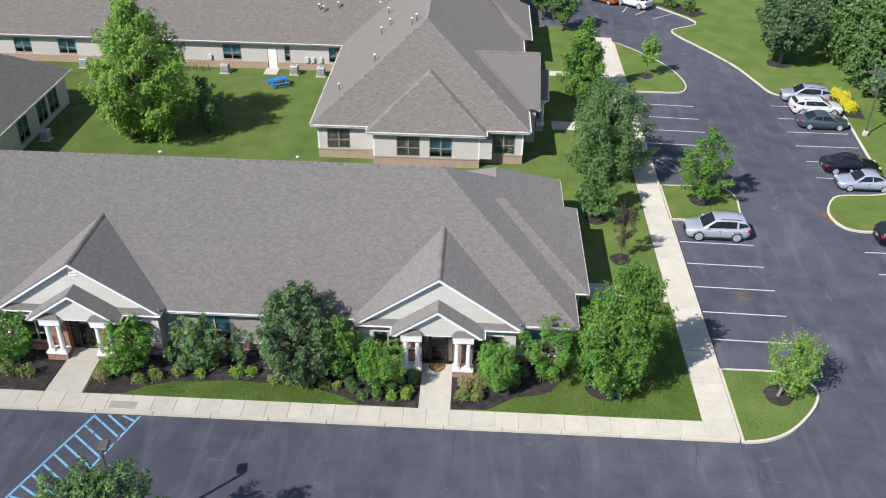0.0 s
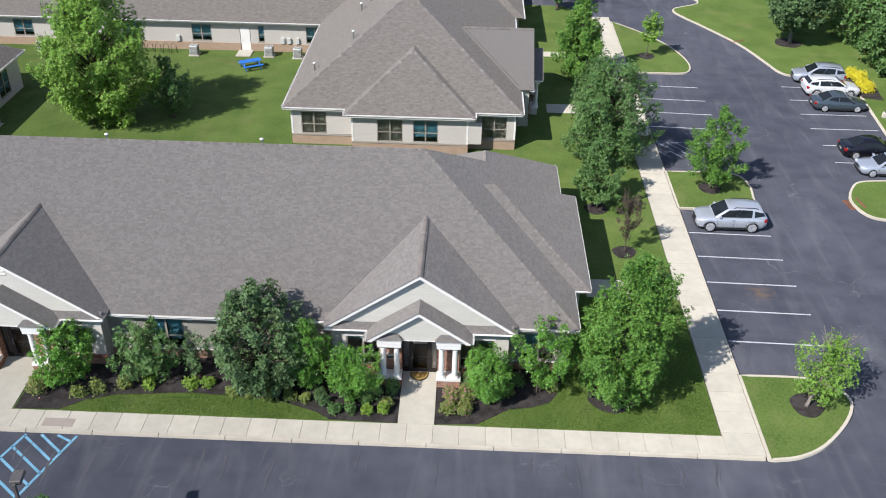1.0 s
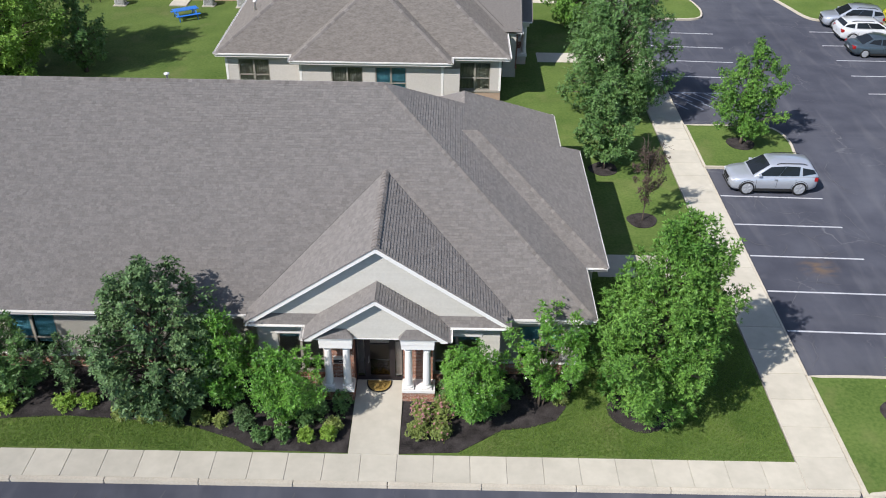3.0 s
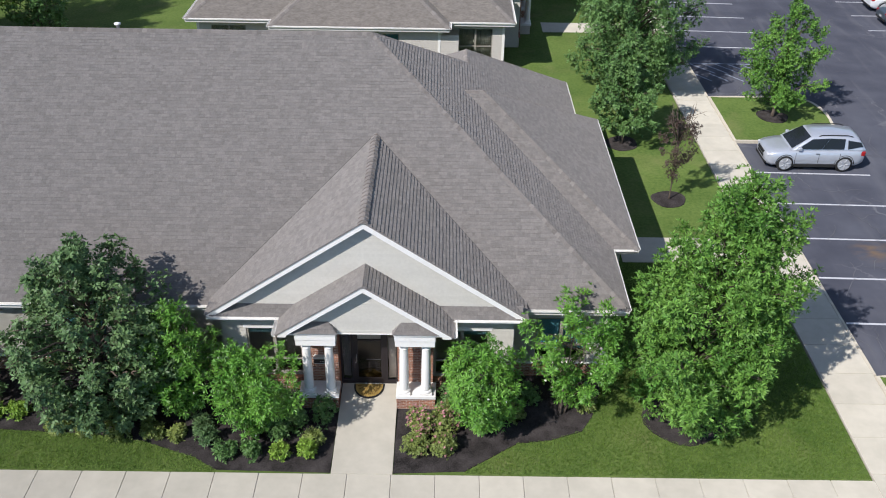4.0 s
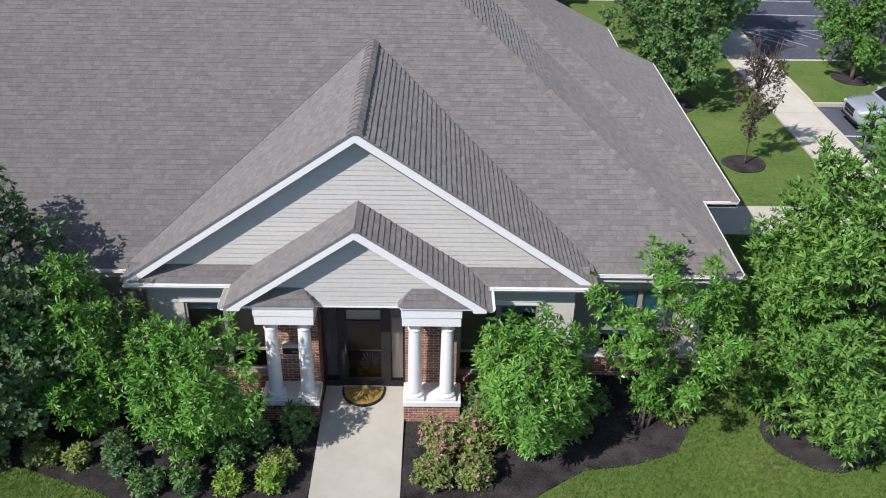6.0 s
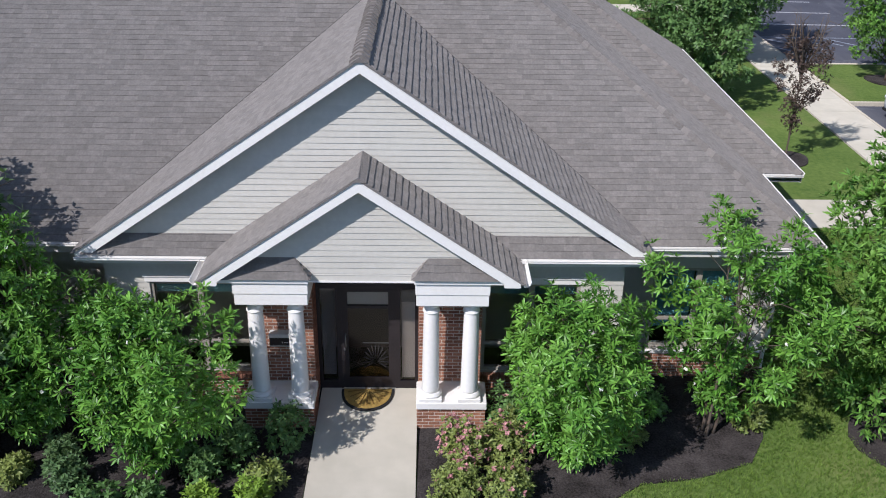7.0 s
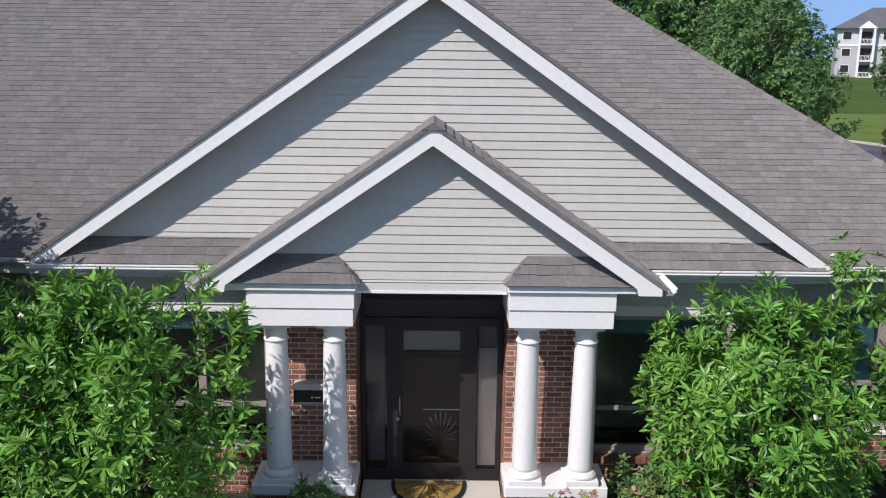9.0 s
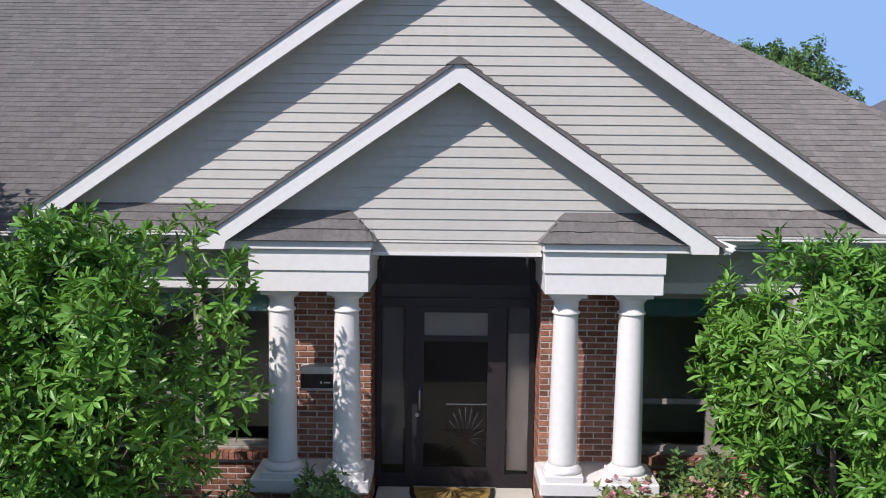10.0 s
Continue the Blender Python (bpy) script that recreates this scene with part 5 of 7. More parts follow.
def shrub(x, y, H, R, mat, label, seed, z=0.15, clusters=160, per=6, leaf=0.10, width=0.045, blobs=6, petals=None, npetals=0, group="bed shrubs", fold=False):
    rng = np.random.default_rng(seed)
    s = thing("shrub", (x, y, z), label, "shrub", group)
    bl = []
    for k in range(blobs):
        a = k * 2.4 + rng.uniform(-0.4, 0.4)
        rr = R * rng.uniform(0.15, 0.6)
        br = R * rng.uniform(0.38, 0.55)
        bl.append((rr * math.cos(a), rr * math.sin(a), max(br * 0.75, H - br * rng.uniform(0.9, 1.6)), br))
    bm = bmesh.new()
    for b in bl:
        for q in range(2):
            e = Vector(b[:3]) + Vector(rng.normal(0, 0.3, 3)) * b[3]
            tube(bm, [(rng.normal(0, 0.04), rng.normal(0, 0.04), -0.02), tuple(Vector(b[:3]) * 0.5), tuple(e)], [0.014, 0.009, 0.004], 5)
    part("stems", bm, BARK, s)
    pts, ax = crown_points(bl, clusters, rng, 0.4)
    pts[:, 2] = np.abs(pts[:, 2]) + 0.02
    leaf_mesh("foliage", pts, ax, per, leaf, width, mat, s, seed + 1, fold)
    if npetals:
        pf, af = crown_points(bl, npetals, rng, 0.97)
        pf[:, 2] = np.abs(pf[:, 2]) + 0.05
        leaf_mesh("blossom", pf, af, 9, 0.055, 0.045, petals, s, seed + 2, False, label="small flower heads")
    return s


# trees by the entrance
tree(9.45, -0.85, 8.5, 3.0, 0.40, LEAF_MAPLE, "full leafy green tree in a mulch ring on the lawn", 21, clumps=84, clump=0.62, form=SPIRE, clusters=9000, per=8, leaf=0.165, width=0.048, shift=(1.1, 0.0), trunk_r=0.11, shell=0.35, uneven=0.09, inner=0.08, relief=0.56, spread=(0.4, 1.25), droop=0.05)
MAG = "leafy magnolia with pale blossoms in the mulched bed"
tree(-3.32, -2.05, 3.40, 1.58, 0.40, LEAF_BRIGHT, MAG, 31, clumps=54, clump=0.35, form=SHADE, clusters=1950, per=8, leaf=0.150, width=0.038, fold=True, stems=3, flowers=20, shell=0.35, uneven=0.12, inner=0.42, relief=0.50, group="entrance magnolias")
tree(3.52, -1.62, 3.15, 1.34, 0.20, LEAF_BRIGHT, MAG, 33, clumps=48, clump=0.35, form=SHADE, clusters=2000, per=8, leaf=0.145, width=0.037, fold=True, stems=3, flowers=10, shell=0.4, uneven=0.09, inner=0.2, relief=0.74, group="entrance magnolias")
tree(6.05, -0.75, 4.1, 1.72, 0.50, LEAF_BRIGHT, "open multi-stem magnolia with pale blossoms", 35, clumps=42, clump=0.31, form=VASE, clusters=1150, per=9, leaf=0.145, width=0.039, fold=True, shift=(0.2, 0.0), stems=3, flowers=28, group="entrance magnolias", trunk_r=0.05, shell=0.3, uneven=0.13)
tree(-5.58, -1.05, 4.30, 1.26, 0.4, LEAF_BRIGHT, MAG, 37, clumps=44, clump=0.35, form=OVAL, clusters=1500, per=8, leaf=0.145, width=0.037, fold=True, stems=2, flowers=14, inner=0.12, relief=0.7, group="entrance magnolias")
tree(-8.0, -0.75, 6.1, 2.65, 0.2, LEAF_DARK, "dense dark green tree in the bed before the facade", 39, clumps=100, clump=0.46, form=OVAL, clusters=6000, per=6, leaf=0.15, width=0.075, shell=0.3, uneven=0.12, inner=0.12)
tree(-13.9, -0.75, 3.4, 1.55, 0.2, LEAF_DEEP, "dull green magnolia in the mulched bed", 41, clumps=40, clump=0.36, form=ROUND, clusters=1200, per=7, leaf=0.17, width=0.06, stems=3, flowers=6, group="entrance magnolias")
tree(-11.6, -0.65, 2.7, 1.15, 0.5, LEAF_DARK, "thin young magnolia in the mulched bed", 43, clumps=16, clump=0.28, form=VASE, clusters=240, per=7, leaf=0.17, width=0.06, stems=2, group="entrance magnolias")
tree(-17.9, -1.15, 3.3, 1.5, 0.15, LEAF_BRIGHT, MAG, 45, clumps=40, clump=0.38, form=ROUND, clusters=1100, per=7, leaf=0.17, width=0.06, stems=3, flowers=8, group="entrance magnolias")
tree(-25.2, -0.7, 3.4, 1.6, 0.2, LEAF_BRIGHT, MAG, 47, clumps=40, clump=0.38, form=ROUND, clusters=1100, per=7, leaf=0.17, width=0.06, stems=3, group="entrance magnolias")

# low shrubs along the beds
for i, (x, y, h, r, m) in enumerate([
    (-4.05, -2.80, 0.50, 0.42, LEAF_DEEP), (-3.30, -2.72, 0.46, 0.38, LEAF_DEEP), (-2.42, -2.74, 0.46, 0.36, LEAF_YG), (-1.62, -2.72, 0.50, 0.38, LEAF_YG), (-1.55, -2.25, 0.5, 0.38, LEAF_OLIVE), (-1.35, -1.15, 0.75, 0.55, LEAF_DEEP), (-2.15, -1.5, 0.7, 0.5, LEAF_DEEP), (-2.6, -2.0, 0.6, 0.45, LEAF_DEEP), (-4.70, -2.20, 0.55, 0.45, LEAF_DARK), (-5.0, -1.65, 0.5, 0.42, LEAF_DARK), (4.55, -1.05, 0.45, 0.40, LEAF_OLIVE), (6.9, -0.55, 0.40, 0.36, LEAF_OLIVE),
    (-5.6, -2.0, 0.4, 0.35, LEAF_OLIVE), (-6.4, -1.95, 0.5, 0.45, LEAF_OLIVE), (-7.4, -1.95, 0.5, 0.5, LEAF_OLIVE), (-8.4, -1.9, 0.5, 0.5, LEAF_OLIVE), (-9.3, -1.8, 0.45, 0.45, LEAF_OLIVE), (-10.75, -1.2, 0.45, 0.45, LEAF_YG), (-11.6, -1.25, 0.45, 0.5, LEAF_YG),
    (-13.7, -1.5, 0.5, 0.55, LEAF_YG), (-14.9, -1.6, 0.7, 0.6, LEAF_OLIVE), (-16.2, -1.9, 0.6, 0.6, LEAF_OLIVE), (-17.0, -2.3, 0.6, 0.55, LEAF_OLIVE), (-24.6, -2.1, 0.75, 0.6, LEAF_OLIVE), (-23.5, -2.2, 0.75, 0.6, LEAF_OLIVE), (2.6, -0.55, 0.8, 0.5, LEAF_DEEP), (5.0, -0.2, 0.6, 0.5, LEAF_DEEP), (7.0, 0.2, 0.7, 0.5, LEAF_PURPLE)]):
    shrub(x, y, h, r, m, "low leafy shrub in dark mulch", 200 + i, clusters=210, leaf=0.095, width=0.042)
for i, (x, y, h, r, n, m) in enumerate([(1.52, -2.5, 0.66, 0.52, 22, LEAF_OLIVE), (2.38, -2.5, 0.66, 0.52, 26, LEAF_OLIVE), (1.62, -1.78, 0.80, 0.52, 95, LEAF_OLIVE), (2.32, -1.62, 0.85, 0.55, 80, LEAF_OLIVE), (2.55, -1.1, 0.85, 0.5, 25, LEAF_DEEP), (-19.1, -2.2, 0.9, 0.7, 30, LEAF_OLIVE), (-18.9, -1.2, 0.9, 0.6, 30, LEAF_OLIVE)]):
    shrub(x, y, h, r, m, "flowering rose shrub with pink heads by the walk", 240 + i, clusters=480, leaf=0.075, width=0.035, blobs=9, petals=PETAL_PINK, npetals=n, group="rose shrubs", fold=True)

# trees along the side lawn and the lot
tree(19.6, -1.0, 4.05, 1.75, 0.9, LEAF_FRESH, "yellow-green young tree with some bare twigs", 51, clumps=44, clump=0.42, form=ROUND, clusters=1700, per=6, leaf=0.12, width=0.05, shift=(0.75, 0.3), relief=0.7, bare=9, bark=PALE_BARK, group="lot trees", trunk_r=0.085, shell=0.3)
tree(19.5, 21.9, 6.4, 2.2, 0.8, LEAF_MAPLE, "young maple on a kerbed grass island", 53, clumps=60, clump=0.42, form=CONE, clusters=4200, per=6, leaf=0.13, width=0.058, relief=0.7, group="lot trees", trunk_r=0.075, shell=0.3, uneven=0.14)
tree(18.95, 48.5, 4.3, 1.0, 1.4, LEAF_FRESH, "slim young tree on a kerbed grass island", 55, clumps=18, clump=0.34, clusters=420, per=5, leaf=0.24, width=0.10, shift=(0.2, 0), group="lot trees", trunk_r=0.05)
tree(12.25, 12.95, 4.0, 0.95, 1.0, LEAF_PURPLE, "sparse purple-leaved sapling in a mulch ring", 57, clumps=30, clump=0.24, form=VASE, clusters=900, per=5, leaf=0.09, width=0.04, group="side lawn trees", bare=10, trunk_r=0.03, shell=0.2)
tree(11.05, 18.45, 5.6, 1.75, 0.9, LEAF_DEEP, "young green tree on the side lawn", 59, clumps=50, clump=0.42, form=CONE, clusters=2100, per=6, leaf=0.17, width=0.08, group="side lawn trees", trunk_r=0.06, shell=0.3)
tree(12.35, 25.3, 8.1, 3.6, 0.6, LEAF_DEEP, "broad deep green tree beside the pavement", 61, relief=0.66, clumps=90, clump=0.66, form=ROUND, clusters=9500, per=6, leaf=0.17, width=0.065, group="side lawn trees", shell=0.35)
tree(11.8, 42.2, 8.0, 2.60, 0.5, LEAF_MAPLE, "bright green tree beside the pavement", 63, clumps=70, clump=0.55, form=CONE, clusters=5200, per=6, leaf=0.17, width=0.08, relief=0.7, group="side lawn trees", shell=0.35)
tree(11.3, 62.0, 6.0, 1.7, 1.2, LEAF_DEEP, "green tree at the head of the pavement", 65, clumps=30, clump=0.5, clusters=900, per=5, leaf=0.33, width=0.15, group="side lawn trees")
tree(9.1, 66.0, 5.6, 1.5, 1.2, LEAF_DEEP, "green tree at the head of the pavement", 67, clumps=30, clump=0.5, clusters=800, per=5, leaf=0.33, width=0.15, group="side lawn trees")
tree(34.0, 53.4, 8.8, 3.6, 1.6, LEAF_DARK, "broad dark green tree on the far lawn", 69, clumps=80, clump=0.7, form=OVAL, clusters=4800, per=5, leaf=0.26, width=0.13, bark=PALE_BARK)
tree(-26.9, 29.6, 12.5, 4.7, 0.3, LEAF_FRESH, "tall full green tree on the courtyard lawn", 71, clumps=130, clump=0.85, form=OVAL, clusters=15000, per=6, leaf=0.19, width=0.085, shell=0.3, uneven=0.13, relief=0.6, inner=0.1)
tree(-21.9, 31.2, 5.2, 1.9, 0.5, LEAF_DEEP, "smaller dark tree on the courtyard lawn", 73, clumps=40, clump=0.45, clusters=1200, per=6, leaf=0.19, width=0.09)
tree(-13.1, -16.95, 7.75, 2.6, 4.0, LEAF_DEEP, "leafy tree beside the drive", 75, z=0.0, clumps=60, clump=0.5, form=ROUND, clusters=4200, per=6, leaf=0.15, width=0.07, group="lot trees", relief=0.7)
for i, (x, y) in enumerate([(36.9, 44.2), (37.4, 43.4), (37.1, 42.0), (37.3, 40.9)]):
    shrub(x, y, 0.95, 0.72, LEAF_YELLOW, "clipped golden yellow shrub in brown mulch", 260 + i, z=0.16, clusters=1100, leaf=0.075, width=0.04, blobs=16, group="golden shrubs")
for i, (x, y) in enumerate([(25.0, 72.4), (27.2, 70.8)]):
    shrub(x, y, 1.3, 1.1, LEAF_DEEP, "dark green shrub in a mulched bed", 270 + i, z=0.16, clusters=260, leaf=0.2, width=0.09, group="lot shrubs")

# woods beyond the lot: a few crowns, repeated at other turns and sizes
WOOD = [tree(41.5, 52.0, 10.0, 3.8, 0.4, LEAF_DEEP, "dense dark green woodland tree at the lot edge", 81, clumps=70, clump=0.85, form=ROUND, clusters=2400, per=5, leaf=0.42, width=0.21, group="woodland edge"),
        tree(43.0, 60.5, 11.0, 4.0, 0.4, LEAF_DARK, "dense dark green woodland tree at the lot edge", 83, clumps=70, clump=0.9, form=OVAL, clusters=2400, per=5, leaf=0.42, width=0.21, group="woodland edge")]
rs = random.Random(8)
for i, (x, y) in enumerate([(41.2, 45.5), (41.8, 39.5), (42.6, 33.0), (44.5, 26.0), (46.5, 48.0), (47.0, 41.0), (48.0, 55.5), (41.0, 67.5), (47.5, 66.0), (45.0, 74.0), (52.0, 60.0), (53.0, 50.0), (52.5, 72.0), (49.0, 34.0), (50.0, 27.0), (60.0, 74.0), (33.0, 91.0), (28.0, 92.0), (23.0, 93.0), (17.0, 94.0), (10.0, 97.0), (0.0, 100.0), (-12.0, 102.0), (-26.0, 102.0)]):
    k = rs.uniform(0.85, 1.12) * (1.0 if y < 84 else 1.45)
    o = copy_thing(WOOD[i % 2], pose(x, y, 0.1, 0, 0, rs.uniform(0, 360)) @ Matrix.Diagonal((k, k, k, 1)))

# ---- grass blades on the front lawns ----
def blades(name, rects, n, seed, bed_edge=None):
    rng = np.random.default_rng(seed)
    area = np.array([(b - a) * (d - c) for a, b, c, d in rects])
    pick = rng.choice(len(rects), n, p=area / area.sum())
    R = np.array(rects)[pick]
    x = R[:, 0] + (R[:, 1] - R[:, 0]) * rng.random(n)
    y = R[:, 2] + (R[:, 3] - R[:, 2]) * rng.random(n)
    pts = np.stack([x, y, np.full(n, LAWN_Z - 0.005)], 1)
    keep = np.ones(n, bool)
    for poly in [b[0] for b in BEDS] + [[(9.85 + 1.28 * math.cos(a), -0.80 + 1.28 * math.sin(a)) for a in (0.5 * k for k in range(13))]]:
        inside = np.zeros(n, bool)
        for (xa, ya), (xb, yb) in zip(poly, poly[1:] + poly[:1]):
            c = (ya > y) != (yb > y)
            inside ^= c & (x < (xb - xa) * (y - ya) / (yb - ya + 1e-12) + xa)
        keep &= ~inside
    pts = pts[keep]
    ax = rng.normal(0, 0.35, (len(pts), 3)) + np.array([0, 0, 1.0])
    ax /= np.linalg.norm(ax, axis=1, keepdims=True)
    ob = leaf_mesh(name, pts, ax, 3, 0.075, 0.010, GRASS_BLADE, None, seed + 1, False, spread=(0.1, 0.7), droop=0.0)
    return tagged(ob, "short mown grass blades of the front lawn", "grass", kind="stuff")


blades("blades", [(3.0, 14.75, -3.36, 1.0), (-17.5, -4.2, -3.36, -1.7), (7.6, 14.75, 1.0, 7.8)], 72000, 301)

# ---- rear office building ----
EB = 3.30
rear = thing("rear_office_building", (0, 0, 0), "second low office building with grey hip roofs and pale walls", "building", group="office buildings")
SH2 = material("shingles_far", (0.155, 0.138, 0.120), (0.244, 0.219, 0.192), coarse=3.0, fine=8, rough=0.8, bump=0.8, bump_scale=9, spec=0.3, stretch=(0.8, 0.8, 3.0), mid=(0.36, 0.64))
SH2.node_tree.nodes["Principled BSDF"].inputs["Diffuse Roughness"].default_value = 0.55


def slopes(house, items, mat, names="slope"):
    for i, p in enumerate(items):
        roof_plane(names, p, house, mat=mat, tabs=False, deck=0.18)


X0, X1, YF = -11.95, 6.15, 26.75
HWB = (X1 - X0) / 2
XC, ZB = (X0 + X1) / 2, EB + SL * HWB
YA, YE = YF + HWB, 72.0
slopes(rear, [
    [(X0, YF, EB), (X1, YF, EB), (XC, YA, ZB)],
    [(X1, YF, EB), (X1, YE, EB), (XC, YE, ZB), (XC, YA, ZB)],
    [(X0, YE, EB), (X0, YF, EB), (XC, YA, ZB), (XC, YE, ZB)]], SH2)
ridge_caps((X0, YF, EB), (XC, YA, ZB), rear, seed=21, width=0.16, step=0.3)
ridge_caps((X1, YF, EB), (XC, YA, ZB), rear, seed=22, width=0.16, step=0.3)
ridge_caps((XC, YA, ZB), (XC, YE, ZB), rear, seed=23, width=0.16, step=0.3)
# front bay
F0, F1, FY = -7.2, 2.57, 25.70
FW = (F1 - F0) / 2
FC, FZ = (F0 + F1) / 2, EB + SL * FW
slopes(rear, [
    [(F0, FY, EB), (F1, FY, EB), (FC, FY + FW, FZ)],
    [(F1, FY, EB), (F1, YF + 0.3, EB), (FC, YF + FW + 0.3, FZ), (FC, FY + FW, FZ)],
    [(F0, YF + 0.3, EB), (F0, FY, EB), (FC, FY + FW, FZ), (FC, YF + FW + 0.3, FZ)]], SH2)
ridge_caps((F0, FY, EB), (FC, FY + FW, FZ), rear, seed=24, width=0.16, step=0.3)
ridge_caps((F1, FY, EB), (FC, FY + FW, FZ), rear, seed=25, width=0.16, step=0.3)
# second side bay further back and the long wing
slopes(rear, [
    [(7.05, 49.2, EB), (7.05, 61.0, EB), (3.0, 57.0, EB + SL * 4.0), (3.0, 53.2, EB + SL * 4.0)],
    [(5.6, 49.2, EB), (7.05, 49.2, EB), (3.0, 53.2, EB + SL * 4.0)],
    [(-66.0, 46.35, 3.10), (-9.0, 46.35, 3.10), (-3.0, 54.6, 3.10 + SL * 8.25), (-66.0, 54.6, 3.10 + SL * 8.25)],
    [(-3.0, 63.4, EB), (-66.0, 63.4, EB), (-66.0, 54.6, 3.10 + SL * 8.25), (-3.0, 54.6, 3.10 + SL * 8.25)]], SH2)
ridge_caps((-66, 54.6, 3.10 + SL * 8.25), (XC, 54.6, 3.10 + SL * 8.25), rear, seed=27, width=0.16, step=0.3)
for a, b, o in (((X0, YF), (F0, YF), (0, -1, 0)), ((F0, FY), (F1, FY), (0, -1, 0)), ((F1, YF), (X1, YF), (0, -1, 0)), ((X1, YF), (X1, 31.2), (1, 0, 0)), ((X1, 41.0), (X1, 49.2), (1, 0, 0)), ((X0, YF), (X0, 45.75), (-1, 0, 0)), ((7.05, 49.2), (7.05, 61), (1, 0, 0)), ((F0, FY), (F0, YF), (-1, 0, 0)), ((F1, FY), (F1, YF), (1, 0, 0))):
    gutter((*a, EB), (*b, EB), rear, o)
gutter((-66, 46.35, 3.10), (X0, 46.35, 3.10), rear, (0, -1, 0))
RW_ = [(-10.68, -8.75, 0.98, 2.80), (3.08, 5.0, 0.98, 2.80)]
FW_ = [(-4.78, -2.85, 0.98, 2.80), (-2.08, -0.18, 0.98, 2.80)]
LW_ = [(-46.2, -44.4, 1.0, 2.6), (-41.6, -39.7, 1.0, 2.6), (-31.2, -29.4, 1.0, 2.6), (-24.5, -22.6, 1.0, 2.6), (-18.15, -17.55, 1.0, 2.6), (-13.6, -11.9, 1.0, 2.6)]
BWALL = material("rear_siding", (0.50, 0.468, 0.418), (0.565, 0.530, 0.478), coarse=0.4, fine=10, rough=0.6, bump=0.05)
for q in holed(-11.45, F0 + 0.5, 0.05, 3.12, RW_, 27.25, 27.4) + holed(F1 - 0.5, 5.65, 0.05, 3.12, RW_, 27.25, 27.4):
    part("wall", boxes([q]), BWALL, rear, "pale lap siding wall")
for q in holed(F0 + 0.5, F1 - 0.5, 0.05, 3.12, FW_, 26.2, 26.35) + [(F0 + 0.5, F0 + 0.62, 26.35, 27.25, 0.05, 3.12), (F1 - 0.62, F1 - 0.5, 26.35, 27.25, 0.05, 3.12)]:
    part("wall", boxes([q]), BWALL, rear, "pale lap siding wall")
for q in holed(-66.0, -11.3, 0.05, 2.95, LW_ + [(-19.9, -18.9, 0, 2.35)], 46.9, 47.05):
    part("wall", boxes([q]), BWALL, rear, "pale lap siding wall")
part("wall", boxes([(5.5, 5.65, 27.4, 49.6, 0.05, 3.12)]), BWALL, rear)
part("wall", boxes([(6.40, 6.55, 49.6, 60.6, 0.05, 3.12)]), BWALL, rear)
part("wall", boxes([(-11.45, -11.3, 27.4, 47.05, 0.05, 3.12)]), BWALL, rear)
for a, b, y in ((-11.45, F0 + 0.5, 27.25), (F1 - 0.5, 5.65, 27.25), (F0 + 0.5, F1 - 0.5, 26.2)):
    lapb = new("lap_siding")
    lapb.parent = rear
    siding_boards(a, b, 0.98, 3.1, y, lapb, holes=RW_ + FW_, single=False, mat=BWALL)
    part("brick_base", boxes([(a, b, y - 0.08, y, 0.05, 0.86)]), material("far_brick", (0.36, 0.25, 0.175), (0.45, 0.33, 0.235), coarse=1.5, fine=16, rough=0.9, bump=0.3, stretch=(1, 1, 3)), rear, "brick base wall")
    part("water_table", boxes([(a, b, y - 0.12, y, 0.86, 0.95)]), CLAY, rear)
    part("soffit", boxes([(a - 0.5, b + 0.5, y - 0.5, y, 3.10, 3.12)]), SOFFIT, rear)
    part("frieze", boxes([(a - 0.5, b + 0.5, y - 0.52, y - 0.5, 3.08, 3.28)]), SOFFIT, rear)
    part("corner_board", boxes([(a - 0.02, a + 0.12, y - 0.03, y, 0.95, 3.1)]), WHITE, rear)
    part("corner_board", boxes([(b - 0.12, b + 0.02, y - 0.03, y, 0.95, 3.1)]), WHITE, rear)
for x0, x1, z0, z1 in RW_:
    window(x0, x1, z0, z1, 27.28, rear, backing=CURTAIN)
for i, (x0, x1, z0, z1) in enumerate(FW_):
    window(x0, x1, z0, z1, 26.23, rear, backing=CURTAIN if i == 0 else BLIND)
for x0, x1, z0, z1 in LW_:
    window(x0, x1, z0, z1, 46.93, rear, backing=BLIND, mull=x1 - x0 > 1)
for a, b in ((-66, -19.9), (-18.9, -11.4)):
    part("brick_base", boxes([(a, b, 46.82, 46.9, 0.05, 0.86)]), bpy.data.materials["far_brick"], rear, "brick base wall")
part("soffit", boxes([(-66, -11.9, 46.38, 46.9, 2.93, 2.95)]), SOFFIT, rear)
part("frieze", boxes([(-66, -11.9, 46.33, 46.35, 2.92, 3.08)]), SOFFIT, rear)
door = part("door", boxes([(-19.85, -18.95, 46.90, 46.96, 0.10, 2.32)], bevel=0.01), WHITE, rear, "white steel door")
part("door_handle", boxes([(-19.75, -19.65, 46.86, 46.90, 1.1, 1.14)], bevel=0.005), METAL, door)
tagged(part("door_step", boxes([(-20.1, -18.7, 45.2, 46.82, 0.05, 0.22)], bevel=0.02), CONCRETE, None), "pale concrete pad before a white door", "step", kind="structure")
entrance(rear, Matrix.Translation((7.05, 36.0, 0.1)) @ Matrix.Rotation(radians(90), 4, "Z"), 0)
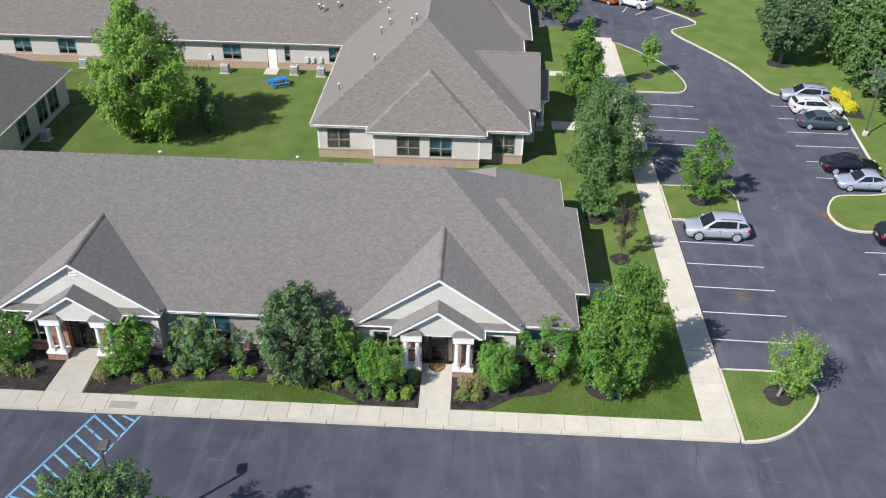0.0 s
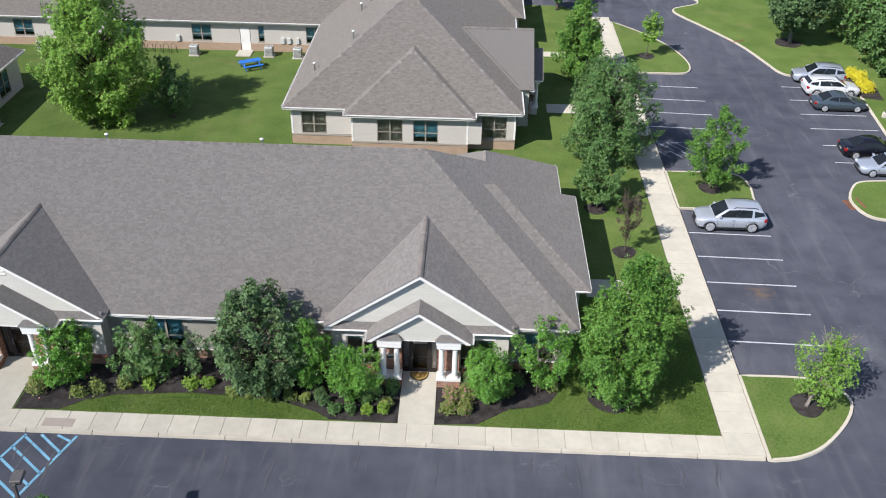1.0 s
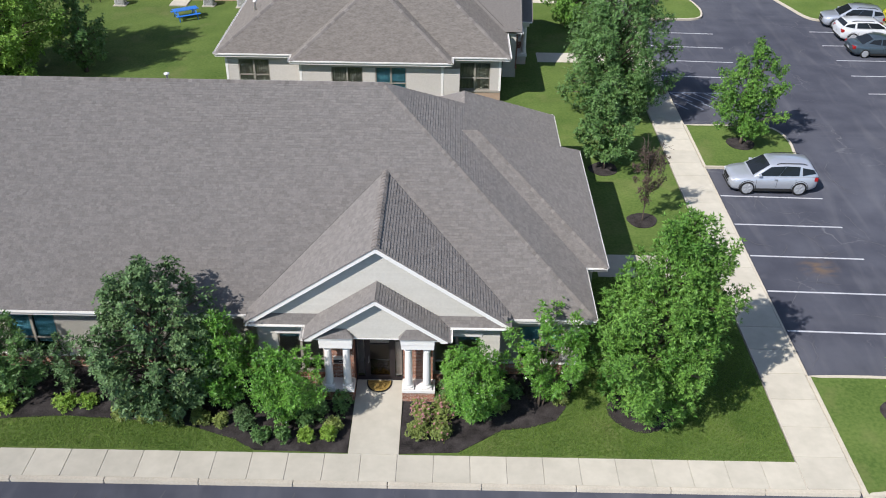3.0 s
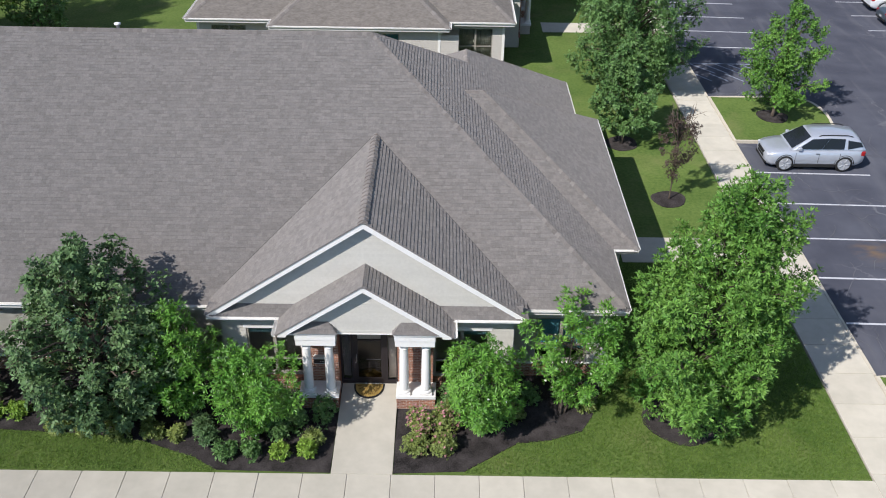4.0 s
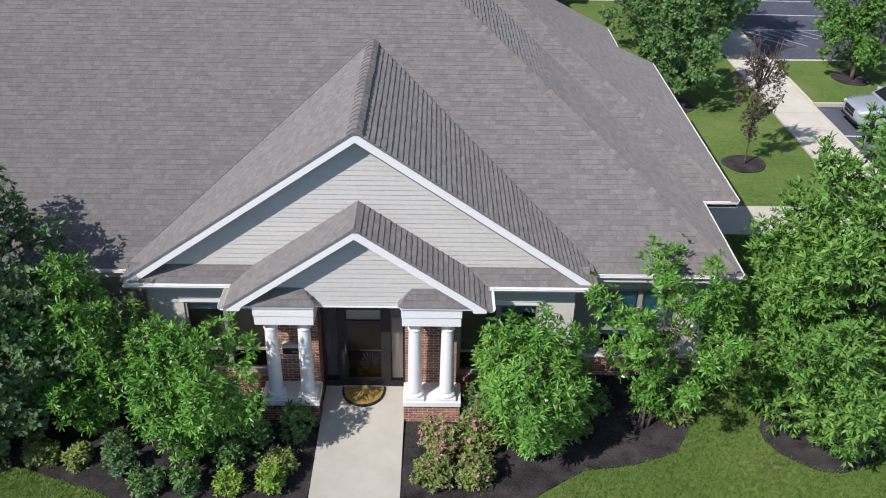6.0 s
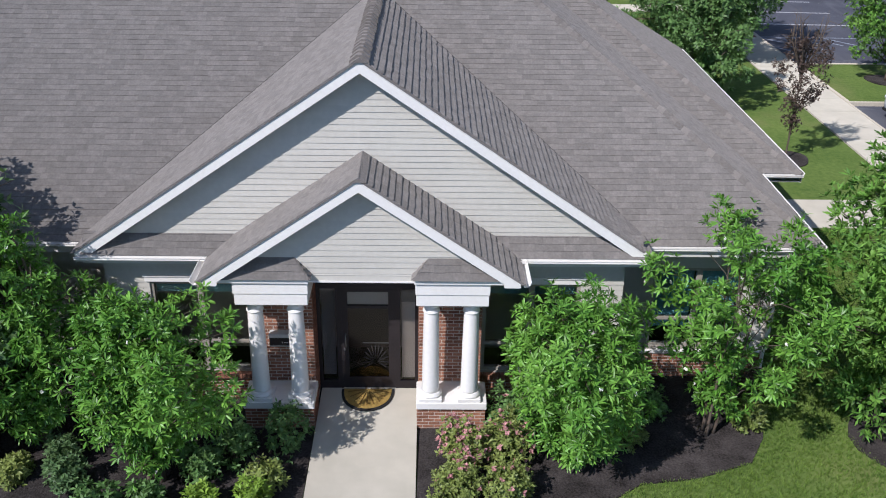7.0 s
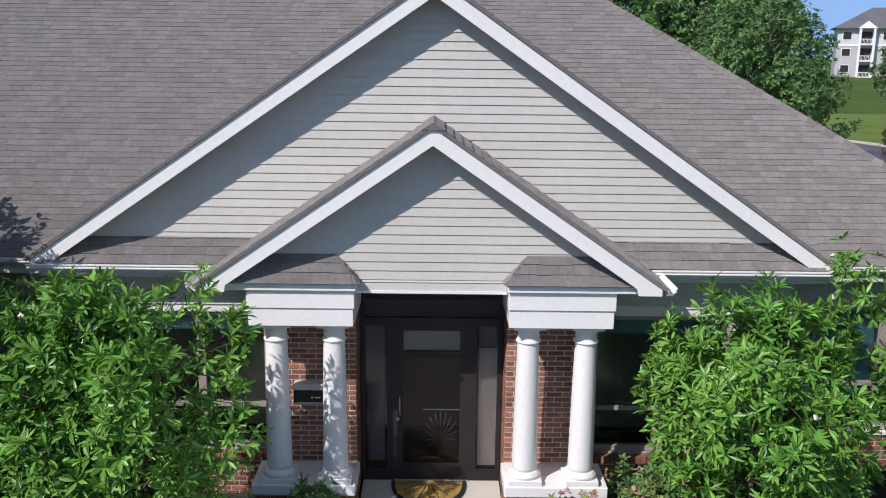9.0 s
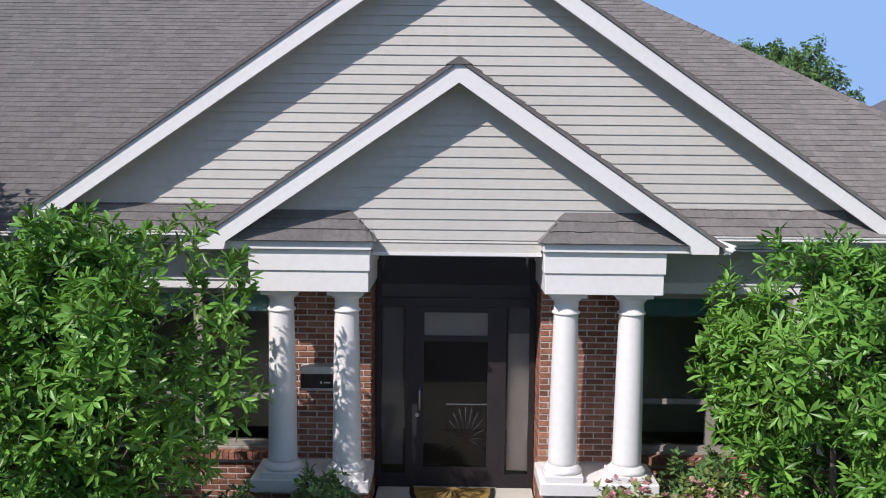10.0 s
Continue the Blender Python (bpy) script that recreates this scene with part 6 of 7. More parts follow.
# pipes and vents on the rear roofs
for x, y, z in ((-8.6, 50.9, 5.6), (-7.3, 46.15, 6.5), (-6.7, 41.5, 6.9), (-7.4, 40.4, 6.45), (-3.9, 37.2, 8.85), (-4.3, 36.8, 8.6), (-7.2, 33.0, 6.55), (-10.1, 31.1, 4.55), (-14.8, 49.8, 5.5), (-14.3, 49.6, 5.35), (-12.85, 50.1, 5.7), (-24.5, 52.6, 7.4)):
    bm = bmesh.new()
    lathe(bm, [(0.07, -0.5), (0.07, 0.55), (0.13, 0.56), (0.13, 0.66), (0.03, 0.70)], (x, y, z), 10)
    part("vent_pipe", bm, WHITE, rear, "white vent pipe")
bm = bmesh.new()
lathe(bm, [(0.36, 0.0), (0.33, 0.05), (0.15, 0.11), (0.02, 0.12)], (0, 0, 0), 18, pose(-12.2, 44.9, 1.9, 75, 0, -30))
dish = part("satellite_dish", bm, WHITE, rear, "pale round dish")
bm = bmesh.new()
tube(bm, [(-12.2, 44.95, 1.9), (-11.9, 45.2, 1.75), (-11.5, 45.3, 1.75)], [0.03] * 3, 6)
part("dish_arm", bm, METAL, rear)
for x in (-16.0, -15.4, -14.6, -26.0):
    part("meter_box", boxes([(x, x + 0.35, 46.70, 46.9, 0.95, 1.5)], bevel=0.02), AC_METAL, rear, "grey meter box")

# ---- wing seen across the courtyard ----
wing = thing("courtyard_wing", (0, 0, 0), "low wing with grey hip roof beyond the lawn", "building", group="office buildings")
WX, WA, WB = -36.0, 22.0, 37.0
WH = (WB - WA) / 2
slopes(wing, [
    [(WX, WA, EB), (WX, WB, EB), (WX - WH, WA + WH, EB + SL * WH)],
    [(WX, WB, EB), (-66, WB, EB), (-66, WA + WH, EB + SL * WH), (WX - WH, WA + WH, EB + SL * WH)],
    [(-66, WA, EB), (WX, WA, EB), (WX - WH, WA + WH, EB + SL * WH), (-66, WA + WH, EB + SL * WH)],
    [(-38.6, 17.0, EB), (-38.6, 24.0, EB), (-44.5, 29.5, EB + SL * 5.9), (-44.5, 17.0, EB + SL * 5.9)]], SH2)
ridge_caps((WX, WB, EB), (WX - WH, WA + WH, EB + SL * WH), wing, seed=31, width=0.16, step=0.3)
ridge_caps((WX, WA, EB), (WX - WH, WA + WH, EB + SL * WH), wing, seed=32, width=0.16, step=0.3)
gutter((WX, WA, EB), (WX, WB, EB), wing, (1, 0, 0))
gutter((WX, WB, EB), (-66, WB, EB), wing, (0, 1, 0))
Mw = Matrix.Translation((-36.55, 0, 0)) @ Matrix.Rotation(radians(90), 4, "Z")
ww = [(26.4, 28.3, 0.62, 2.85), (30.15, 32.05, 0.62, 2.85), (32.5, 34.45, 0.62, 2.85)]
for q in holed(22.5, 36.5, 0.05, 3.12, ww, 0, 0.15):
    part("wall", boxes([q], M=Mw), BWALL, wing, "pale lap siding wall")
for x0, x1, z0, z1 in ww:
    window(x0, x1, z0, z1, 0.03, wing, M=Mw, backing=BLIND)
part("soffit", boxes([(22.0, 37.0, -0.53, 0.0, 3.10, 3.12)], M=Mw), SOFFIT, wing)
part("frieze", boxes([(22.0, 37.0, -0.56, -0.53, 3.08, 3.28)], M=Mw), SOFFIT, wing)
part("wall", boxes([(-66, -36.6, 36.35, 36.5, 0.05, 3.12)]), BWALL, wing)
part("wall", boxes([(-66, -36.6, 17.0, 22.6, 0.05, 3.12)]), BWALL, wing)

# ---- things on the courtyard lawn ----
def ac_unit(x, y, group="condensers"):
    a = thing("air_conditioner", (x, y, 0.13), "pale grey outdoor condenser on a pad beside the wall", "air conditioner", group)
    part("pad", boxes([(-0.5, 0.5, -0.5, 0.5, 0.0, 0.07)], bevel=0.01), CONCRETE, a)
    part("cabinet", boxes([(-0.38, 0.38, -0.38, 0.38, 0.07, 0.95)], bevel=0.04), AC_METAL, a)
    bm = bmesh.new()
    for s in (-1, 1):
        for k in range(9):
            z = 0.16 + k * 0.08
            box(bm, -0.33, 0.33, s * 0.385 - 0.006, s * 0.385 + 0.006, z, z + 0.035)
            box(bm, s * 0.385 - 0.006, s * 0.385 + 0.006, -0.33, 0.33, z, z + 0.035)
    part("louvres", bm, LAMP_BRONZE, a, "dark louvre slots")
    bm = bmesh.new()
    for r in (0.1, 0.2, 0.3):
        tube(bm, [(r * math.cos(q), r * math.sin(q), 0.965) for q in (0.3927 * k for k in range(17))], [0.008] * 17, 4, cap=False)
    part("fan_guard", bm, LAMP_BRONZE, a)
    return a


ac = ac_unit(-38.6, 45.6)
for x, y in ((-24.0, 45.4), (-16.95, 45.6), (-14.2, 45.4), (-35.4, 28.5)):
    copy_thing(ac, pose(x, y, 0.13))

bench = thing("picnic_table", (-18.0, 42.4, 0.13), "bright blue plastic picnic table on the courtyard lawn", "picnic table", turn=32)
part("tabletop", boxes([(-0.95, 0.95, -0.38, 0.38, 0.70, 0.75)], bevel=0.015), PLASTIC_BLUE, bench)
for s in (-1, 1):
    part("seat", boxes([(-0.95, 0.95, s * 0.72 - 0.14, s * 0.72 + 0.14, 0.42, 0.46)], bevel=0.012), PLASTIC_BLUE, bench)
    for q in (-1, 1):
        bm = bmesh.new()
        tube(bm, [(s * 0.7, q * 0.25, 0.72), (s * 0.7, q * 0.78, 0.0)], [0.045, 0.045], 8)
        part("leg", bm, PLASTIC_BLUE, bench)
    part("brace", boxes([(s * 0.7 - 0.03, s * 0.7 + 0.03, -0.8, 0.8, 0.36, 0.42)]), PLASTIC_BLUE, bench)
rack = thing("tricycle_rack", (-28.2, 45.7, 0.13), "row of dark metal hoops beside the wall", "rack")
for k in range(6):
    bm = bmesh.new()
    x = -1.9 + 0.75 * k
    tube(bm, [(x, 0, 0), (x + 0.1, 0, 0.8), (x + 0.3, 0.05, 0.95), (x + 0.5, 0.1, 0.8), (x + 0.6, 0.1, 0.0)], [0.03] * 5, 6)
    part("hoop", bm, LAMP_BRONZE, rack)
toy = thing("ride_on_toy", (-45.6, 45.6, 0.13), "orange and black ride-on toy on the lawn", "toy")
part("body", boxes([(-0.5, 0.5, -0.28, 0.28, 0.15, 0.55)], bevel=0.1), material("orange_plastic", (0.45, 0.20, 0.03), (0.55, 0.26, 0.04), rough=0.5, bump=0.02), toy)
for s in (-1, 1):
    bm = bmesh.new()
    lathe(bm, [(0.16, -0.33), (0.19, -0.3), (0.19, 0.3), (0.16, 0.33)], (0, 0, 0), 14, pose(s * 0.36, 0, 0.19, 90))
    part("wheel", bm, RUBBER, toy)

# ---- lamp posts ----
def lamp_post(x, y, H, turn, arm=0.6):
    p = thing("street_lamp", (x, y, 0.0), "dark bronze lot lamp on a square pole", "street lamp", "lot lamps", turn=turn)
    part("pole", boxes([(-0.06, 0.06, -0.06, 0.06, 0.5, H)], bevel=0.01), LAMP_BRONZE, p)
    bm = bmesh.new()
    lathe(bm, [(0.25, 0.0), (0.25, 0.50), (0.22, 0.53)], (0, 0, 0), 18)
    part("footing", bm, CONCRETE, p, "round concrete footing")
    part("arm", boxes([(0.05, arm, -0.03, 0.03, H - 0.14, H - 0.06)]), LAMP_BRONZE, p)
    head = part("head", boxes([(arm, arm + 0.62, -0.21, 0.21, H - 0.18, H + 0.02)], bevel=0.03), LAMP_BRONZE, p)
    part("lens", boxes([(arm + 0.08, arm + 0.54, -0.16, 0.16, H - 0.195, H - 0.18)]), WHITE, head)
    return p


lamp_post(-14.04, -13.4, 5.85, 98, 0.12)
lamp_post(36.95, 35.6, 6.2, 180)

# rusty kerb inlets with grates
RUST = material("rusty_iron", (0.16, 0.065, 0.035), (0.27, 0.12, 0.07), coarse=2, fine=14, rough=0.85, bump=0.3)
for x, y, turn in ((29.2, 20.4, 8), (28.75, 54.1, -58)):
    d = thing("storm_drain", (x, y, 0.0), "rusty iron storm drain grate set at the kerb", "storm drain", "storm drains", turn=turn)
    part("frame", boxes([(-0.48, 0.48, -0.68, -0.60, 0.004, 0.03), (-0.48, 0.48, 0.60, 0.68, 0.004, 0.03), (-0.48, -0.40, -0.60, 0.60, 0.004, 0.03), (0.40, 0.48, -0.60, 0.60, 0.004, 0.03)]), RUST, d)
    # no shaft below; a dark plate paints the shade under the slats
    part("shade_plate", boxes([(-0.40, 0.40, -0.60, 0.60, 0.004, 0.008)]), DARK, d, "flat dark plate coloured for the shade under the grate")
    for k in range(9):
        part("slat", boxes([(-0.40, 0.40, -0.56 + 0.13 * k, -0.48 + 0.13 * k, 0.010, 0.026)]), RUST, d)
    part("hood", boxes([(0.48, 0.66, -0.68, 0.68, 0.0, 0.17)], bevel=0.03), RUST, d, "rusty kerb hood")

# ---- apartment house far beyond ----
APT_Z = 2.05
apt = thing("apartment_building", (89.4, 158.0, APT_Z), "pale grey three-storey apartment house far beyond the lawn", "building", turn=-20)
AW = material("apartment_siding", (0.56, 0.57, 0.58), (0.62, 0.63, 0.63), rough=0.7, bump=0.05)
AW2 = material("apartment_lower_siding", (0.42, 0.42, 0.41), (0.48, 0.48, 0.47), rough=0.7, bump=0.05)
part("wall", boxes([(-16, 16, 0, 12, 6.1, 9.0)]), AW, apt)
part("wall", boxes([(-16, 16, 0, 12, 0, 5.8)]), AW2, apt, "darker lower siding")
part("trim_band", boxes([(-16.06, 16.06, -0.06, 12.06, 5.8, 6.1)]), WHITE, apt, "white band")
bm = bmesh.new()
vs = [bm.verts.new(p) for p in ((-17, -1, 9), (17, -1, 9), (17, 13, 9), (-17, 13, 9), (-10, 6, 13), (10, 6, 13))]
for f in ((0, 1, 5, 4), (1, 2, 5), (2, 3, 4, 5), (3, 0, 4), (3, 2, 1, 0)):
    bm.faces.new([vs[i] for i in f])
part("roof", bm, material("apartment_shingles", (0.105, 0.105, 0.112), (0.15, 0.15, 0.158), coarse=0.4, fine=5, rough=0.85, bump=0.2), apt, "grey hip roof")
for bx in (-11.0, -1.0, 9.0):
    bm = extrude_y([(bx - 1.7, 9.0), (bx + 1.7, 9.0), (bx, 10.3)], -1.6, 2.0)
    part("dormer", bm, WHITE, apt, "white gable")
    for st in range(3):
        bal = part("balcony", boxes([(bx - 1.32, bx + 1.32, -1.5, 0.0, 3 * st, 3 * st + 0.25)]), WHITE, apt, "white balcony")
        part("railing", boxes([(bx - 1.32, bx + 1.32, -1.5, -1.42, 3 * st + 1.0, 3 * st + 1.1), *[(bx - 1.32 + 0.23 * k, bx - 1.27 + 0.23 * k, -1.5, -1.44, 3 * st + 0.25, 3 * st + 1.0) for k in range(12)]]), WHITE, bal)
        w = part("window", boxes([(bx - 0.9, bx + 0.9, -0.06, 0.0, 3 * st + 0.3, 3 * st + 2.4)]), BRONZE, apt, "dark balcony door")
    for s in (-1.2, 1.2):
        part("post", boxes([(bx + s - 0.2, bx + s + 0.2, -1.52, -1.15, 0, 9.0)]), WHITE, apt)
for bx in (-14.3, -7.5, -4.5, 3.0, 5.5, 13.0):
    for st in range(3):
        w = part("window", boxes([(bx - 0.8, bx + 0.8, -0.07, 0.0, 3 * st + 0.9, 3 * st + 2.4)]), WHITE, apt)
        part("pane", boxes([(bx - 0.7, bx + 0.7, -0.08, -0.05, 3 * st + 1.0, 3 * st + 2.3)]), BRONZE, w)

# ---- parked cars ----
CAR_GLASS = material("car_glass", (0.012, 0.015, 0.018), (0.02, 0.024, 0.028), rough=0.05, bump=0, spec=0.32)
LIGHT_CLEAR = material("headlight", (0.55, 0.57, 0.6), (0.7, 0.7, 0.72), rough=0.1, bump=0, spec=0.8)
LIGHT_RED = material("taillight", (0.30, 0.012, 0.012), (0.42, 0.02, 0.02), rough=0.15, bump=0, spec=0.7)
ALLOY = material("alloy", (0.40, 0.41, 0.43), (0.50, 0.51, 0.53), rough=0.35, bump=0, metal=0.3, spec=0.6)
PLATE = material("plate_grey", (0.45, 0.45, 0.45), (0.5, 0.5, 0.5), rough=0.5, bump=0)


def paint(name, c, metal=0.5):
    m = material(name, tuple(v * 0.92 for v in c), c, coarse=0.6, fine=5, rough=0.28, bump=0, metal=metal, spec=0.5)
    m.node_tree.nodes["Principled BSDF"].inputs["Coat Weight"].default_value = 0.8
    m.node_tree.nodes["Principled BSDF"].inputs["Coat Roughness"].default_value = 0.05
    return m


def loft(rows, closed_ends=True, smooth=True):
    bm = bmesh.new()
    R = [[bm.verts.new(p) for p in r] for r in rows]
    for a, b in zip(R, R[1:]):
        for k in range(len(a) - 1):
            f = bm.faces.new((a[k], a[k + 1], b[k + 1], b[k]))
            f.smooth = smooth
    if closed_ends:
        bm.faces.new(R[0])
        bm.faces.new(R[-1][::-1])
    bmesh.ops.recalc_face_normals(bm, faces=bm.faces)
    return bm


def car(kind, x, y, turn, mat, label, L=4.7, W=1.82, H=1.70, hatch=True):
    """Front towards -x before turning. kind: 'suv' or 'sedan'."""
    c = thing("car", (x, y, 0.0), label, "car", "parked cars", turn=turn)
    suv = kind == "suv"
    belt = 1.08 if suv else 0.93
    hood = 1.04 if suv else 0.88
    low = 0.24 if suv else 0.19
    h = W / 2
    st = [(-L / 2, 0.48, 0.74 if suv else 0.64, 0.60), (-L / 2 + 0.06, 0.34, hood - (0.23 if suv else 0.25), 0.76), (-L / 2 + 0.16, 0.28, hood - 0.17, 0.87), (-L / 2 + 0.34, low, hood - 0.11, 0.95), (-L / 2 + 0.70, low, hood - 0.05, 0.99), (-L / 2 + 1.15, low, hood, 1.0), (-0.55, low, belt, 1.0), (0.6, low, belt, 1.0), (L / 2 - 1.0, low, belt + 0.02, 1.0),
          (L / 2 - 0.35, low + 0.02, belt + (0.03 if suv else 0.04), 0.97), (L / 2 - 0.08, 0.36, belt - 0.02, 0.90), (L / 2, 0.48, belt - 0.16, 0.80)]
    rows = []
    for sx, lo, hi, k in st:
        w = h * k
        rows.append([(sx, 0, lo), (sx, -w * 0.85, lo), (sx, -w * 0.98, lo + 0.12), (sx, -w, (lo + hi) / 2), (sx, -w * 0.985, hi - 0.10), (sx, -w * 0.90, hi - 0.01), (sx, -w * 0.5, hi + 0.015), (sx, 0, hi + 0.02),
                     (sx, w * 0.5, hi + 0.015), (sx, w * 0.90, hi - 0.01), (sx, w * 0.985, hi - 0.10), (sx, w, (lo + hi) / 2), (sx, w * 0.98, lo + 0.12), (sx, w * 0.85, lo), (sx, 0, lo)])
    body = part("body", loft(rows, True), mat, c)
    # painted upper body with separate panes set into it
    if suv:
        base = [(-1.22, belt - 0.03), (L / 2 - 0.05, belt + 0.02)]
        top = [(-0.30, H - 0.05), (L / 2 - 0.42, H - 0.10)]
    else:
        base = [(-1.10, belt - 0.04), (L / 2 - 0.60, belt - 0.02)]
        top = [(-0.30, H - 0.05), (L / 2 - 1.45, H - 0.06)]
    wb, wt = h * 0.93, h * (0.77 if suv else 0.72)
    rows = []
    for f in (0.0, 0.06, 0.25, 0.5, 0.75, 0.94, 1.0):
        bx, tx = base[0][0] + (base[1][0] - base[0][0]) * f, top[0][0] + (top[1][0] - top[0][0]) * f
        bz, tz = base[0][1] + (base[1][1] - base[0][1]) * f, top[0][1] + (top[1][1] - top[0][1]) * f + 0.07 * math.sin(math.pi * f)
        c_ = 0.95 if f in (0.0, 1.0) else 1.0
        rows.append([(bx, -wb * c_, bz), ((bx + tx) / 2, -(wb + wt) / 2 * 0.99 * c_, (bz + tz) / 2), (tx, -wt * c_, tz - 0.05), (tx, -wt * 0.88 * c_, tz), (tx, 0, tz + 0.025), (tx, wt * 0.88 * c_, tz), (tx, wt * c_, tz - 0.05), ((bx + tx) / 2, (wb + wt) / 2 * 0.99 * c_, (bz + tz) / 2), (bx, wb * c_, bz)])
    part("roof", loft(rows, True), mat, c)

    def pane(name, quad, out):
        q = [Vector(p) for p in quad]
        n = (q[1] - q[0]).cross(q[3] - q[0]).normalized()
        if n.dot(Vector(out)) < 0:
            n = -n
        bm = bmesh.new()
        a = [bm.verts.new(p + n * 0.014) for p in q]
        b = [bm.verts.new(p - n * 0.03) for p in q]
        bm.faces.new(a)
        for i in range(4):
            bm.faces.new((a[i], b[i], b[(i + 1) % 4], a[(i + 1) % 4]))
        bmesh.ops.recalc_face_normals(bm, faces=bm.faces)
        part(name, bm, CAR_GLASS, c, "dark car glass")

    def end(f, lo, hi, k):
        (bx, bz), (tx, tz) = (base[0], top[0]) if f == 0 else (base[1], top[1])
        g_ = lambda t, s: (bx + (tx - bx) * t, s * (wb + (wt - wb) * t) * k, bz + (tz - bz) * t)
        return [g_(lo, -1), g_(lo, 1), g_(hi, 1), g_(hi, -1)]

    pane("windshield", end(0, 0.07, 0.95, 0.85), (-1, 0, 0.5))
    pane("rear_window", end(1, 0.30 if suv else 0.12, 0.94, 0.90), (1, 0, 0.5))
    for s in (-1, 1):
        cuts = [(0.055, 0.385, 0.88, 0.93), (0.395, 0.70, 0.93, 0.92), (0.755, 0.985, 0.84, 0.72)] if suv else [(0.07, 0.48, 0.86, 0.86), (0.52, 0.90, 0.86, 0.80)]
        for f0, f1, t0, t1 in cuts:
            pts = []
            for f, t in ((f0, 0.09), (f1, 0.09 if f1 < 0.9 else 0.34), (f1, t1), (f0, t0)):
                bx, tx = base[0][0] + (base[1][0] - base[0][0]) * f, top[0][0] + (top[1][0] - top[0][0]) * f
                bz, tz = base[0][1] + (base[1][1] - base[0][1]) * f, top[0][1] + (top[1][1] - top[0][1]) * f + 0.05 * math.sin(math.pi * f)
                pts.append((bx + (tx - bx) * t, s * (wb + (wt - wb) * t) * 1.012, bz + (tz - 0.03 - bz) * t))
            pane("side_window", pts, (0, s, 0.2))
    x0, x1 = top[0][0], top[1][0]
    for s in (-1, 1):
        bm = bmesh.new()
        box(bm, -0.95, -0.78, s * (h + 0.02) - 0.09, s * (h + 0.02) + 0.09, belt + 0.02, belt + 0.17, bevel=0.03)
        part("mirror", bm, mat, c)
        if suv:
            bm = bmesh.new()
            tube(bm, [(x0 + 0.30, s * wt * 0.90, H - 0.05), (x0 + 0.45, s * wt * 0.90, H + 0.022), (x1 - 0.55, s * wt * 0.90, H + 0.022), (x1 - 0.30, s * wt * 0.90, H - 0.05)], [0.022] * 4, 6)
            part("roof_rail", bm, RUBBER, c, "black roof rail")
        hz = 0.74 if suv else 0.64
        part("headlight", boxes([(-L / 2 + 0.05, -L / 2 + 0.52, min(s * h * 0.52, s * h * 0.86), max(s * h * 0.52, s * h * 0.86), hz - 0.04, hz + 0.10)], bevel=0.05), LIGHT_CLEAR, c)
        part("taillight", boxes([(L / 2 - 0.32, L / 2 - 0.02, min(s * h * 0.55, s * h * 0.93), max(s * h * 0.55, s * h * 0.93), belt - 0.30, belt - 0.06)], bevel=0.04), LIGHT_RED, c)
        part("door_handle", boxes([(-0.05, 0.13, s * h - 0.02 if s > 0 else -h - 0.015, s * h + 0.015 if s > 0 else -h + 0.02, belt - 0.18, belt - 0.14)]), METAL, c)
        wr = 0.395 if suv else 0.325
        for wx in (-L / 2 + 0.92, L / 2 - 0.95):
            wheel = new("wheel")
            wheel.parent = c
            wheel.location = (wx, s * (h - 0.09), wr)
            M = Matrix.Rotation(radians(90 * s), 4, "X")
            bm = bmesh.new()
            lathe(bm, [(wr * 0.70, -0.10), (wr * 0.92, -0.11), (wr, -0.07), (wr, 0.07), (wr * 0.92, 0.11), (wr * 0.74, 0.105)], (0, 0, 0), 28, M)
            part("tyre", bm, RUBBER, wheel)
            # plain dark disc that stands in for the shade between the spokes
            bm = bmesh.new()
            lathe(bm, [(wr * 0.76, -0.10), (wr * 0.01, -0.088)][::-1], (0, 0, 0), 28, M)
            part("shade_disc", bm, DARK, wheel, "dark disc coloured for the shade behind the spokes")
            bm = bmesh.new()
            lathe(bm, [(wr * 0.75, -0.112), (wr * 0.71, -0.120), (wr * 0.66, -0.100)][::-1], (0, 0, 0), 28, M)
            lathe(bm, [(wr * 0.17, -0.115), (wr * 0.12, -0.130), (wr * 0.01, -0.132)][::-1], (0, 0, 0), 14, M)
            for k in range(5):
                a = 2 * math.pi * k / 5
                tube(bm, [M @ Vector((wr * 0.1 * math.cos(a), wr * 0.1 * math.sin(a), -0.115)), M @ Vector((wr * 0.70 * math.cos(a), wr * 0.70 * math.sin(a), -0.115))], [0.030, 0.034], 6)
            part("rim", bm, ALLOY, wheel, "bright alloy rim")
            # on crossovers a black tube paints the shaded gap round the tyre
            arch = bmesh.new()
            tube(arch, [(wx + (wr + 0.05) * math.cos(a), s * (h - 0.015), wr + (wr + 0.05) * math.sin(a)) for a in (math.pi * k / 12 for k in range(13))], [0.016] * 13, 6)
            part("wheel_arch", arch, RUBBER if suv else mat, c)
    for s in (-1, 1):
        part("sill_trim", boxes([(-L / 2 + 1.32, L / 2 - 1.36, min(s * h * 0.90, s * (h + 0.012)), max(s * h * 0.90, s * (h + 0.012)), low - 0.01, low + 0.15)], bevel=0.02), RUBBER, c, "black plastic sill trim")
    for s in (-1, 1):
        for gx in (-0.98, 0.10, 1.08):
            part("door_gap", boxes([(gx, gx + 0.012, min(s * h * 0.97, s * (h + 0.003)), max(s * h * 0.97, s * (h + 0.003)), 0.46, belt - 0.14)]), RUBBER, c)
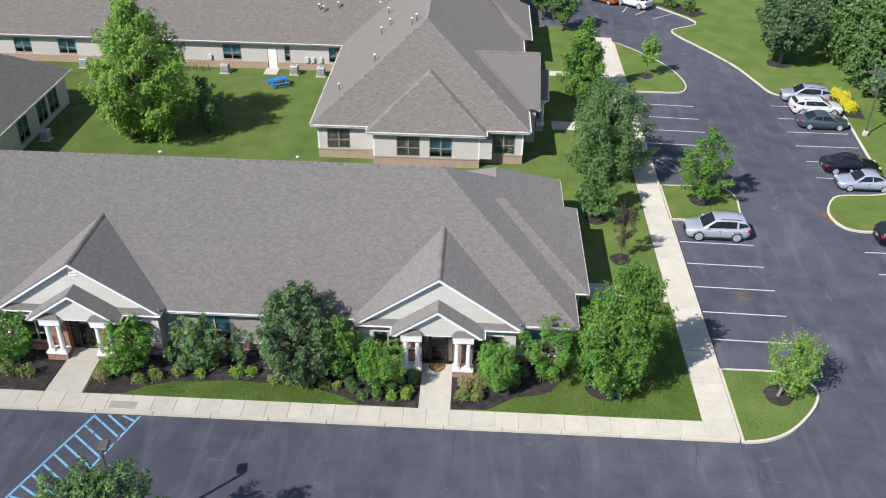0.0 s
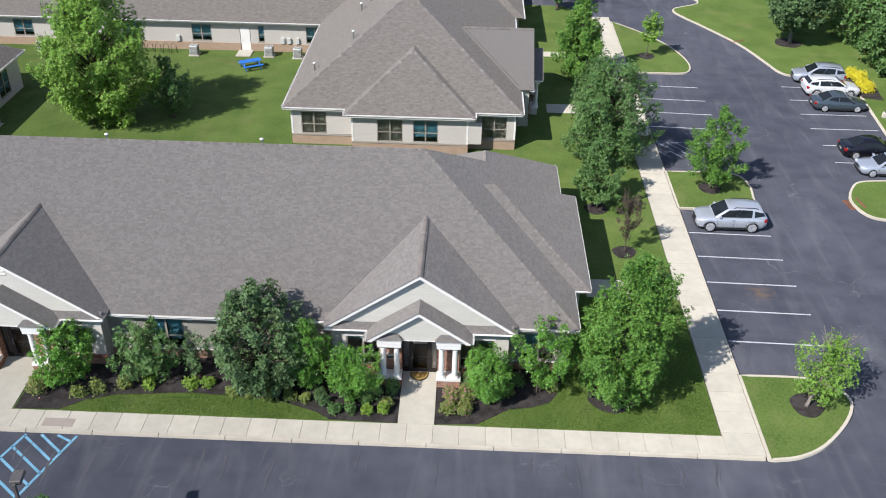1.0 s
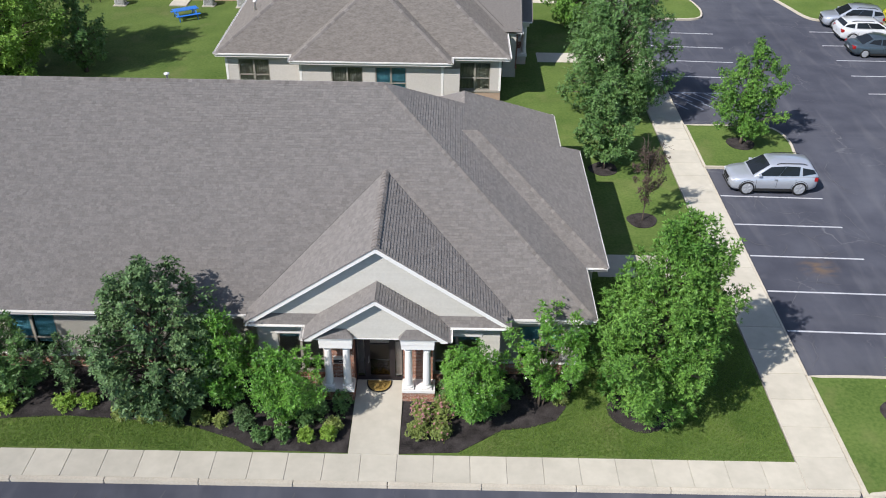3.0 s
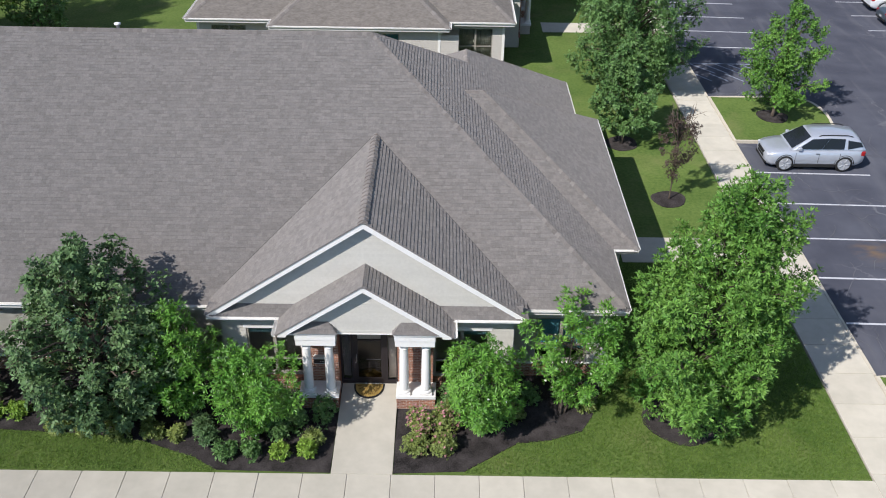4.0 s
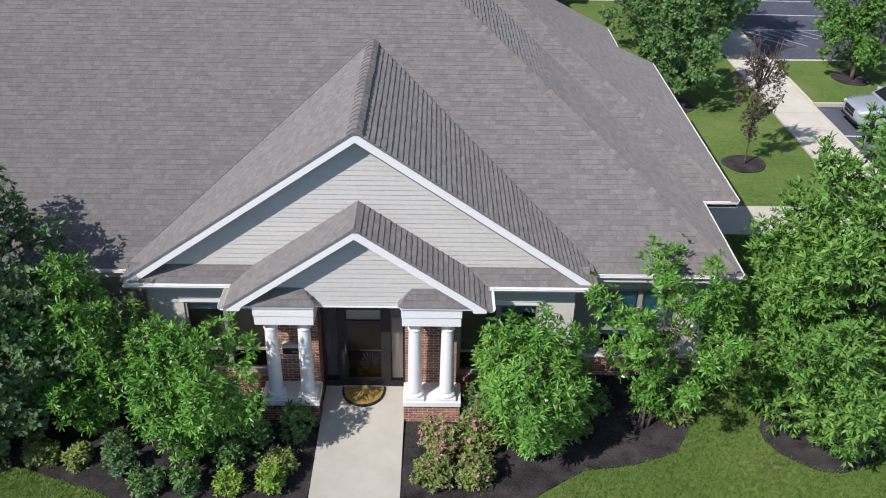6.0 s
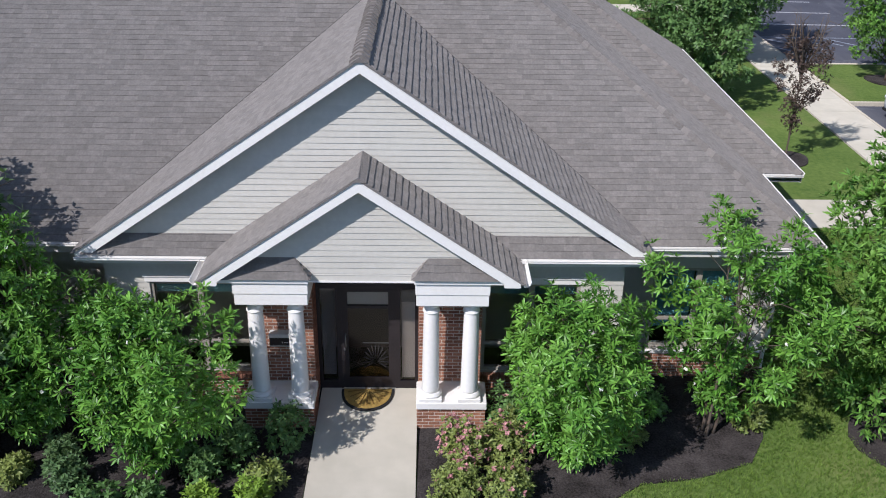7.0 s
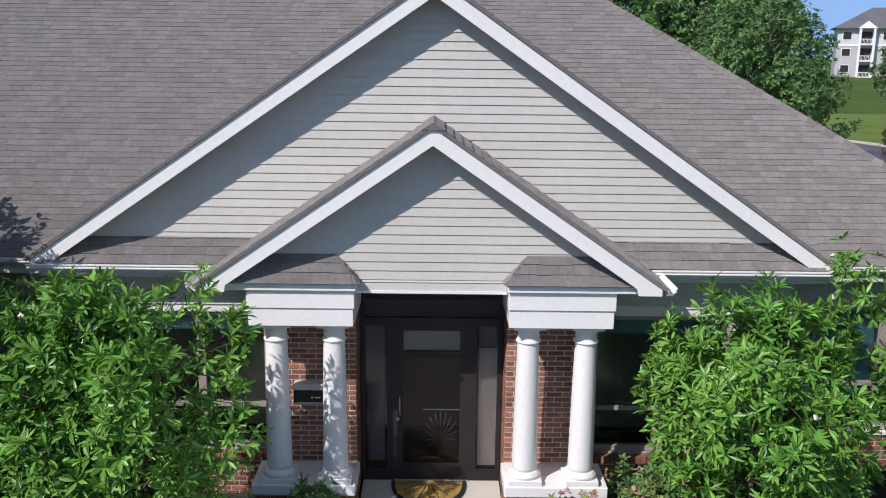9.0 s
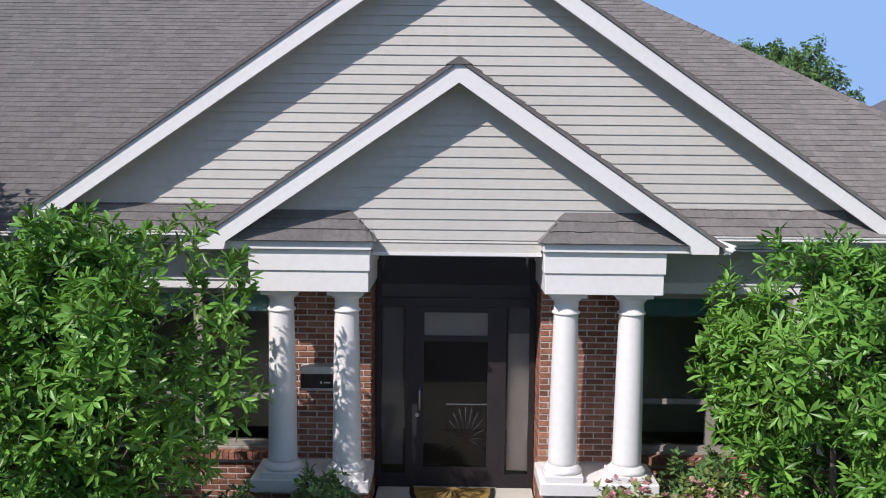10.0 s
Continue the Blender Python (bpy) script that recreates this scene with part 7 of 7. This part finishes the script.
    part("rear_bumper_trim", boxes([(L / 2 - 0.16, L / 2 + 0.01, -h * 0.78, h * 0.78, 0.34, 0.50)], bevel=0.03), RUBBER, c, "black plastic bumper trim")
    part("grille", boxes([(-L / 2 - 0.014, -L / 2 + 0.06, -h * 0.44, h * 0.44, 0.50, 0.80 if suv else 0.68)], bevel=0.015), RUBBER, c)
    part("grille_bar", boxes([(-L / 2 - 0.022, -L / 2 + 0.05, -h * 0.44, h * 0.44, 0.63, 0.67)], bevel=0.008), METAL, c, "bright grille bar")
    part("bumper", boxes([(-L / 2 + 0.0, -L / 2 + 0.15, -h * 0.72, h * 0.72, 0.30, 0.42)], bevel=0.03), RUBBER, c)
    part("number_plate", boxes([(L / 2 - 0.06, L / 2 + 0.012, -0.16, 0.16, belt - 0.42, belt - 0.30)]), PLATE, c)
    return c


SILVER = paint("paint_silver", (0.58, 0.61, 0.66), 0.4)
PALE = paint("paint_pale_blue", (0.52, 0.56, 0.63), 0.4)
PWHITE = paint("paint_white", (0.72, 0.73, 0.74), 0.0)
SLATE = paint("paint_slate", (0.10, 0.135, 0.16))
BLACK = paint("paint_black", (0.008, 0.008, 0.014), 0.2)
ORANGE = paint("paint_orange", (0.45, 0.12, 0.03), 0.2)
car("suv", 19.68, 16.98, 0, SILVER, "silver crossover parked in a marked stall", L=4.62, W=1.86, H=1.72)
car("suv", 33.7, 43.45, -6, PALE, "pale blue crossover parked by the far kerb", L=4.57, W=1.83, H=1.68)
car("suv", 33.9, 40.55, 180, PWHITE, "white sporty crossover reversed into a stall", L=4.75, W=1.9, H=1.6)
car("sedan", 33.6, 37.45, 180, SLATE, "slate grey sedan parked by the far kerb", L=4.6, W=1.8, H=1.42)
car("sedan", 33.2, 28.5, 180, BLACK, "black sedan parked by the far kerb", L=4.7, W=1.82, H=1.45)
car("sedan", 33.4, 25.55, 0, PALE, "silver-blue sedan parked beside a kerbed island", L=4.6, W=1.8, H=1.45)
car("suv", 33.6, 16.85, 180, BLACK, "black car parked beyond the kerbed island", L=4.6, W=1.82, H=1.6)
car("suv", 20.8, 72.6, -40, PWHITE, "white crossover in the upper lot", L=4.6, W=1.85, H=1.65)
car("sedan", 17.3, 74.2, -40, ORANGE, "orange car in the upper lot", L=4.4, W=1.8, H=1.5)
